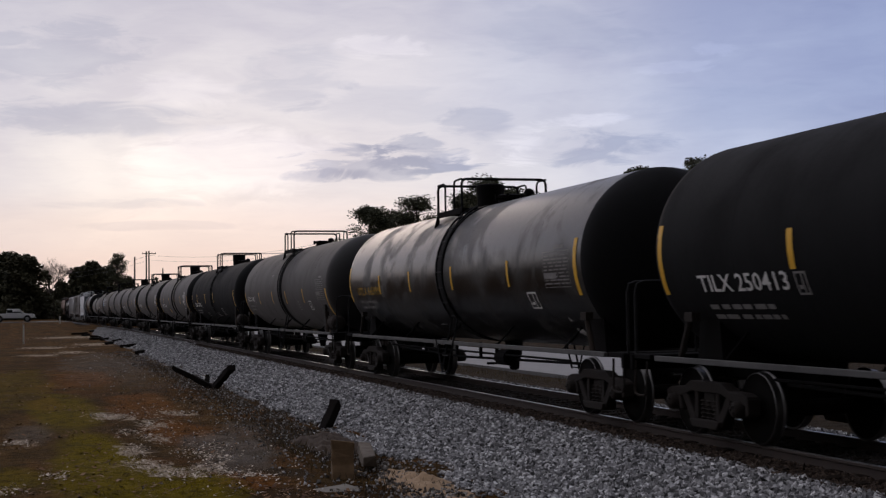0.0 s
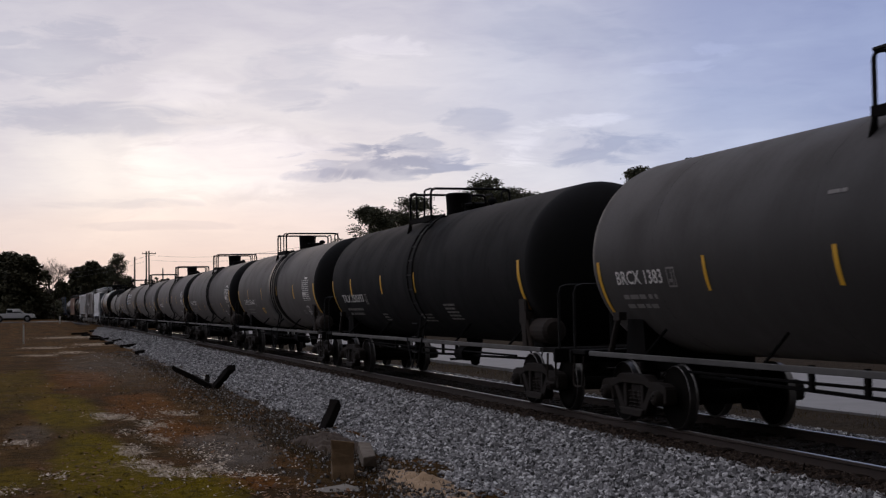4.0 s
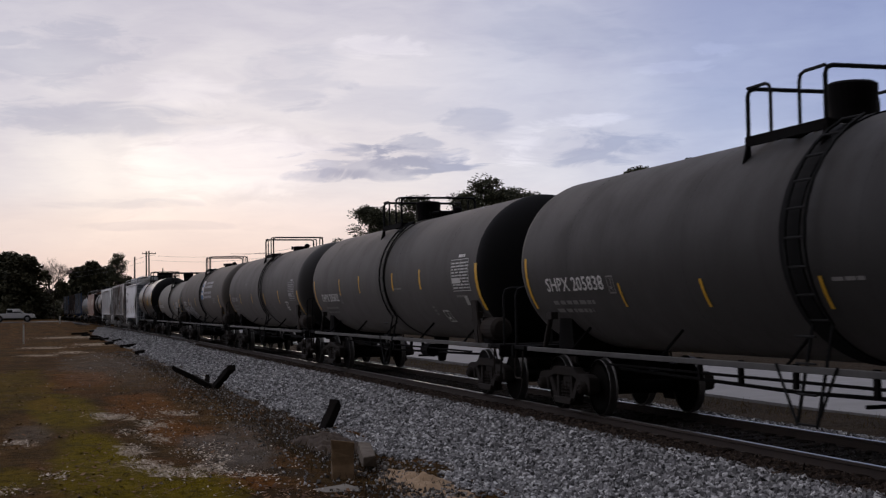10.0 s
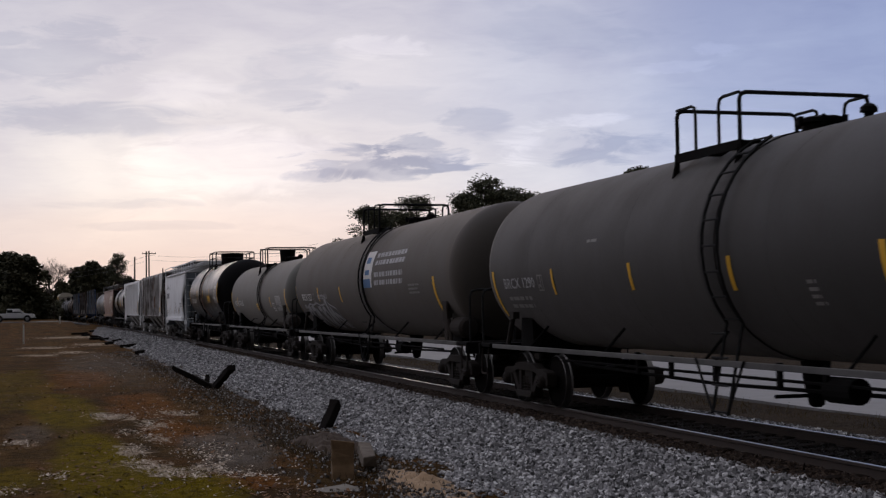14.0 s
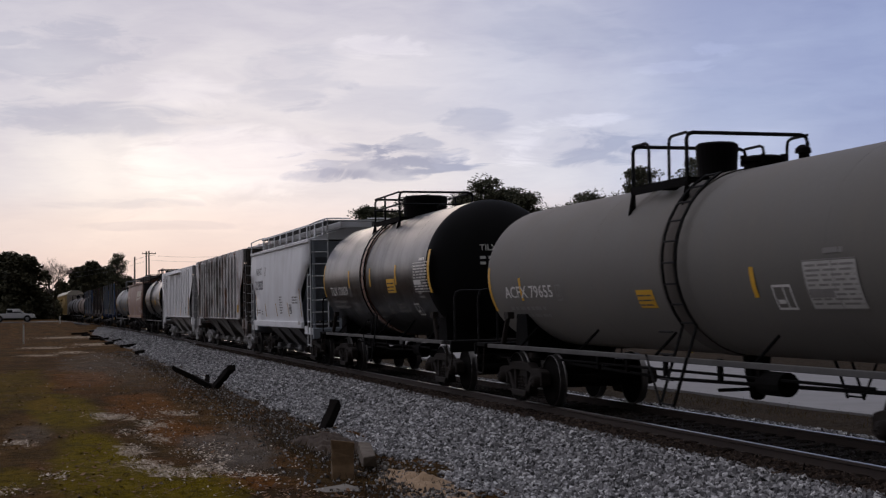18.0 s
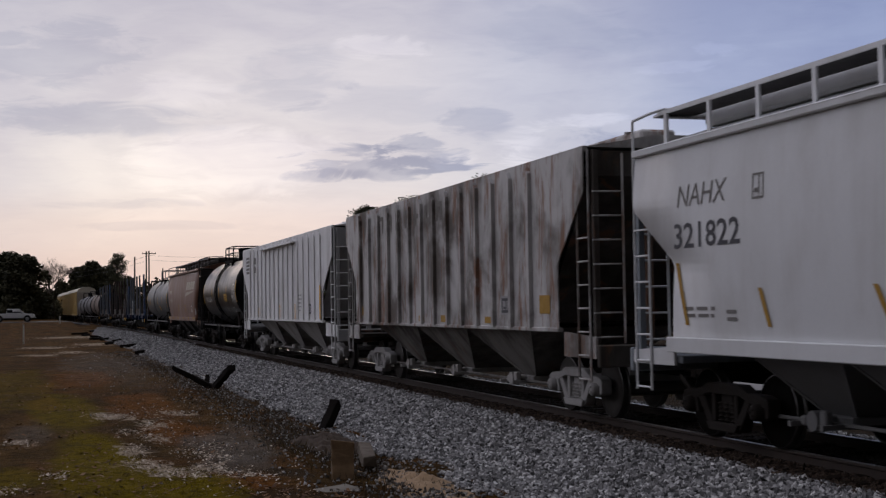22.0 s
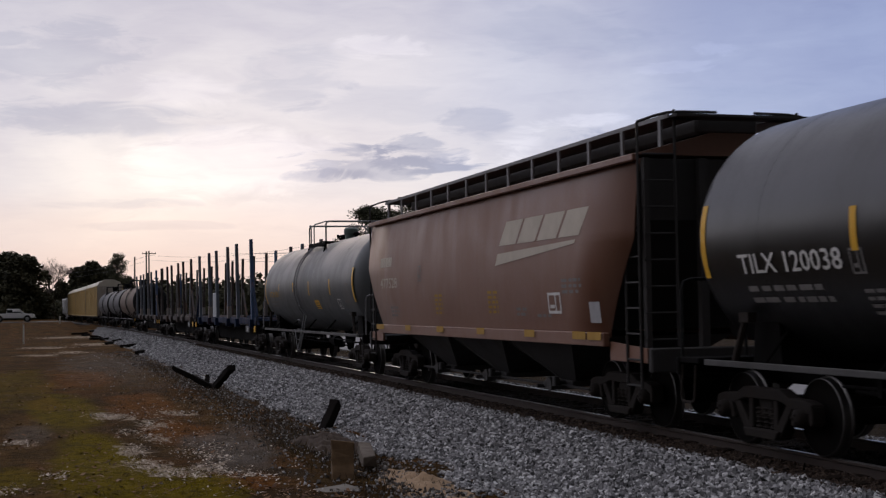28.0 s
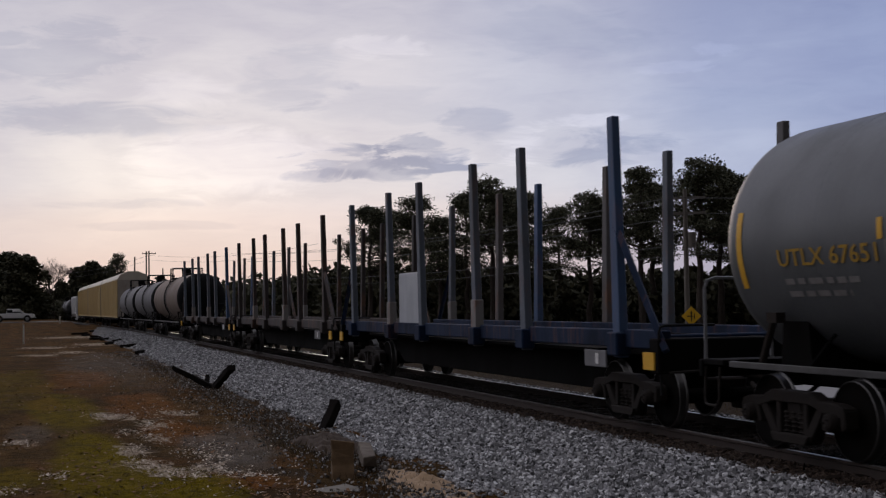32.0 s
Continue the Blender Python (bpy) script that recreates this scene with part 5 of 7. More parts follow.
    c = tank_car("dark grey tank car with white stencilled number and data panel", 16.2, P_SOOT, shaded_head_mat=P_BLACK, number="SHPX 205838", num_at=(7.4, 2.02, 2.35), num_h=0.23, band=P_BLACK, ends=(0.46, 0.30),
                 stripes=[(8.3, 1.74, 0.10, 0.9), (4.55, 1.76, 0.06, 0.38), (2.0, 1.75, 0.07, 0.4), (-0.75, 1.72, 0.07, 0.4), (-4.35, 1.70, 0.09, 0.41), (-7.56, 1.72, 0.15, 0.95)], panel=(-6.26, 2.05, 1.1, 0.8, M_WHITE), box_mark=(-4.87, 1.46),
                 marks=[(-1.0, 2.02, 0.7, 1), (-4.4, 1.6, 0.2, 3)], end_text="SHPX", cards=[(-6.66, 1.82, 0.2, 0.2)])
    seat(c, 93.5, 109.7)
    c = tank_car("dark grey tank car with white stencilled number and yellow stripes", 16.1, P_GREYBLK, shaded_head_mat=P_BLACK, number="SHPX 205802", num_at=(7.25, 1.98, 2.25), num_h=0.23, band=P_SOOT, ends=(0.44, 0.31),
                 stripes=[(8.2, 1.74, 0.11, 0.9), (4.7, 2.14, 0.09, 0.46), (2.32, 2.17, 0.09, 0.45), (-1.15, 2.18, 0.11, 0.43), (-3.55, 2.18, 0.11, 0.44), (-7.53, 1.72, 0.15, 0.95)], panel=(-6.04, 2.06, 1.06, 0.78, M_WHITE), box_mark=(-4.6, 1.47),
                 marks=[(-1.25, 2.2, 0.85, 1), (-6.1, 1.98, 0.7, 1), (-4.0, 1.62, 0.2, 3)], end_text="SHPX", cards=[(-6.6, 1.82, 0.2, 0.2)])
    seat(c, 112.2, 128.3)
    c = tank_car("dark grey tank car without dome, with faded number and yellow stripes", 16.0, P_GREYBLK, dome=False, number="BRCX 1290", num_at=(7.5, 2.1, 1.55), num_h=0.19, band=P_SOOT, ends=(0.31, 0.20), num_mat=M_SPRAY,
                 stripes=[(8.1, 1.6, 0.10, 0.9), (5.15, 1.97, 0.08, 0.44), (2.12, 2.0, 0.09, 0.4), (-0.78, 1.95, 0.10, 0.44), (-3.92, 1.97, 0.11, 0.46), (-7.48, 1.54, 0.15, 0.92)], panel=(-6.06, 2.02, 1.0, 0.74, M_SPRAY), box_mark=(-5.07, 1.74),
                 marks=[(-2.46, 1.76, 0.24, 4), (3.6, 2.75, 0.4, 1)], end_text="BRCX")
    seat(c, 130.96, 146.95)
    c = tank_car("brownish black tank car with white spray-paint graffiti and a blue emblem", 16.7, P_BROWN, dome=False, number="BRCX 1223", num_at=(8.02, 2.03, 1.5), num_h=0.22, band=P_SOOT, ends=(0.2, 0.58),
                 stripes=[(9.12, 1.68, 0.13, 0.9), (5.5, 2.0, 0.11, 0.42), (2.46, 1.96, 0.11, 0.44), (-6.9, 1.6, 0.15, 0.92)], marks=[(-4.9, 2.1, 0.9, 3), (0.0, 1.5, 0.4, 1)], ladder=-0.6)
    graffiti(c)
    emblem(c)
    seat(c, 149.6, 166.3)
    c = tank_car("dusty grey tank car with faded number and white data plate", 13.6, P_DUSTY, R=1.29, zc=2.35, number="ACFX 79655", num_at=(6.5, 1.93, 2.4), num_h=0.22, num_mat=M_WHITE, band=P_BROWN, ends=(1.0, 0.52),
                 stripes=[(7.35, 1.7, 0.11, 0.85), (5.68, 1.88, 0.10, 0.42), (-2.5, 1.86, 0.10, 0.38), (-5.68, 1.62, 0.14, 0.9)], panel=(-3.74, 1.68, 0.95, 0.70, M_PLATE), box_mark=(-2.94, 1.71), warn=(0.84, 1.74, 0.55, 0.28), end_text="ACFX")
    seat(c, 168.9, 182.5)
    for lab, num, f, r, rs in (("short black tank car with bold white number and yellow warning panel", "TILX 120039", 185.9, 197.3, P_BNBROWN), ("short black tank car with dulled shell and bold white number", "TILX 120038", 250.3, 261.7, P_BLACK)):
        c = tank_car(lab, 11.4, P_SHINE, shaded_head_mat=P_BLACK, number=num, num_at=(4.86, 2.14, 2.15), num_h=0.24, band=rs, drum=False, ladder=0.5, R=1.53, zc=2.60, two_bars=True, dome_r=0.55, ends=(0.70, 0.0),
                     stripes=[(5.76, 2.11, 0.13, 0.92), (2.5, 2.32, 0.12, 0.46), (0.12, 2.32, 0.12, 0.46), (-2.4, 2.32, 0.13, 0.46), (-5.16, 2.1, 0.15, 0.94)], panel=(-4.04, 2.08, 1.06, 0.80, M_WHITE), box_mark=(-3.42, 1.61),
                     warn=(-1.58, 2.14, 0.76, 0.33), marks=[(2.5, 1.66, 0.65, 4), (0.2, 1.55, 0.5, 4), (-0.9, 1.64, 0.6, 3), (-1.95, 1.69, 0.85, 3), (-4.15, 2.0, 0.5, 2)], end_text="TILX")
        decal("placard", on_tank((diamond, [(0, 1, 2, 3)]), -4.05, 1.1, 1.53, 2.60, 0.012), M_RED if num[-1] == "9" else M_WHITE, c, "diamond placard")
        seat(c, f, r)
    c = tank_car("slate grey tank car with grey railings and yellow lettering", 14.6, P_UTGREY, dome=False, rails=P_PALE, number="UTLX 67651", num_at=(6.3, 2.20, 1.9), num_h=0.2, num_mat=M_YTEXT, cover=M_COVER, drum=False, ladder=0.75, hoops=(1.3, -1.3, 0.3, 1.85), ends=(0.35, 0.03),
                 stripes=[(7.22, 1.97, 0.12, 0.92), (4.38, 2.42, 0.09, 0.22), (1.75, 2.34, 0.10, 0.30), (-0.9, 2.19, 0.11, 0.45), (-4.0, 2.17, 0.12, 0.46), (-6.95, 1.96, 0.15, 0.94)], warn=(-1.52, 1.77, 0.65, 0.29), box_mark=(-4.78, 1.76),
                 panel=(-5.75, 1.76, 0.95, 0.70, M_GREYTEXT), marks=[(-3.4, 1.86, 0.4, 3)])
    decal("placard", on_tank((diamond, [(0, 1, 2, 3)]), -5.72, 1.16, TR, ZC, 0.012), P_PALE, c, "grey diamond placard holder")
    seat(c, 281.5, 296.1)
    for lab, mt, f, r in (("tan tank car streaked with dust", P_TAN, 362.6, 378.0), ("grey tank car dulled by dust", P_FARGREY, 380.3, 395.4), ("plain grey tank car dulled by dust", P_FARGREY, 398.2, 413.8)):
        seat(tank_car(lab, r - f, mt, drum=False, shaded_head_mat=P_BLACK, band=P_SOOT), f, r)
    for f, mt in ((524, P_BLACK), (543, P_PALE), (562, P_BLACK), (581, P_SOOT), (600, P_GREYBLK), (619, P_BLACK)):
        seat(tank_car("distant tank car at the rear of the train", 16.2, mt, drum=False), f, f + 16.2)


def graffiti(car):
    """Broad spray-painted strokes, pale inside with dark edges; no letters."""
    rng = random.Random(5)
    fill, edge = [[], []], [[], []]

    def stroke(store, pts, w):
        for (a, h), (b, k) in zip(pts, pts[1:]):
            L = math.hypot(b - a, k - h) or 1
            nx, ny = -(k - h) / L * w / 2, (b - a) / L * w / 2
            m = max(1, round(L / 0.12))
            for j in range(m):
                p, q = j / m, (j + 1) / m
                i = len(store[0])
                for f, g in ((p, 1), (p, 0), (p, -1), (q, -1), (q, 0), (q, 1)):
                    store[0].append((a + (b - a) * f + g * nx, h + (k - h) * f + g * ny))
                store[1].extend([(i, i + 1, i + 4, i + 5), (i + 1, i + 2, i + 3, i + 4)])

    shapes = [[(0.1, 0.1), (0.25, 0.85), (0.7, 0.95), (0.8, 0.45), (0.45, 0.1), (0.12, 0.15)], [(0.95, 0.95), (1.5, 0.98), (1.05, 0.1)], [(1.35, 0.1), (1.75, 0.95), (2.1, 0.1)],
              [(2.2, 0.95), (2.75, 0.9), (2.7, 0.1)], [(3.0, 0.15), (2.95, 0.8), (3.35, 0.95), (3.6, 0.6), (3.3, 0.35), (3.0, 0.2), (3.7, 0.05)], [(3.8, 0.1), (4.0, 1.25), (4.2, 0.4), (4.45, 1.0), (4.75, 0.05)], [(4.7, 0.75), (5.2, 0.6), (5.0, 0.05)]]
    for sh in shapes:
        sh = [(a + rng.uniform(-0.05, 0.05), h + rng.uniform(-0.05, 0.05)) for a, h in sh]
        stroke(edge, sh, 0.34)
        stroke(fill, sh, 0.20)
    top = [(0.0, 0.95), (0.9, 1.12), (1.6, 1.08), (2.3, 1.15), (2.9, 1.05), (3.7, 1.1), (4.0, 1.4), (4.4, 1.1), (5.3, 0.95), (5.5, 0.2)]
    stroke(fill, top, 0.06)
    # a thin looped signature above, and a short one by the rear end
    for a0, hh in ((2.85, 0.26), (3.12, 0.14), (3.34, 0.15), (3.56, 0.14), (3.74, 0.24), (4.15, 0.22), (4.38, 0.22), (-0.22, 0.2), (-0.02, 0.16)):
        z0 = 1.28 if a0 > 1 else 0.95
        stroke(fill, [(a0, z0 + hh), (a0 + 0.02, z0), (a0 + 0.13, z0 + 0.02), (a0 + 0.15, z0 + 0.12), (a0 + 0.04, z0 + 0.13), (a0 + 0.2, z0 + 0.01)], 0.03)
    for store in (fill, edge):
        store[0][:] = [(a * 0.80, h * 0.92) for a, h in store[0]]
    decal("graffiti_outline", on_tank(edge, 7.9, 1.20, TR, ZC, 0.007), M_DARKTEXT, car, "dark sprayed outlines")
    decal("graffiti_fill", on_tank(fill, 7.9, 1.20, TR, ZC, 0.013), M_SPRAY, car, "pale grey sprayed strokes")


def emblem(car):
    """Blue square emblem with pale arcs, and bars for the owner's name."""
    blue = plain("emblem_blue", (0.08, 0.17, 0.33), 0.6)
    decal("emblem", on_tank(strip(0.85, 0.95), -0.6, 2.30, TR, ZC, 0.007), M_WHITE, car, "pale square emblem")
    decal("emblem_bars", on_tank(([(0, 0), (0.75, 0), (0.75, 0.22), (0, 0.22), (0.15, 0.32), (0.6, 0.32), (0.6, 0.45), (0.15, 0.45), (0.15, 0.62), (0.6, 0.62), (0.6, 0.78), (0.15, 0.78), (0.15, 0.32), (0.28, 0.32), (0.28, 0.78), (0.15, 0.78)],
                                  [(0, 1, 2, 3), (4, 5, 6, 7), (8, 9, 10, 11), (12, 13, 14, 15)]), -0.6, 2.30, TR, ZC, 0.013), blue, car)
    decal("owner_lettering", on_tank(bars(2, 3.2, 0.5, 0.32, 12, 0.3), -1.7, 2.35, TR, ZC, 0.007), M_SPRAY, car)


tank_set()


def slant(w, h, lean, n=6):
    """An upright stripe whose foot is set back by lean."""
    vs = []
    for i in range(n + 1):
        k = lean * (1 - i / n)
        vs += [(k, h * i / n), (k + w, h * i / n)]
    return vs, [(2 * i, 2 * i + 1, 2 * i + 3, 2 * i + 2) for i in range(n)]


def hopper_set():
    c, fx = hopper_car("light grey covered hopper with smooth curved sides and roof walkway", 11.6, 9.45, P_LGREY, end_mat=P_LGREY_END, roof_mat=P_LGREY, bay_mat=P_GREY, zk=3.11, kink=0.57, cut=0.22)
    decal("number", on_side(letters("321822", 0.33, 1.72, 0.012), 4.5, 2.5, fx), M_DARKTEXT, c, "dark stencilled number")
    decal("mark", on_side(letters("NAHX", 0.28, 1.3, 0.0, 0.15), 4.42, 3.04, fx), M_GREYTEXT, c)
    for y, z, h, lean in ((4.45, 1.52, 0.8, 0.16), (2.41, 1.52, 0.45, 0.16), (0.17, 1.53, 0.44, 0.24), (-2.1, 1.53, 0.45, 0.24), (-4.24, 1.52, 0.9, 0.28)):
        decal("reflector_stripe", on_side(slant(0.09, h, lean), y, z, fx, 0.012), M_DULLYEL, c, "dull yellow reflective stripe")
    decal("box_mark", on_side(strip(0.42, 0.30), -2.44, 1.62, fx, 0.008), M_DARKTEXT, c)
    decal("box_frame", on_side(frame_mark(0.36, 0.24, 0.035), -2.47, 1.65, fx, 0.012), M_WHITE, c)
    decal("square_mark", on_side(frame_mark(0.26, 0.3, 0.025), 2.5, 3.0, fx), M_GREYTEXT, c)
    decal("sill_card", on_side(strip(0.34, 0.11), -4.3, 1.27, lambda z: -1.62), M_PLATE, c, "pale sticker on the sill")
    for y, z, w, r in ((4.3, 1.62, 0.9, 2), (-0.6, 1.62, 0.6, 7), (-3.0, 1.95, 1.0, 3), (3.2, 1.58, 0.3, 2)):
        decal("small_lettering", on_side(bars(r, w, 0.09, 0.045, r + 3), y, z, fx), M_GREYTEXT, c)
    seat(c, 199.45, 211.05)
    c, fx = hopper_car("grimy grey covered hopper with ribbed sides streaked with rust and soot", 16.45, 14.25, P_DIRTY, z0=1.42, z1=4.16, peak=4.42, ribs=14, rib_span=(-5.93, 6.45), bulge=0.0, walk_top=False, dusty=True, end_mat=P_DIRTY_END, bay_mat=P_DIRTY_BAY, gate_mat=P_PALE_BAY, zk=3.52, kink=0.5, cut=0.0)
    for y, w, h, z in ((-6.31, 0.48, 0.30, 1.66), (-3.45, 0.42, 0.12, 1.48), (-0.6, 0.5, 0.14, 1.48), (1.08, 0.44, 0.13, 1.48), (6.73, 0.45, 0.22, 1.6)):
        decal("reflector", on_side(strip(w, h), y, z, fx, 0.012), M_DULLYEL, c, "dirty yellow reflector")
    decal("box_plate", on_side(strip(0.46, 0.34), -4.38, 1.63, fx, 0.008), M_SPRAY, c, "pale painted square")
    decal("box_mark", on_side(frame_mark(0.38, 0.26, 0.05), -4.42, 1.67, fx, 0.012), M_DARKTEXT, c)
    for k in range(7):
        for dx in (0.0, 0.34):
            decal("faded_logo_bar", on_side(strip(0.13, 0.40), 4.6 - k * 0.82 - dx, 3.57, fx, 0.012), M_FADED, c)
        decal("faded_logo_bar", on_side(strip(0.47, 0.10), 4.6 - k * 0.82, 3.87 - 0.14 * (k % 3), fx, 0.014), M_FADED, c)
    seat(c, 212.8, 229.25)
    c, fx = hopper_car("dusty white covered hopper with vertical ribs and pale dusty trucks", 17.0, 14.4, P_WHITE, z0=1.42, z1=4.08, peak=4.32, ribs=16, rib_span=(-6.95, 6.45), rib_depth=0.04, bulge=0.0, walk_top=False, dusty=True, end_mat=P_WHITE_END, bay_mat=P_PALE_BAY, zk=3.27, sill_mat=P_PALE_SILL, kink=0.49, cut=0.0)
    for y, z, w, h in ((4.28, 1.48, 0.07, 0.4), (-0.2, 1.48, 0.10, 0.46), (-3.0, 1.46, 0.12, 0.48), (-6.92, 1.48, 0.17, 0.98)):
        decal("reflector_stripe", on_side(strip(w, h), y, z, fx, 0.05), M_YELLOW, c, "yellow reflective stripe")
    decal("box_mark", on_side(frame_mark(0.44, 0.3, 0.05), -5.02, 1.62, fx, 0.01), M_DARKTEXT, c)
    part("eaves_lip", box(B(), (-1.65, 0.25, 3.93), (0.16, 6.5, 0.05), bevel=0.01), P_PALE_SILL, c)
    for k in range(5):
        decal("faded_logo_bar", on_side(strip(0.95, 0.09), 7.5, 3.16 + k * 0.14, fx, 0.01), M_GREYTEXT, c)
    for k in range(2):
        decal("faded_logo_bar", on_side(strip(0.55, 0.24), 5.68, 3.16 + k * 0.33, fx, 0.01), M_GREYTEXT, c)
    decal("small_lettering", on_side(bars(5, 0.7, 0.12, 0.05, 6), -3.3, 1.7, fx), M_SPRAY, c)
    seat(c, 231.15, 248.15)
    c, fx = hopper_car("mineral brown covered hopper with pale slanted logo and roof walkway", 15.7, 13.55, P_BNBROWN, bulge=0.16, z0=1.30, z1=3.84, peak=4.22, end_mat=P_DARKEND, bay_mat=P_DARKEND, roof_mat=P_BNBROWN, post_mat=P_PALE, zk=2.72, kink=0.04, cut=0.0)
    # the railway's logo as plain slanted bars over a tapering swoosh
    for i in range(4):
        a = i * 0.96
        decal("logo_block", on_side(([(a, 0.0), (a + 0.86, 0.0), (a + 1.20, 0.42), (a + 0.34, 0.42)], [(0, 1, 2, 3)]), -2.12, 2.87, fx, 0.008), M_CREAM, c)
    decal("logo_stroke", on_side(([(0.0, 0.0), (3.76, 0.23), (3.80, 0.29), (0.14, 0.21)], [(0, 1, 2, 3)]), -1.92, 2.52, fx, 0.008), M_CREAM, c)
    decal("number", on_side(letters("477528", 0.24, 1.55, 0.01), 6.66, 2.24, fx), M_CREAM, c, "faded white number")
    decal("small_lettering", on_side(bars(1, 1.06, 0.3, 0.22, 2, 0.1), 6.64, 2.75, fx), M_CREAM, c)
    decal("square_mark", on_side(frame_mark(0.26, 0.34, 0.025), 3.3, 2.35, fx), M_GREYTEXT, c)
    decal("box_mark", on_side(frame_mark(0.56, 0.34, 0.045), -4.46, 1.66, fx, 0.01), M_WHITE, c)
    for y, w in ((6.92, 0.72), (4.25, 0.45), (1.76, 0.5), (-0.91, 0.45), (-3.51, 0.48), (-5.65, 0.52), (-6.24, 0.52)):
        decal("reflector", on_side(strip(w, 0.12), y, 1.27, lambda z: -1.625, 0.004), M_DULLYEL, c, "dull yellow reflector")
    for y, z, w, r in ((-1.39, 1.66, 0.72, 5), (2.08, 1.64, 0.7, 5), (5.8, 1.58, 0.8, 3), (-5.1, 1.98, 0.9, 3), (-2.9, 1.62, 0.6, 2), (-3.9, 1.6, 0.7, 1)):
        decal("small_lettering", on_side(bars(r, w, 0.09, 0.05, r + 9), y, z, fx), M_YTEXT if r == 5 else M_GREYTEXT, c)
    decal("sill_card", on_side(strip(0.40, 0.32), -6.15, 1.52, fx, 0.01), M_SPRAY, c, "scratched pale sticker")
    seat(c, 263.65, 279.35)
    c, fx = hopper_car("distant pale grey hopper car near the rear", 15.0, 13.4, P_WHITE, z0=1.42, z1=4.1, peak=4.35, ribs=12, bulge=0.0, walk_top=False)
    seat(c, 506.0, 521.0)


hopper_set()
for lab, mt, st, mid, pl in (("blue log car with tall empty stakes and a pale side plate", P_BLUE, P_STAKE, 308.3, P_GALV), ("rusty dark log car with tall empty stakes", P_RUSTLOG, P_RUSTLOG, 329.4, None),
                             ("dark log car with stakes, dusty and rusted", P_RUSTLOG, P_STAKE, 350.5, None)):
    seat(log_car(lab, 20.0, mt, st, pl), mid - 10.0, mid + 10.0)
for i in range(3):
    f = 416.4 + i * 28.6
    seat(auto_rack("yellow panelled auto rack with a tan end", 27.0, P_RACK, P_RACKEND), f, f + 27.0)


# ---------------------------------------------------------------- beside the line: road, ties, stones, litter
def flat_strip(name, d0, d1, y0, y1, step, mat, lift, label):
    """A paved strip with a real edge, laid on the ground beside the line."""
    ys = steps((y0, y1, step))
    bm = B()
    prev = None
    for y in ys:
        z = ground_z(cx(y) + (d0 + d1) / 2, y) + lift
        row = [bm.verts.new((cx(y) + d, y, z + dz)) for d, dz in ((d0, -0.3), (d0, 0), ((d0 + d1) / 2, 0.05), (d1, 0), (d1, -0.3))]
        if prev:
            for i in range(4):
                bm.faces.new((prev[i], prev[i + 1], row[i + 1], row[i]))
        prev = row
    bmesh.ops.recalc_face_normals(bm, faces=bm.faces[:])
    return tagged(part(name, bm, mat), label, "road", kind="structure")


flat_strip("road", 5.6, 12.2, -80, 400, 8, M_ROAD, 0.09, "pale grey asphalt road along the far side of the line")


def crossing_road():
    bm = B()
    prev = None
    for x in steps((-120, 6, 3)):
        row = [bm.verts.new((x, y, ground_z(x, y) + dz)) for y, dz in ((184, -0.1), (184.2, 0.06), (191, 0.08), (191.2, -0.1))]
        if prev:
            for i in range(3):
                bm.faces.new((prev[i], prev[i + 1], row[i + 1], row[i]))
        prev = row
    tagged(part("crossing_road", bm, M_LANE), "grey road that comes up to the line", "road", kind="structure")


crossing_road()

# sleepers under the rails, mostly sunk in the stone
TIE_MESH = shared("tie", lambda bm: box(bm, (0, 0, 0), (2.6, 0.23, 0.18), bevel=0.012), M_TIE)
bed = tagged(new("sleepers"), "dark wooden sleepers under the rails", "sleeper", kind="structure")
for i in range(170):
    y = 8 + i * 0.5
    t = put("sleeper", TIE_MESH, bed, (cx(y) + random.uniform(-0.03, 0.03), y, -0.225 + random.uniform(0, 0.012)), -0.0 + random.uniform(-0.01, 0.01))


def rubble(count, place, size, seed):
    """Crushed stones as one mesh: each a rough eight-sided lump."""
    rng = np.random.default_rng(seed)
    base = np.array([(1, 0, 0), (-1, 0, 0), (0, 1, 0), (0, -1, 0), (0, 0, 1), (0, 0, -1)], float)
    tri = np.array([(0, 2, 4), (2, 1, 4), (1, 3, 4), (3, 0, 4), (2, 0, 5), (1, 2, 5), (3, 1, 5), (0, 3, 5)])
    P = place(rng, count)
    n = len(P)
    sz = size * rng.uniform(0.55, 1.25, (n, 1, 1)) * rng.uniform(0.6, 1.2, (n, 1, 3))
    v = base[None] * rng.uniform(0.7, 1.2, (n, 6, 1)) * sz
    q = rng.normal(size=(n, 4))
    q /= np.linalg.norm(q, axis=1, keepdims=True)
    w, x, y, z = q.T
    R = np.stack([1 - 2 * (y * y + z * z), 2 * (x * y - z * w), 2 * (x * z + y * w), 2 * (x * y + z * w), 1 - 2 * (x * x + z * z), 2 * (y * z - x * w),
                  2 * (x * z - y * w), 2 * (y * z + x * w), 1 - 2 * (x * x + y * y)], 1).reshape(n, 3, 3)
    v = np.einsum("nij,nkj->nki", R, v) + P[:, None]
    f = (tri[None] + 6 * np.arange(n)[:, None, None]).reshape(-1, 3)
    me = bpy.data.meshes.new("stones")
    me.from_pydata(v.reshape(-1, 3).tolist(), [], f.tolist())
    return me


def np_cx(y):
    return LINE - CURVE * np.maximum(y - CURVE_Y, 0) ** 2 / 2


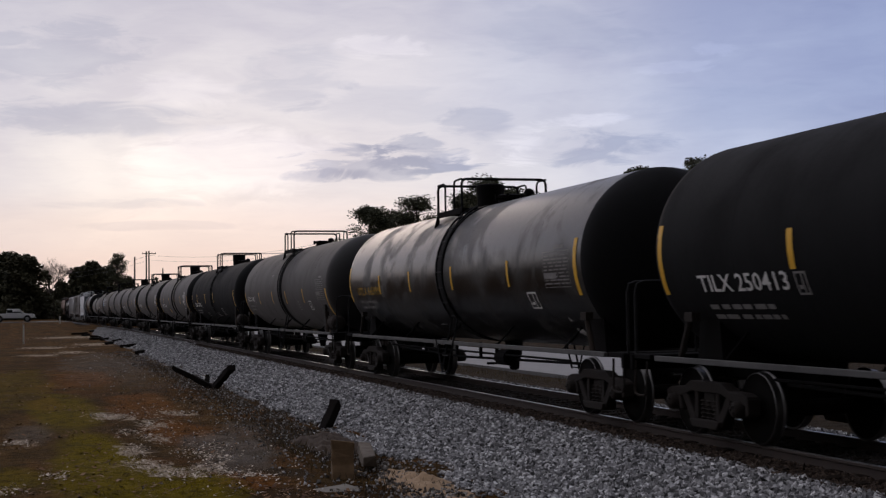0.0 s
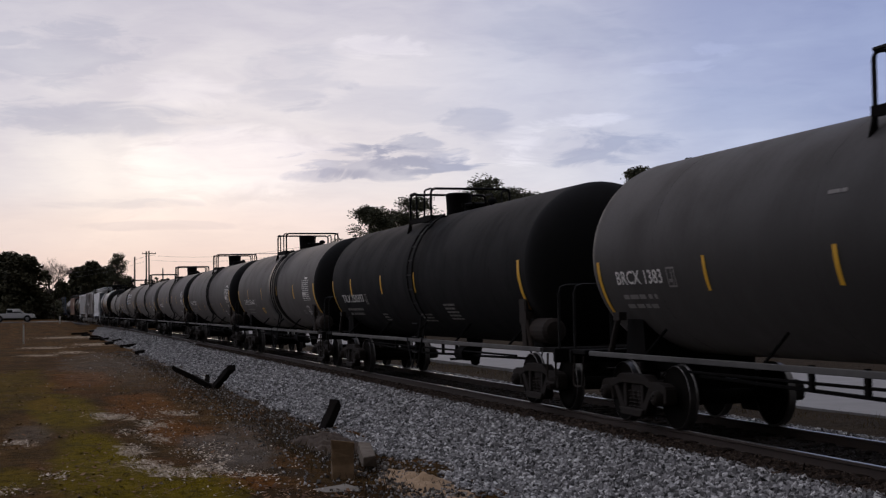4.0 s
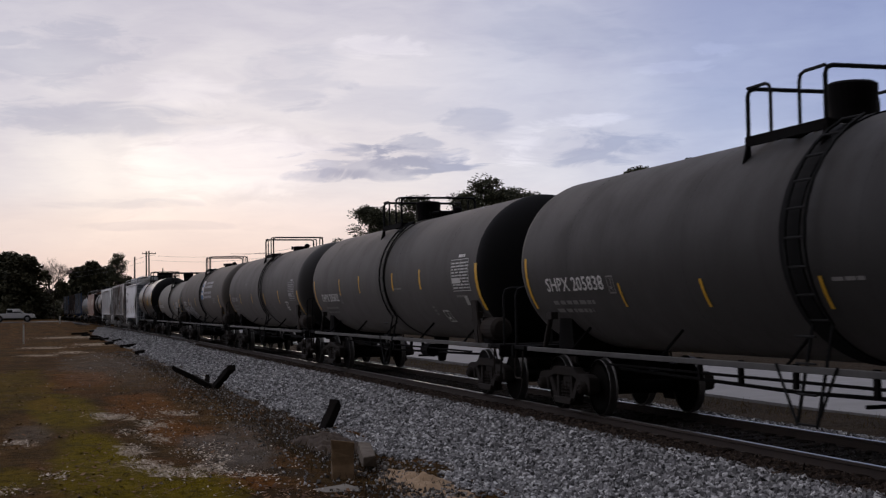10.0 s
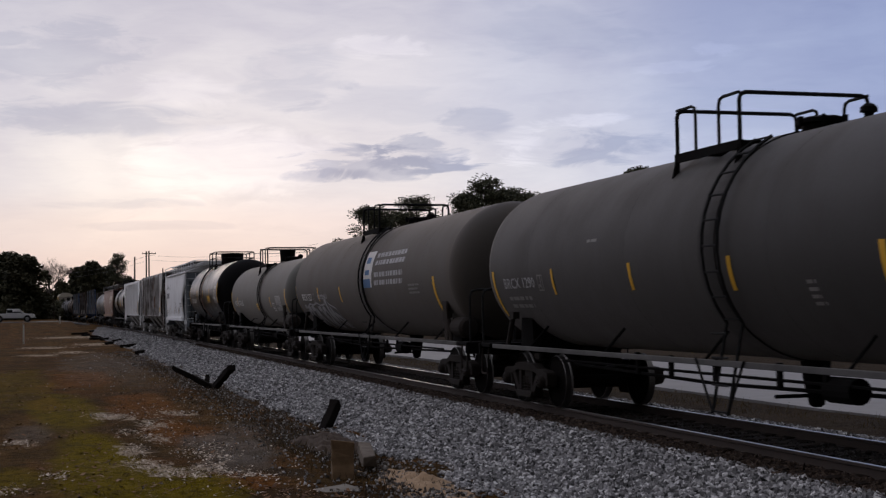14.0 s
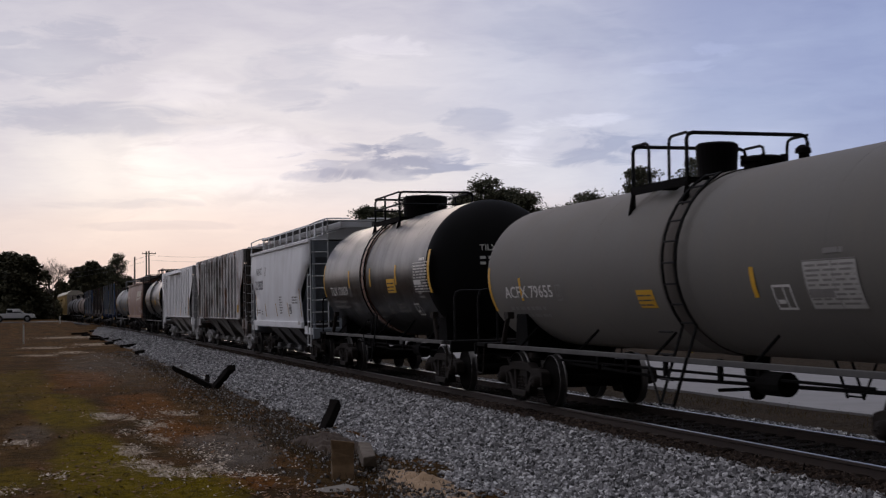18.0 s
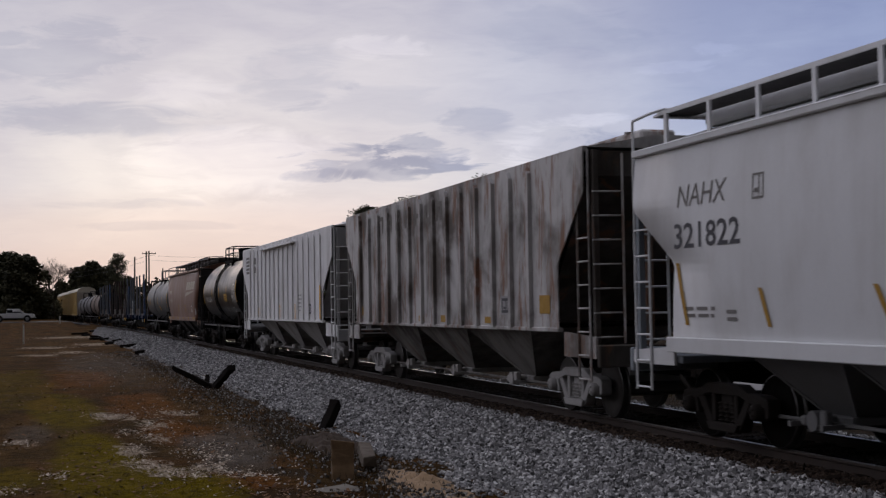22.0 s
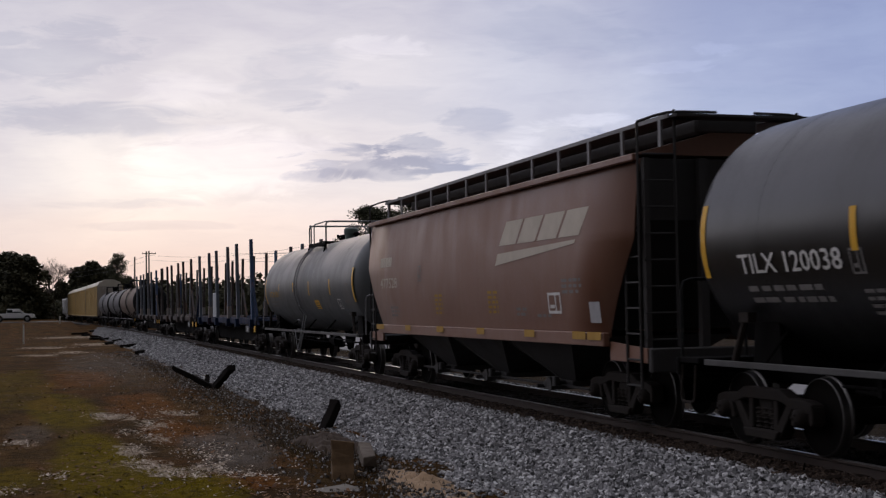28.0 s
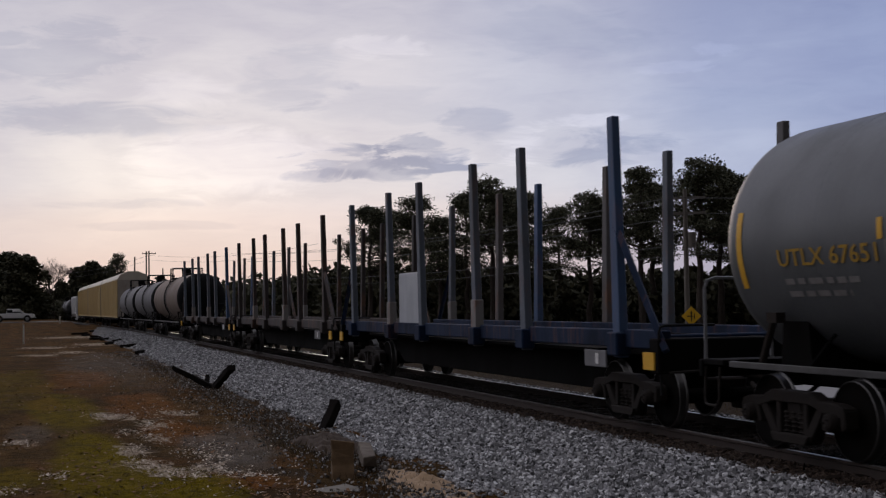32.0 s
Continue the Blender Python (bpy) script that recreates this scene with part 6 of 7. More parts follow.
def stone_bed(y0, y1, d0, d1, lift=0.012, ragged=0.35):
    def place(rng, n):
        y = y0 + (y1 - y0) * rng.uniform(0, 1, n) ** 1.25
        d = rng.uniform(d0, d1, n)
        if ragged:
            edge = d0 + ragged * (0.5 + 0.5 * np.sin(y * 1.3 + 2 * np.sin(y * 0.41))) + ragged * rng.exponential(0.25, n) * rng.choice([-1, 1], n)
            keep = d > edge
            y, d = y[keep], d[keep]
        a = np.abs(d)
        top = np.where(a < 1.75, -0.165, -0.165 - (a - 1.75) * 0.20)
        top = np.where(a > 4.0, np.maximum(top - (a - 4.0) * 0.9, -0.56), top)
        return np.stack([np_cx(y) + d, y, top + lift + rng.uniform(-0.015, 0.02, len(y))], 1)
    return place


for y0, y1, d0, d1, n, s in ((10, 34, -4.3, -1.45, 40000, 0.045), (34, 75, -4.3, -1.45, 26000, 0.055), (75, 130, -4.2, -1.0, 9000, 0.07), (10, 34, -1.6, -0.84, 11000, 0.036), (34, 75, -1.6, -0.84, 6000, 0.045), (13, 60, 1.0, 4.2, 16000, 0.042), (13, 75, -0.66, 0.66, 14000, 0.038)):
    me = rubble(n, stone_bed(y0, y1, d0, d1, ragged=0.35 if d0 < -4 else 0.0), s, int(y0 + 10 * abs(d0)))
    # stones between the rails get a darker colour, painting in the train's shade
    inner = abs(d0) < 0.9
    me.materials.append(M_STONE_SHADE if inner else M_STONE_RUST if -1.7 < d0 < -1.2 else M_STONE)
    tagged(new("ballast_stones", me), "stones between the rails, coloured dark for the shade under the train" if inner else "loose grey crushed stones of the ballast shoulder", "ballast", kind="stuff")


def verge_place(rng, n):
    """Stray stones and grit on the clay beside the bed, thicker near it."""
    y = 16 + 60 * rng.uniform(0, 1, n) ** 1.7
    d = -4.2 - rng.exponential(0.9, n)
    x = np_cx(y) + d
    z = np.array([ground_z(a, b) for a, b in zip(x, y)])
    return np.stack([x, y, z + 0.008], 1)


def toe_place(rng, n):
    """Stones and grit that have rolled on to the sand and the clay at the toe of the bed."""
    y = 15.5 + 65 * rng.uniform(0, 1, n) ** 1.7
    x = np_cx(y) - 4.45 - np.abs(rng.normal(0, 0.55, n))
    z = np.array([ground_z(a, b) for a, b in zip(x, y)]) + np.where((y < 19) & (x > 4.2), 0.05, 0.0)
    return np.stack([x, y, z + 0.01], 1)


me = rubble(3000, toe_place, 0.034, 78)
me.materials.append(islands("toe_stone", (0.035, 0.028, 0.022), (0.16, 0.145, 0.13), 0.9, (0.40, 0.38, 0.35)))
tagged(new("toe_stones", me), "dirty stones rolled down to the foot of the ballast", "stones", kind="stuff")
me = rubble(2400, verge_place, 0.024, 77)
me.materials.append(M_STONE)
tagged(new("stray_stones", me), "stray grey stones scattered on the clay", "stones", kind="stuff")


def flakes(name, count, area, size, mat, seed, upright=False, label="", category=""):
    """Litter or blades as one mesh of small bent pieces."""
    rng = random.Random(seed)
    verts, faces = [], []
    for _ in range(count):
        x, y = area(rng)
        z = ground_z(x, y)
        a = rng.uniform(0, 6.283)
        s = size * rng.uniform(0.4, 1.1) ** 2 * 1.6
        ca, sa = math.cos(a), math.sin(a)
        k = len(verts)
        if upright:
            lean = rng.uniform(-0.6, 0.6) * s
            w = s * 0.05
            verts += [(x - ca * w, y - sa * w, z - 0.01), (x + ca * w, y + sa * w, z - 0.01), (x + lean * ca, y + lean * sa, z + s * rng.uniform(0.5, 1))]
            faces.append((k, k + 1, k + 2))
        else:
            t = rng.uniform(0.0, 0.5) * s
            b = s * rng.uniform(0.3, 0.8)
            verts += [(x, y, z + 0.006), (x + ca * s, y + sa * s, z + 0.01 + t), (x + ca * s - sa * b, y + sa * s + ca * b, z + 0.012 + t * 0.6), (x - sa * b, y + ca * b, z + 0.01)]
            faces.append((k, k + 1, k + 2, k + 3))
    me = bpy.data.meshes.new(name)
    me.from_pydata(verts, [], faces)
    me.materials.append(mat)
    return tagged(new(name, me), label, category, kind="stuff")


def clumped(x0, x1, y0, y1, p, scale=0.5, seed=2.0, cut=0.05):
    def area(rng):
        while True:
            x, y = rng.uniform(x0, x1), y0 + (y1 - y0) * rng.uniform(0, 1) ** p
            if x - cx(y) < -4.3 and lump(x, y * 0.5, scale, seed) > cut:
                return x, y
    return area


flakes("leaf_litter", 4200, clumped(-3, 6, 16.5, 60, 1.6, 0.8, 2.0, 0.0), 0.045, M_PLANT, 1, False, "brown and bleached dead leaves on the clay", "leaves")
CHIP_SPOTS = ((1.28, 31.1), (1.73, 30.9), (1.5, 23.7), (2.18, 28.7), (1.53, 21.0), (1.76, 19.9), (2.05, 19.8), (2.45, 20.6), (2.59, 20.0), (2.89, 19.2), (2.94, 31.3), (-0.38, 25.6), (0.14, 20.2), (-0.41, 18.9), (1.94, 25.5), (1.45, 22.3), (1.6, 27.0), (2.7, 21.8), (2.9, 23.5), (2.4, 22.6))


def chip_area(rng):
    if rng.random() < 0.22:
        return rng.gauss(2.7, 0.7), 17 + 17 * rng.random()
    x, y = rng.choice(CHIP_SPOTS)
    return x + rng.gauss(0, 0.13), y + rng.gauss(0, 0.4)


flakes("pale_chips", 4200, chip_area, 0.028, islands("pale_chip", (0.22, 0.16, 0.11), (0.74, 0.64, 0.52), 0.9), 4, False, "pale chips of stone and shell on the clay", "chips")
flakes("dry_grass", 7000, clumped(-6, 6, 16.5, 110, 1.8, 0.45, 5.0, 0.02), 0.06, M_GRASS, 2, True, "short dry grass in patches", "grass")
flakes("verge_grass", 6000, lambda rng: (lambda y: (cx(y) + rng.uniform(4.2, 5.6), y))(14 + 60 * rng.random()), 0.09, M_GRASS, 3, True, "dark grass between the line and the road", "grass")


# ---------------------------------------------------------------- old ties, stump, slab, sand
def beam(label, a, b, w=0.23, h=0.18, mat=None, roll=0.0, seed=0):
    """A cast-off wooden tie from a to b, split and chipped."""
    a, b = Vector(a), Vector(b)
    L = (b - a).length
    rng = random.Random(seed)
    bm = B()
    n = 8
    rings = []
    for i in range(n + 1):
        rg = []
        for sx, sz in ((-1, -1), (1, -1), (1, 1), (-1, 1)):
            j = 0.012 if 0 < i < n else 0.025
            rg.append(bm.verts.new((sx * w / 2 + rng.uniform(-j, j), -L / 2 + L * i / n + (rng.uniform(-0.04, 0.04) if i in (0, n) else 0), sz * h / 2 + rng.uniform(-j, j))))
        rings.append(rg)
    for r0, r1 in zip(rings, rings[1:]):
        for i in range(4):
            bm.faces.new((r0[i], r0[(i + 1) % 4], r1[(i + 1) % 4], r1[i]))
    bm.faces.new(rings[0])
    bm.faces.new(rings[-1])
    bmesh.ops.recalc_face_normals(bm, faces=bm.faces[:])
    bmesh.ops.bevel(bm, geom=bm.edges[:], offset=0.012, segments=1, affect="EDGES")
    ob = part("old_tie", bm, mat or M_OLDTIE)
    m = (b - a).to_track_quat("Y", "Z").to_matrix().to_4x4()
    ob.matrix_world = Matrix.Translation((a + b) / 2) @ m @ Matrix.Rotation(roll, 4, "Y")
    return tagged(ob, label, "wooden tie", "cast-off ties beside the line")


beam("dark old wooden tie sunk upright in the ballast edge", (5.08, 25.7, -0.85), (5.55, 26.0, -0.04), 0.20, 0.17, seed=1)
beam("dark old wooden tie tilted up beside another", (4.86, 40.4, -0.52), (3.72, 40.9, 0.08), 0.15, 0.14, seed=2)
beam("dark old wooden tie propped up on another", (4.86, 40.0, -0.50), (5.12, 38.2, 0.15), 0.19, 0.17, seed=3)
beam("short broken tie stub beside the propped tie", (4.70, 40.8, -0.5), (4.78, 41.0, -0.20), 0.12, 0.10, seed=4)
beam("grey weathered wooden tie lying on sand", (4.50, 18.9, -0.42), (4.89, 20.9, -0.42), 0.20, 0.17, M_TIEPALE, 0.06, seed=5)
beam("rotten brown wooden block standing in the clay", (4.00, 18.4, -0.95), (4.06, 18.7, -0.12), 0.31, 0.24, plain("rotten_wood", (0.19, 0.12, 0.062), 0.95, 0, 0.7, 7), seed=6)
for i, (x, y, a, l) in enumerate(((4.2, 205.0, 0.3, 3.0), (4.9, 200.0, 1.2, 2.6), (3.6, 196.0, 2.2, 2.8), (3.5, 138, 0.2, 1.6), (5.0, 148, 1.4, 2.2), (4.2, 114, 0.1, 1.1), (4.7, 110, 0.9, 0.9), (4.5, 97.3, 1.3, 1.9), (5.2, 87.7, 0.5, 1.0), (5.4, 103.9, 1.1, 1.4),
                                 (5.0, 74.0, 1.2, 1.0), (4.4, 121, 2.8, 1.0), (3.9, 131, 1.2, 1.8))):
    z = ground_z(x, y) + 0.07
    beam("dark cast-off wooden tie lying at the ballast edge", (x - math.cos(a) * l / 2, y - math.sin(a) * l / 2, z), (x + math.cos(a) * l / 2, y + math.sin(a) * l / 2, z + 0.05), 0.24, 0.19, seed=20 + i)


M_SOIL = plain("dark_soil", (0.06, 0.04, 0.026), 0.95, 0, 0.6, 9)


def heap(name, x, y, rx, ry, h, mat, label, category, seed):
    bm = B()
    bmesh.ops.create_grid(bm, x_segments=40, y_segments=40, size=1.0)
    for v in bm.verts:
        r = math.hypot(v.co.x, v.co.y)
        px, py = x + v.co.x * rx, y + v.co.y * ry
        r *= 1 + 0.55 * lump(px, py * 0.6, 2.3, seed + 5)
        k = max(0.0, 1 - r * r) ** 0.9
        v.co = (px, py, ground_z(px, py) - 0.05 + k * (h + 0.05) + 0.12 * k * lump(px, py, 3.5, seed) + 0.05 * k * lump(px, py, 11.0, seed))
    return tagged(part(name, bm, mat, smooth=True), label, category)


heap("sand_patch", 4.80, 17.3, 0.50, 2.0, 0.11, M_SAND, "low heap of pale sand by the weathered tie", "sand", 1.0)
flakes("toe_weeds", 5200, lambda rng: (lambda y: (cx(y) - 4.55 - abs(rng.gauss(0, 0.5)), y))(16.5 + 45 * rng.random() ** 1.6), 0.10, M_WEED, 9, True, "dead brown weeds along the foot of the ballast", "weeds")
flakes("mound_grass", 900, lambda rng: (4.35 + rng.gauss(0, 0.35), 22.3 + rng.gauss(0, 1.3)), 0.08, M_GRASS, 6, True, "dry weeds round the rotten block", "weeds")
heap("clay_mound", 4.75, 22.9, 0.65, 1.9, 0.09, M_SOIL, "brown clay mound round the rotten block", "mound", 2.0)
slab = B()
prism(slab, [(-0.28, 0.0), (0.25, -0.02), (0.34, 0.04), (0.22, 0.07), (-0.22, 0.08), (-0.36, 0.04)], -0.30, 0.30)
bmesh.ops.bevel(slab, geom=slab.edges[:], offset=0.02, segments=1, affect="EDGES")
slab = tagged(part("concrete_slab", slab, M_CONC), "broken flat piece of pale concrete on the clay", "concrete")
slab.matrix_world = pose(3.66, 17.3, -0.595, 3, -3, 18) @ Matrix.Diagonal((0.85, 0.7, 0.8, 1))


def marker_post(x, y, h, w):
    bm = box(B(), (0, 0, h / 2), (w, w, h), bevel=0.01)
    p = tagged(new("marker_post"), "slim white marker post in the clay", "post", "white marker posts")
    part("post", bm, plain("post_white", (0.80, 0.80, 0.78), 0.6, 0, 0.1), p)
    part("cap", box(B(), (0, 0, h + 0.02), (w * 1.15, w * 1.15, 0.05), bevel=0.01), M_WHITE, p)
    p.location = (x, y, ground_z(x, y) - 0.02)


marker_post(-1.36, 105.0, 1.42, 0.11)
marker_post(2.05, 172.0, 0.85, 0.14)


# ---------------------------------------------------------------- trees
def leaf_mesh(name, clumps, per, size, mat, seed, flat=1.0):
    """Foliage: many small leaf pieces scattered round the clump centres (x, y, z, radius)."""
    rng = np.random.default_rng(seed)
    C = np.repeat(np.array(clumps), per, axis=0)
    n = len(C)
    d = rng.normal(size=(n, 3))
    d /= np.linalg.norm(d, axis=1, keepdims=True)
    r = C[:, 3:4] * rng.uniform(0.15, 1.0, (n, 1)) ** 0.5
    c = C[:, :3] + d * r * np.array([1, 1, flat])
    u = rng.normal(size=(n, 3))
    u /= np.linalg.norm(u, axis=1, keepdims=True)
    v = np.cross(u, rng.normal(size=(n, 3)))
    v /= np.linalg.norm(v, axis=1, keepdims=True)
    s = size * rng.uniform(0.5, 1.4, (n, 1))
    V = np.stack([c - u * s, c + v * s * 0.5, c + u * s, c - v * s * 0.5], 1).reshape(-1, 3)
    F = np.arange(4 * n).reshape(n, 4)
    me = bpy.data.meshes.new(name)
    me.from_pydata(V.tolist(), [], F.tolist())
    me.materials.append(mat)
    return me


def pine(seed, H=13.0):
    """A tall pine: bare lower trunk, upturned limbs, tufts of needles with gaps between."""
    rng = random.Random(seed)
    t = tagged(new("pine_tree"), "tall dark pine with a bare trunk and open tufted crown", "tree", "pines beyond the road")
    bm = B()
    pts = [Vector((0, 0, -0.3))]
    for i in range(1, 9):
        pts.append(Vector((rng.uniform(-0.15, 0.15), rng.uniform(-0.15, 0.15), H * i / 8.2)))
    for i, (a, b) in enumerate(zip(pts, pts[1:])):
        cyl(bm, a, b, 0.22 * (1 - i / 9.0) + 0.03, 8, 0.22 * (1 - (i + 1) / 9.0) + 0.03)
    clumps = []
    for i in range(60):
        k = rng.uniform(0.0, 1.0) ** 0.75
        z = H * (0.40 + 0.57 * k)
        a = rng.uniform(0, 6.283)
        reach = (0.45 + 1.75 * math.sin(math.pi * (0.30 + 0.66 * k))) * rng.uniform(0.5, 1.15)
        tip = Vector((math.cos(a) * reach, math.sin(a) * reach, z + reach * rng.uniform(0.05, 0.4)))
        cyl(bm, (0, 0, z - 0.1), tip, 0.055, 5, 0.02)
        for j in range(rng.choice((1, 2, 2, 3))):
            q = tip * (1 - 0.22 * j) if j else tip
            clumps.append((q.x + rng.uniform(-0.35, 0.35), q.y + rng.uniform(-0.35, 0.35), z + (tip.z - z) * (1 - 0.2 * j) + rng.uniform(-0.1, 0.3), rng.uniform(0.45, 0.95)))
    clumps.append((0, 0, H * 0.99, 0.6))
    part("trunk", bm, M_BARK, t)
    part("crown", leaf_mesh("crown", clumps, 100, 0.10, M_LEAF, seed, 0.75), None, t)
    return t


def oak(seed, H=12.0, W=6.0, mat=None, per=95, low=0.08):
    """A broad low tree: forked trunk and a deep uneven crown."""
    rng = random.Random(seed)
    t = tagged(new("broad_tree"), "dark broad leafy tree, a dense silhouette", "tree", "trees by the crossing")
    bm = B()
    cyl(bm, (0, 0, -0.4), (0, 0, H * 0.3), 0.35, 9, 0.25)
    clumps = []
    for i in range(95):
        a = rng.uniform(0, 6.283)
        k = rng.uniform(low, 1.0)
        reach = W * 0.5 * math.sqrt(max(0.05, 1 - (max(0, k - 0.35) / 0.68) ** 2)) * rng.uniform(0.25, 1.0)
        tip = Vector((math.cos(a) * reach, math.sin(a) * reach, H * k * 0.93))
        if i % 3 == 0:
            cyl(bm, (0, 0, min(H * 0.3, tip.z * 0.6)), tip, 0.12, 5, 0.03)
        clumps.append((tip.x, tip.y, tip.z, rng.uniform(0.8, 1.5)))
    part("trunk", bm, M_BARK, t)
    part("crown", leaf_mesh("crown", clumps, per, 0.38, mat or M_LEAF2, seed), None, t)
    return t


def bare_tree(seed, H=10.0):
    """A leafless tree: forks upon forks, thin pale twigs."""
    rng = random.Random(seed)
    t = tagged(new("bare_tree"), "leafless tree with a haze of pale brown twigs", "tree", "trees by the crossing")
    bm = B()
    tw = []

    def grow(p, d, L, r, level):
        q = p + d * L
        cyl(bm, p, q, r, 5, r * 0.6, False)
        if level == 0:
            for _ in range(9):
                e = (d + Vector((rng.uniform(-1, 1), rng.uniform(-1, 1), rng.uniform(-0.4, 1)))).normalized() * rng.uniform(0.5, 1.2)
                s = Vector((rng.uniform(-1, 1), rng.uniform(-1, 1), rng.uniform(-1, 1))).normalized() * 0.02
                k = len(tw)
                tw.extend([q - s, q + s, q + e])
            return
        for _ in range(3 if level > 1 else 4):
            e = (d + Vector((rng.uniform(-0.9, 0.9), rng.uniform(-0.9, 0.9), rng.uniform(-0.2, 0.7)))).normalized()
            grow(q, e, L * rng.uniform(0.6, 0.8), r * 0.55, level - 1)

    grow(Vector((0, 0, -0.3)), Vector((0, 0, 1)), H * 0.33, 0.2, 4)
    part("trunk", bm, M_BARK, t)
    me = bpy.data.meshes.new("twigs")
    me.from_pydata([tuple(v) for v in tw], [], [(3 * i, 3 * i + 1, 3 * i + 2) for i in range(len(tw) // 3)])
    me.materials.append(M_TWIG)
    part("twigs", me, None, t)
    return t


PINES = [pine(31 + i) for i in range(4)]
SPOTS = [(30.0, 124.4, 11.5), (34.8, 135.6, 12.1), (35.4, 127.2, 13.0), (34.0, 115.1, 10.1), (38.2, 120.1, 12.5), (38.5, 113.7, 13.4), (44.1, 124.4, 13.6), (40.8, 110.7, 11.9), (51.4, 130.2, 12.0), (47.4, 112.4, 12.1),
         (53.7, 123.9, 12.7), (50.0, 106.9, 13.9), (55.1, 115.5, 13.2), (53.1, 102.0, 14.1), (57.9, 107.4, 14.2), (63.0, 113.7, 14.1), (61.1, 103.3, 13.6), (60.0, 94.5, 13.2), (70.2, 103.4, 13.3)]
for i, (x, y, h) in enumerate(SPOTS):
    src = PINES[i % 4]
    ob = src if i < 4 else copy_thing(src, Matrix())
    ob.scale = (h / 13.0 * random.uniform(1.15, 1.45),) * 2 + (h / 13.0,)
    ob.location, ob.rotation_euler = (x, y, -0.45), (0, 0, i * 1.9)

OAKS = [oak(61), oak(62), oak(63, 12, 7)]
for i, (x, y, h, w) in enumerate(((-5.4, 254.9, 12.0, 1.45), (-9.5, 249.8, 12.1, 1.5), (-3.4, 246.0, 11.2, 1.3), (-13, 262, 13, 1.2), (4.1, 300.0, 8.6, 0.9), (7.8, 309.9, 11.6, 1.1), (10.7, 304.8, 12.4, 1.1), (14.2, 314.7, 11.8, 1.1), (18.5, 319.4, 9.5, 1.0), (1.5, 330, 7, 1.2))):
    src = OAKS[i % 3]
    ob = src if i < 3 else copy_thing(src, Matrix())
    ob.scale = (h / 12.0 * w, h / 12.0 * w, h / 12.0)
    ob.location, ob.rotation_euler = (x, y, ground_z(x, y)), (0, 0, i * 2.3)
far_pine = copy_thing(PINES[1], Matrix())
far_pine.scale, far_pine.location = (1.0, 1.0, 1.0), (14.5, 279.6, 0.1)
bt = bare_tree(5)
bt.location, bt.scale = (0.6, 262.0, 0.3), (1.25, 1.25, 1.12)
bt = copy_thing(bt, Matrix())
bt.location, bt.scale, bt.rotation_euler = (-1.6, 266.0, 0.3), (1.3, 1.3, 1.2), (0, 0, 2)
bt = copy_thing(bt, Matrix())
bt.location, bt.scale, bt.rotation_euler = (2.0, 259.0, 0.3), (0.95, 0.95, 0.98), (0, 0, 4)


def woods(name, path, width, height, count, size, seed, label, floor=-0.5):
    """A belt of woodland as loose leaf pieces and stems, along the path (x, y)."""
    rng = random.Random(seed)
    cl = []
    pts = [Vector(p) for p in path]
    lens = [(b - a).length for a, b in zip(pts, pts[1:])]
    total = sum(lens)
    for _ in range(count):
        s = rng.uniform(0, total)
        for a, b, l in zip(pts, pts[1:], lens):
            if s <= l:
                break
            s -= l
        p = a + (b - a) * (s / l)
        h = height * (0.75 + 0.35 * noise.noise((p.x * 0.11, p.y * 0.11, seed)))
        cl.append((p.x + rng.uniform(-width, width), p.y + rng.uniform(-width, width), floor + h * rng.random() ** 1.3, rng.uniform(0.8, 1.5)))
    me = leaf_mesh(name, cl, 26, size, M_LEAF2, seed)
    return tagged(new(name, me), label, "woods", kind="stuff")


# two unseen belts, added to keep low skylight off the train
woods("near_woods", [(-30, -90, 0), (-32, -20, 0), (-34, 26, 0), (-40, 120, 0), (-34, 232, 0)], 4.0, 11.0, 1700, 0.9, 12, "unseen wood belt on the open side, added to block low skylight")
woods("rear_woods", [(-30, -90, 0), (10, -95, 0), (70, -80, 0)], 4.0, 12.0, 500, 0.9, 13, "unseen wood belt behind the camera, added to block low skylight")
woods("bushes", [(-16, 240, 0), (-5, 241, 0), (-1, 252, 0), (4, 296, 0), (14, 312, 0)], 2.2, 3.6, 420, 0.34, 15, "dark bushes at the foot of the trees", 0.25)
woods("woodland", [(14, 175, 0), (26, 145, 0), (40, 126, 0), (60, 116, 0), (85, 96, 0), (110, 70, 0)], 5.0, 6.4, 2800, 0.42, 8, "dark belt of woodland behind the pines")
woods("thicket", [(30, 190, 0), (48, 150, 0), (70, 136, 0), (110, 105, 0)], 6.0, 7.6, 1400, 0.6, 9, "dark thicket deep in the woods")
woods("far_woods", [(-120, 330, 0), (-40, 350, 0), (20, 360, 0), (45, 330, 0), (70, 270, 0), (40, 210, 0)], 8.0, 6.5, 1500, 0.8, 10, "dark line of distant woods", 0.0)


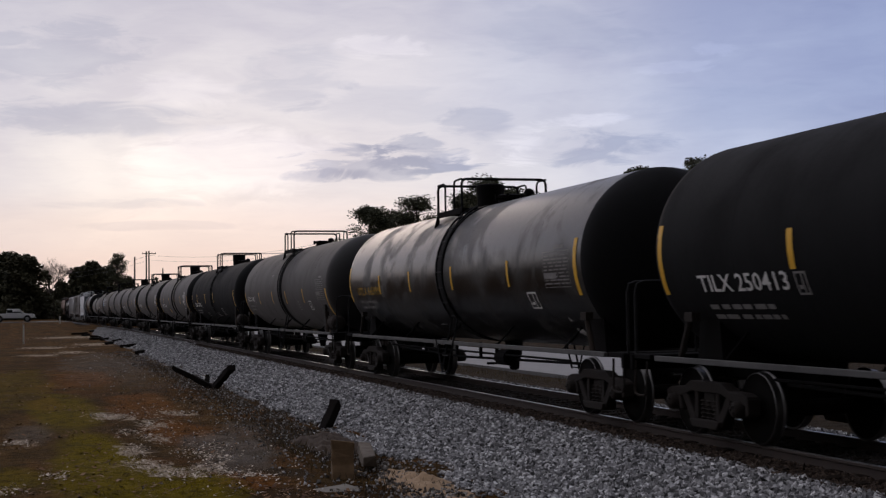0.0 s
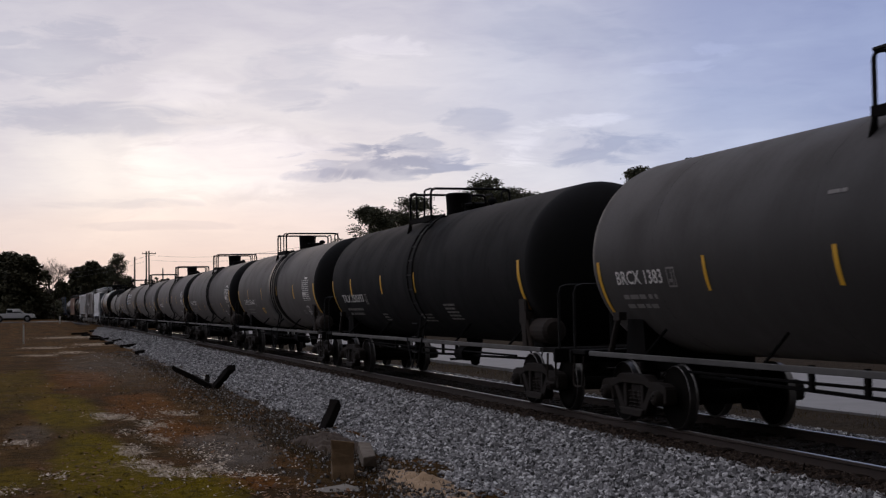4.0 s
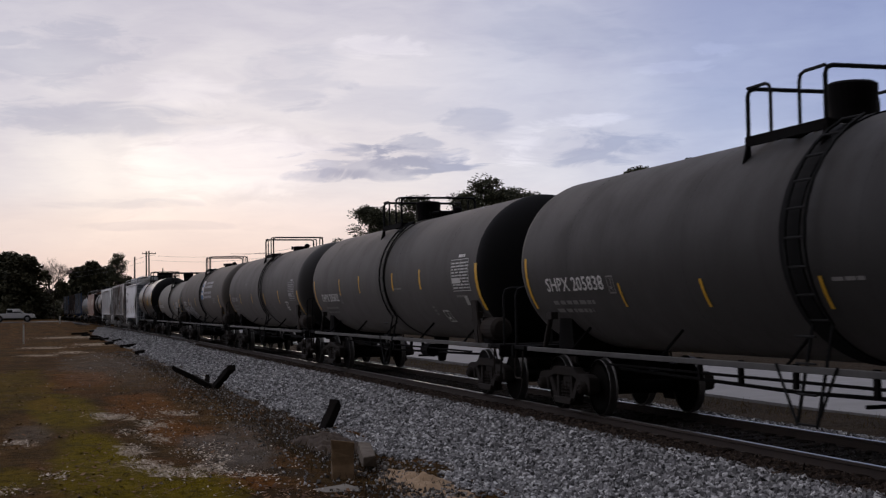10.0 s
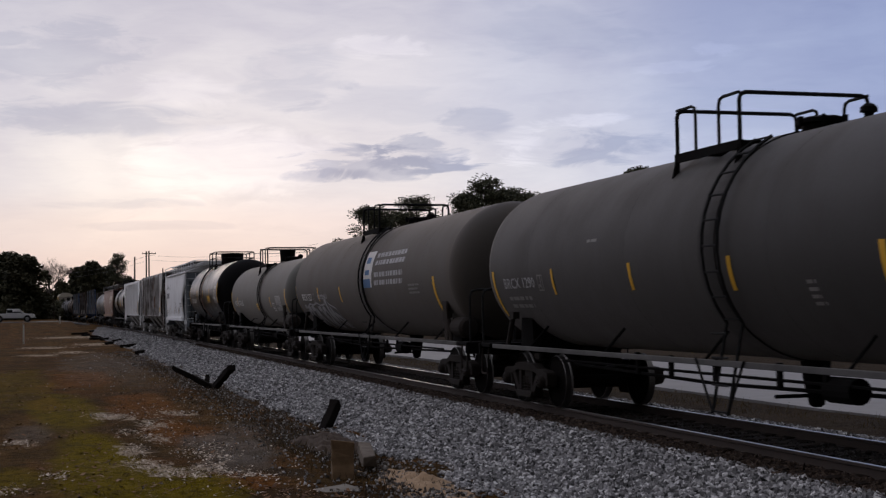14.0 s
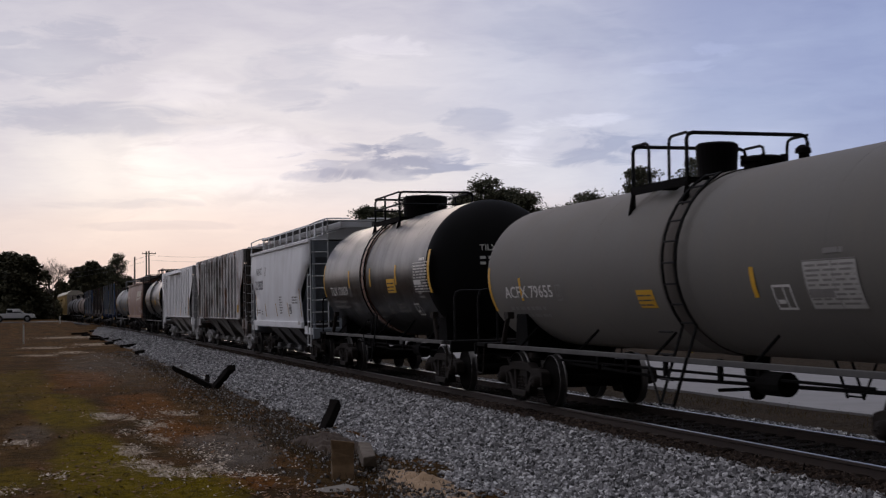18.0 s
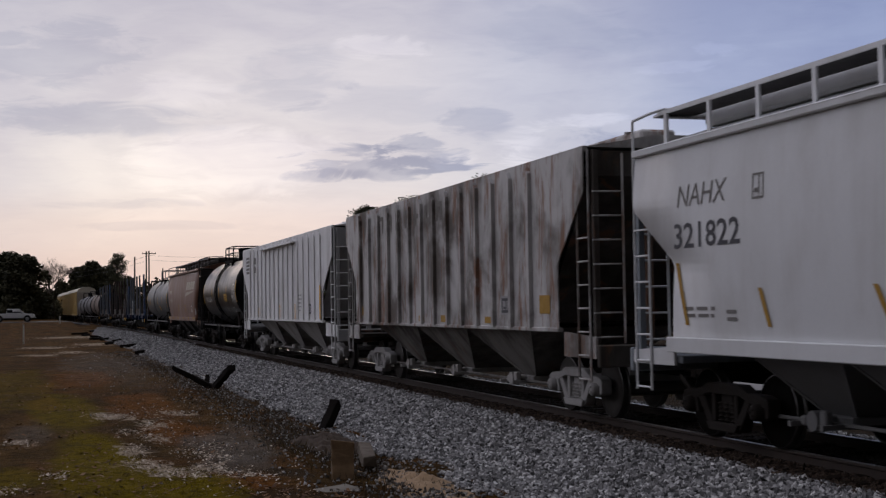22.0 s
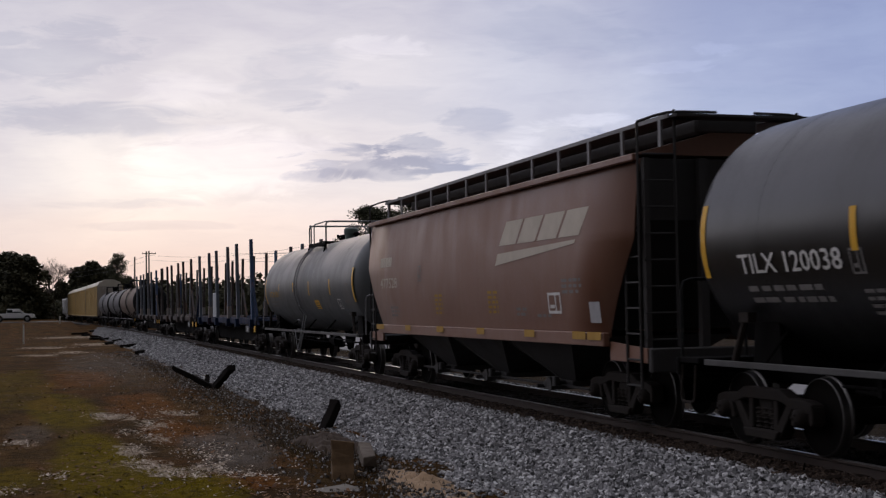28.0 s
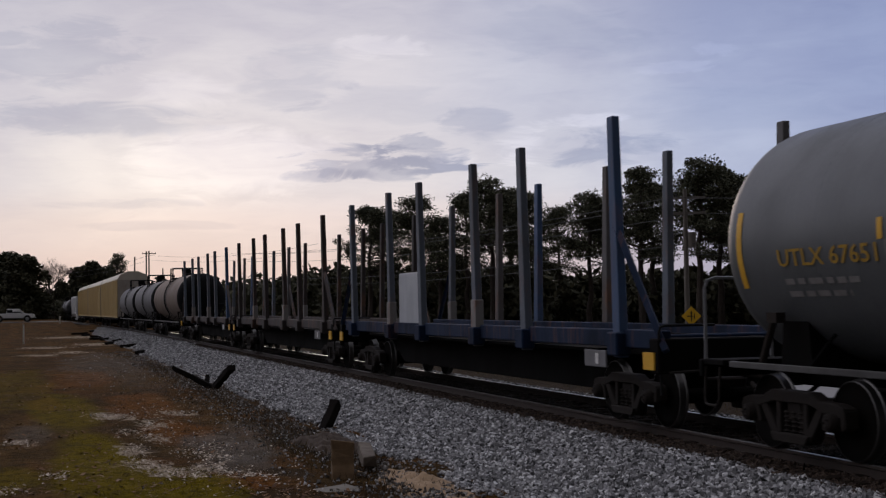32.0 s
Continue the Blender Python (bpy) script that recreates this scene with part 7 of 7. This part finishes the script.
# ---------------------------------------------------------------- poles, wires, sign, pickup, sheds
def utility_pole(x, y, top, arms=1, lean=0.0, arm_turn=0.0):
    z0 = ground_z(x, y)
    p = tagged(new("utility_pole"), "weathered wooden utility pole with crossarm and insulators", "utility pole", "poles along the road")
    p.location = (x, y, z0)
    h = top - z0
    part("pole", cyl(B(), (0, 0, -0.3), (lean, 0, h), 0.17, 10, 0.12), M_POLE, p)
    for i in range(arms):
        z = h - 0.5 - i * 0.9
        part("crossarm", box(B(), (lean, 0, z), (2.4, 0.12, 0.14), rz=arm_turn), M_POLE, p)
        for k in (-1.1, -0.5, 0.5, 1.1):
            part("insulator", cyl(B(), (lean + k * math.cos(arm_turn), k * math.sin(arm_turn), z + 0.07), (lean + k * math.cos(arm_turn), k * math.sin(arm_turn), z + 0.25), 0.05, 6), M_WIRE, p)
    return p


utility_pole(1.3, 280.0, 9.9)
utility_pole(14.7, 229.5, 10.7, 0, 0.1)
utility_pole(17.4, 239.4, 12.05, 0)
utility_pole(18.0, 241.3, 12.2, 1)
utility_pole(21.9, 259.1, 9.6, 0)
up = utility_pole(36.2, 71.3, 8.4, 2, 0, -0.5)
part("transformer", cyl(B(), (0.3, -0.2, 5.4), (0.3, -0.2, 6.3), 0.24, 12), M_POLE, up, "grey cylindrical transformer")


def wire(a, b, sag, n=10):
    a, b = Vector(a), Vector(b)
    pts = []
    for i in range(n + 1):
        k = i / n
        p = a + (b - a) * k
        p.z -= sag * 4 * k * (1 - k)
        pts.append(p)
    bm = B()
    prev = None
    for p in pts:
        ring_ = [bm.verts.new(p + Vector(o) * 0.018) for o in ((1, 0, -0.6), (-1, 0, -0.6), (0, 0, 1))]
        if prev:
            for i in range(3):
                bm.faces.new((prev[i], prev[(i + 1) % 3], ring_[(i + 1) % 3], ring_[i]))
        prev = ring_
    tagged(part("wire", bm, M_WIRE), "thin black overhead wire between the poles", "wire", "overhead wires")


for dz, dx in ((7.9, -1.0), (7.9, 1.0), (7.0, 0.9), (5.2, 0.0), (4.6, 0.0)):
    wire((36.2 + dx, 71.3, dz), (22.5 + dx, 160.0, dz + 0.4), 0.9)
    wire((36.2 + dx, 71.3, dz), (58.0 + dx, 38.0, dz - 0.2), 0.7)
for dz in (11.4, 10.6):
    wire((18.0, 241.3, dz), (1.3, 280.0, dz - 2.2), 0.8)
    wire((18.0, 241.3, dz), (40.0, 200.0, dz), 1.0)
    wire((1.3, 280.0, dz - 2.2), (-40.0, 330.0, dz - 2.6), 0.8)


def warning_sign(x, y):
    z0 = ground_z(x, y)
    s = tagged(new("road_sign"), "yellow diamond sign with a black crossing symbol on a post", "road sign")
    s.location, s.rotation_euler = (x, y, z0), (0, 0, -0.45)
    part("post", box(B(), (0, 0.03, 0.9), (0.07, 0.04, 2.3)), plain("sign_post", (0.55, 0.38, 0.06), 0.6), s)
    y_m = plain("sign_yellow", (0.75, 0.42, 0.02), 0.5, 0, 0.1)
    zc = 1.17 - z0
    part("plate", box(B(), (0, 0, zc), (0.61, 0.012, 0.61), ry=math.pi / 4, bevel=0.005), y_m, s, "yellow diamond plate")
    blk = plain("sign_black", (0.015, 0.015, 0.015), 0.6)
    sy = B()
    box(sy, (0.0, -0.012, zc), (0.05, 0.006, 0.46))
    box(sy, (-0.10, -0.012, zc), (0.20, 0.006, 0.045))
    box(sy, (0.13, -0.012, zc), (0.035, 0.006, 0.22))
    box(sy, (0.0, -0.012, zc + 0.14), (0.14, 0.006, 0.03))
    box(sy, (0.07, -0.012, zc - 0.02), (0.16, 0.006, 0.03))
    part("symbol", sy, blk, s, "black road and rails symbol")


warning_sign(27.3, 53.4)


def pickup(x, y):
    """A white crew-cab pickup, side on, its front to +x."""
    t = tagged(new("pickup_truck"), "white crew-cab pickup truck standing on the crossing road", "pickup truck")
    t.location = (x, y, ground_z(x, y) + 0.07)
    white = paint("car_white", (0.80, 0.80, 0.80), 0.35, (0.5, 0.48, 0.45), 0.2)
    glass = plain("car_glass", (0.015, 0.018, 0.02), 0.12)
    tyre = plain("tyre_rubber", (0.02, 0.02, 0.02), 0.85)
    rim = plain("wheel_rim", (0.35, 0.35, 0.36), 0.4, 0.8)
    dark = plain("trim_black", (0.02, 0.02, 0.02), 0.6)

    def slab_(outline, w0, w1=None):
        bm = B()
        lo = [bm.verts.new((px, -w0, pz)) for px, pz in outline]
        hi = [bm.verts.new((px, w0, pz)) for px, pz in outline]
        bm.faces.new(lo)
        bm.faces.new(hi)
        for i in range(len(lo)):
            j = (i + 1) % len(lo)
            bm.faces.new((lo[i], lo[j], hi[j], hi[i]))
        if w1:
            zt = max(pz for _, pz in outline)
            for v in bm.verts:
                if v.co.z > zt - 0.02:
                    v.co.y *= w1
        bmesh.ops.recalc_face_normals(bm, faces=bm.faces[:])
        bmesh.ops.bevel(bm, geom=bm.edges[:], offset=0.05, segments=2, affect="EDGES")
        return bm
    part("body", slab_([(-2.75, 0.50), (2.65, 0.50), (2.80, 0.75), (2.72, 1.02), (1.55, 1.12), (-2.80, 1.12), (-2.82, 0.7)], 0.95), white, t, smooth=False)
    cab = part("cab", slab_([(-0.95, 1.08), (1.50, 1.08), (0.85, 1.72), (-0.75, 1.75)], 0.86, 0.82), white, t)
    for s in (-1, 1):
        for x0, x1 in ((-0.80, 0.05), (0.12, 0.98)):
            w = part("side_window", box(B(), ((x0 + x1) / 2, s * 0.83, 1.40), (x1 - x0, 0.03, 0.40), rx=s * 0.22), glass, cab)
        part("mirror", box(B(), (1.12, s * 1.02, 1.18), (0.12, 0.18, 0.16), bevel=0.03), dark, t)
        part("headlight", box(B(), (2.70, s * 0.72, 0.88), (0.12, 0.34, 0.18), bevel=0.03), rim, t)
        part("taillight", box(B(), (-2.80, s * 0.84, 0.90), (0.06, 0.16, 0.32), bevel=0.02), M_RED, t)
        for xx in (-1.75, 1.80):
            part("wheel_arch", cyl(B(), (xx, s * 0.90, 0.42), (xx, s * 0.965, 0.42), 0.47, 20), dark, t)
            w = part("wheel", spin(B(), [(-0.12, 0.05), (-0.13, 0.30), (-0.10, 0.385), (0.10, 0.385), (0.13, 0.30), (0.12, 0.05)], "Y", 22, (0, 0, 0)), tyre, t)
            w.location = (xx, s * 0.88, 0.385)
            part("rim", spin(B(), [(-0.145, 0.02), (-0.14, 0.22), (-0.12, 0.25), (0.12, 0.25), (0.14, 0.22), (0.145, 0.02)], "Y", 14), rim, w)
    part("windscreen", box(B(), (1.17, 0, 1.42), (0.03, 1.40, 0.74), ry=-0.78), glass, cab)
    part("front_bumper", box(B(), (2.80, 0, 0.56), (0.16, 1.85, 0.22), bevel=0.04), rim, t)
    part("rear_bumper", box(B(), (-2.86, 0, 0.56), (0.14, 1.80, 0.18), bevel=0.03), rim, t)
    part("grille", box(B(), (2.79, 0, 0.86), (0.05, 1.05, 0.24), bevel=0.02), dark, t)


pickup(-3.75, 187.6)


def shed(x, y, w, d, h, wall, roof, label, turn=0.0):
    s = tagged(new("shed"), label, "shed")
    s.location, s.rotation_euler = (x, y, ground_z(x, y)), (0, 0, turn)
    part("wall", box(B(), (0, 0, h / 2 - 0.1), (w, d, h + 0.2)), wall, s)
    bm = B()
    o = [(-w / 2 - 0.25, h), (w / 2 + 0.25, h), (0, h + w * 0.16)]
    lo = [bm.verts.new((a, -d / 2 - 0.25, b)) for a, b in o]
    hi = [bm.verts.new((a, d / 2 + 0.25, b)) for a, b in o]
    bm.faces.new(lo)
    bm.faces.new(hi)
    for i in range(3):
        bm.faces.new((lo[i], lo[(i + 1) % 3], hi[(i + 1) % 3], hi[i]))
    bmesh.ops.recalc_face_normals(bm, faces=bm.faces[:])
    part("roof", bm, roof, s)
    part("door", box(B(), (-w * 0.2, -d / 2 - 0.02, 1.0), (0.9, 0.06, 2.0)), M_TIE, s)
    part("window", box(B(), (w * 0.22, -d / 2 - 0.02, 1.4), (0.9, 0.06, 0.8)), M_WIRE, s)


W_SHED = plain("shed_white", (0.40, 0.40, 0.40), 0.7, 0, 0.2, 2)
R_SHED = plain("shed_roof", (0.22, 0.21, 0.20), 0.7, 0, 0.2, 2)
shed(-1.9, 268.0, 3.6, 3.0, 2.1, W_SHED, R_SHED, "small pale shed beyond the crossing", 0.2)


# ---------------------------------------------------------------- what moves: the train and its wheels
def way_at(t):
    """How far the train has come at t seconds, in metres."""
    k = (t - 16) / 16
    return 8.8169 * t - 0.8692 * k * k + 0.2754 * k ** 3


def motions():
    times = [i * 2.0 for i in range(17)]
    for car, u in TRAIN:
        rows = []
        for t in times:
            y = u - way_at(t)
            rows.append((t, pose(cx(y), y, 0, 0, 0, math.degrees(heading(y)))))
        walk(car, rows)
    # the wheels roll: one turning for the leading and one for the trailing axle of a truck, shared by all trucks
    first = {}
    step = 1.0 / 15
    n = round(32 / step)
    for w, k in WHEELSETS:
        if k not in first:
            rows = []
            for i in range(n + 1):
                t = i * step
                rows.append((t, Matrix.Translation((0, k * BASE, WHEEL_R)) @ Matrix.Rotation((way_at(t) - way_at(0)) / WHEEL_R, 4, "X")))
            walk(w, rows)
            first[k] = w.animation_data
        else:
            w.rotation_mode = "QUATERNION"
            ad = w.animation_data_create()
            ad.action = first[k].action
            ad.action_slot = first[k].action_slot


motions()
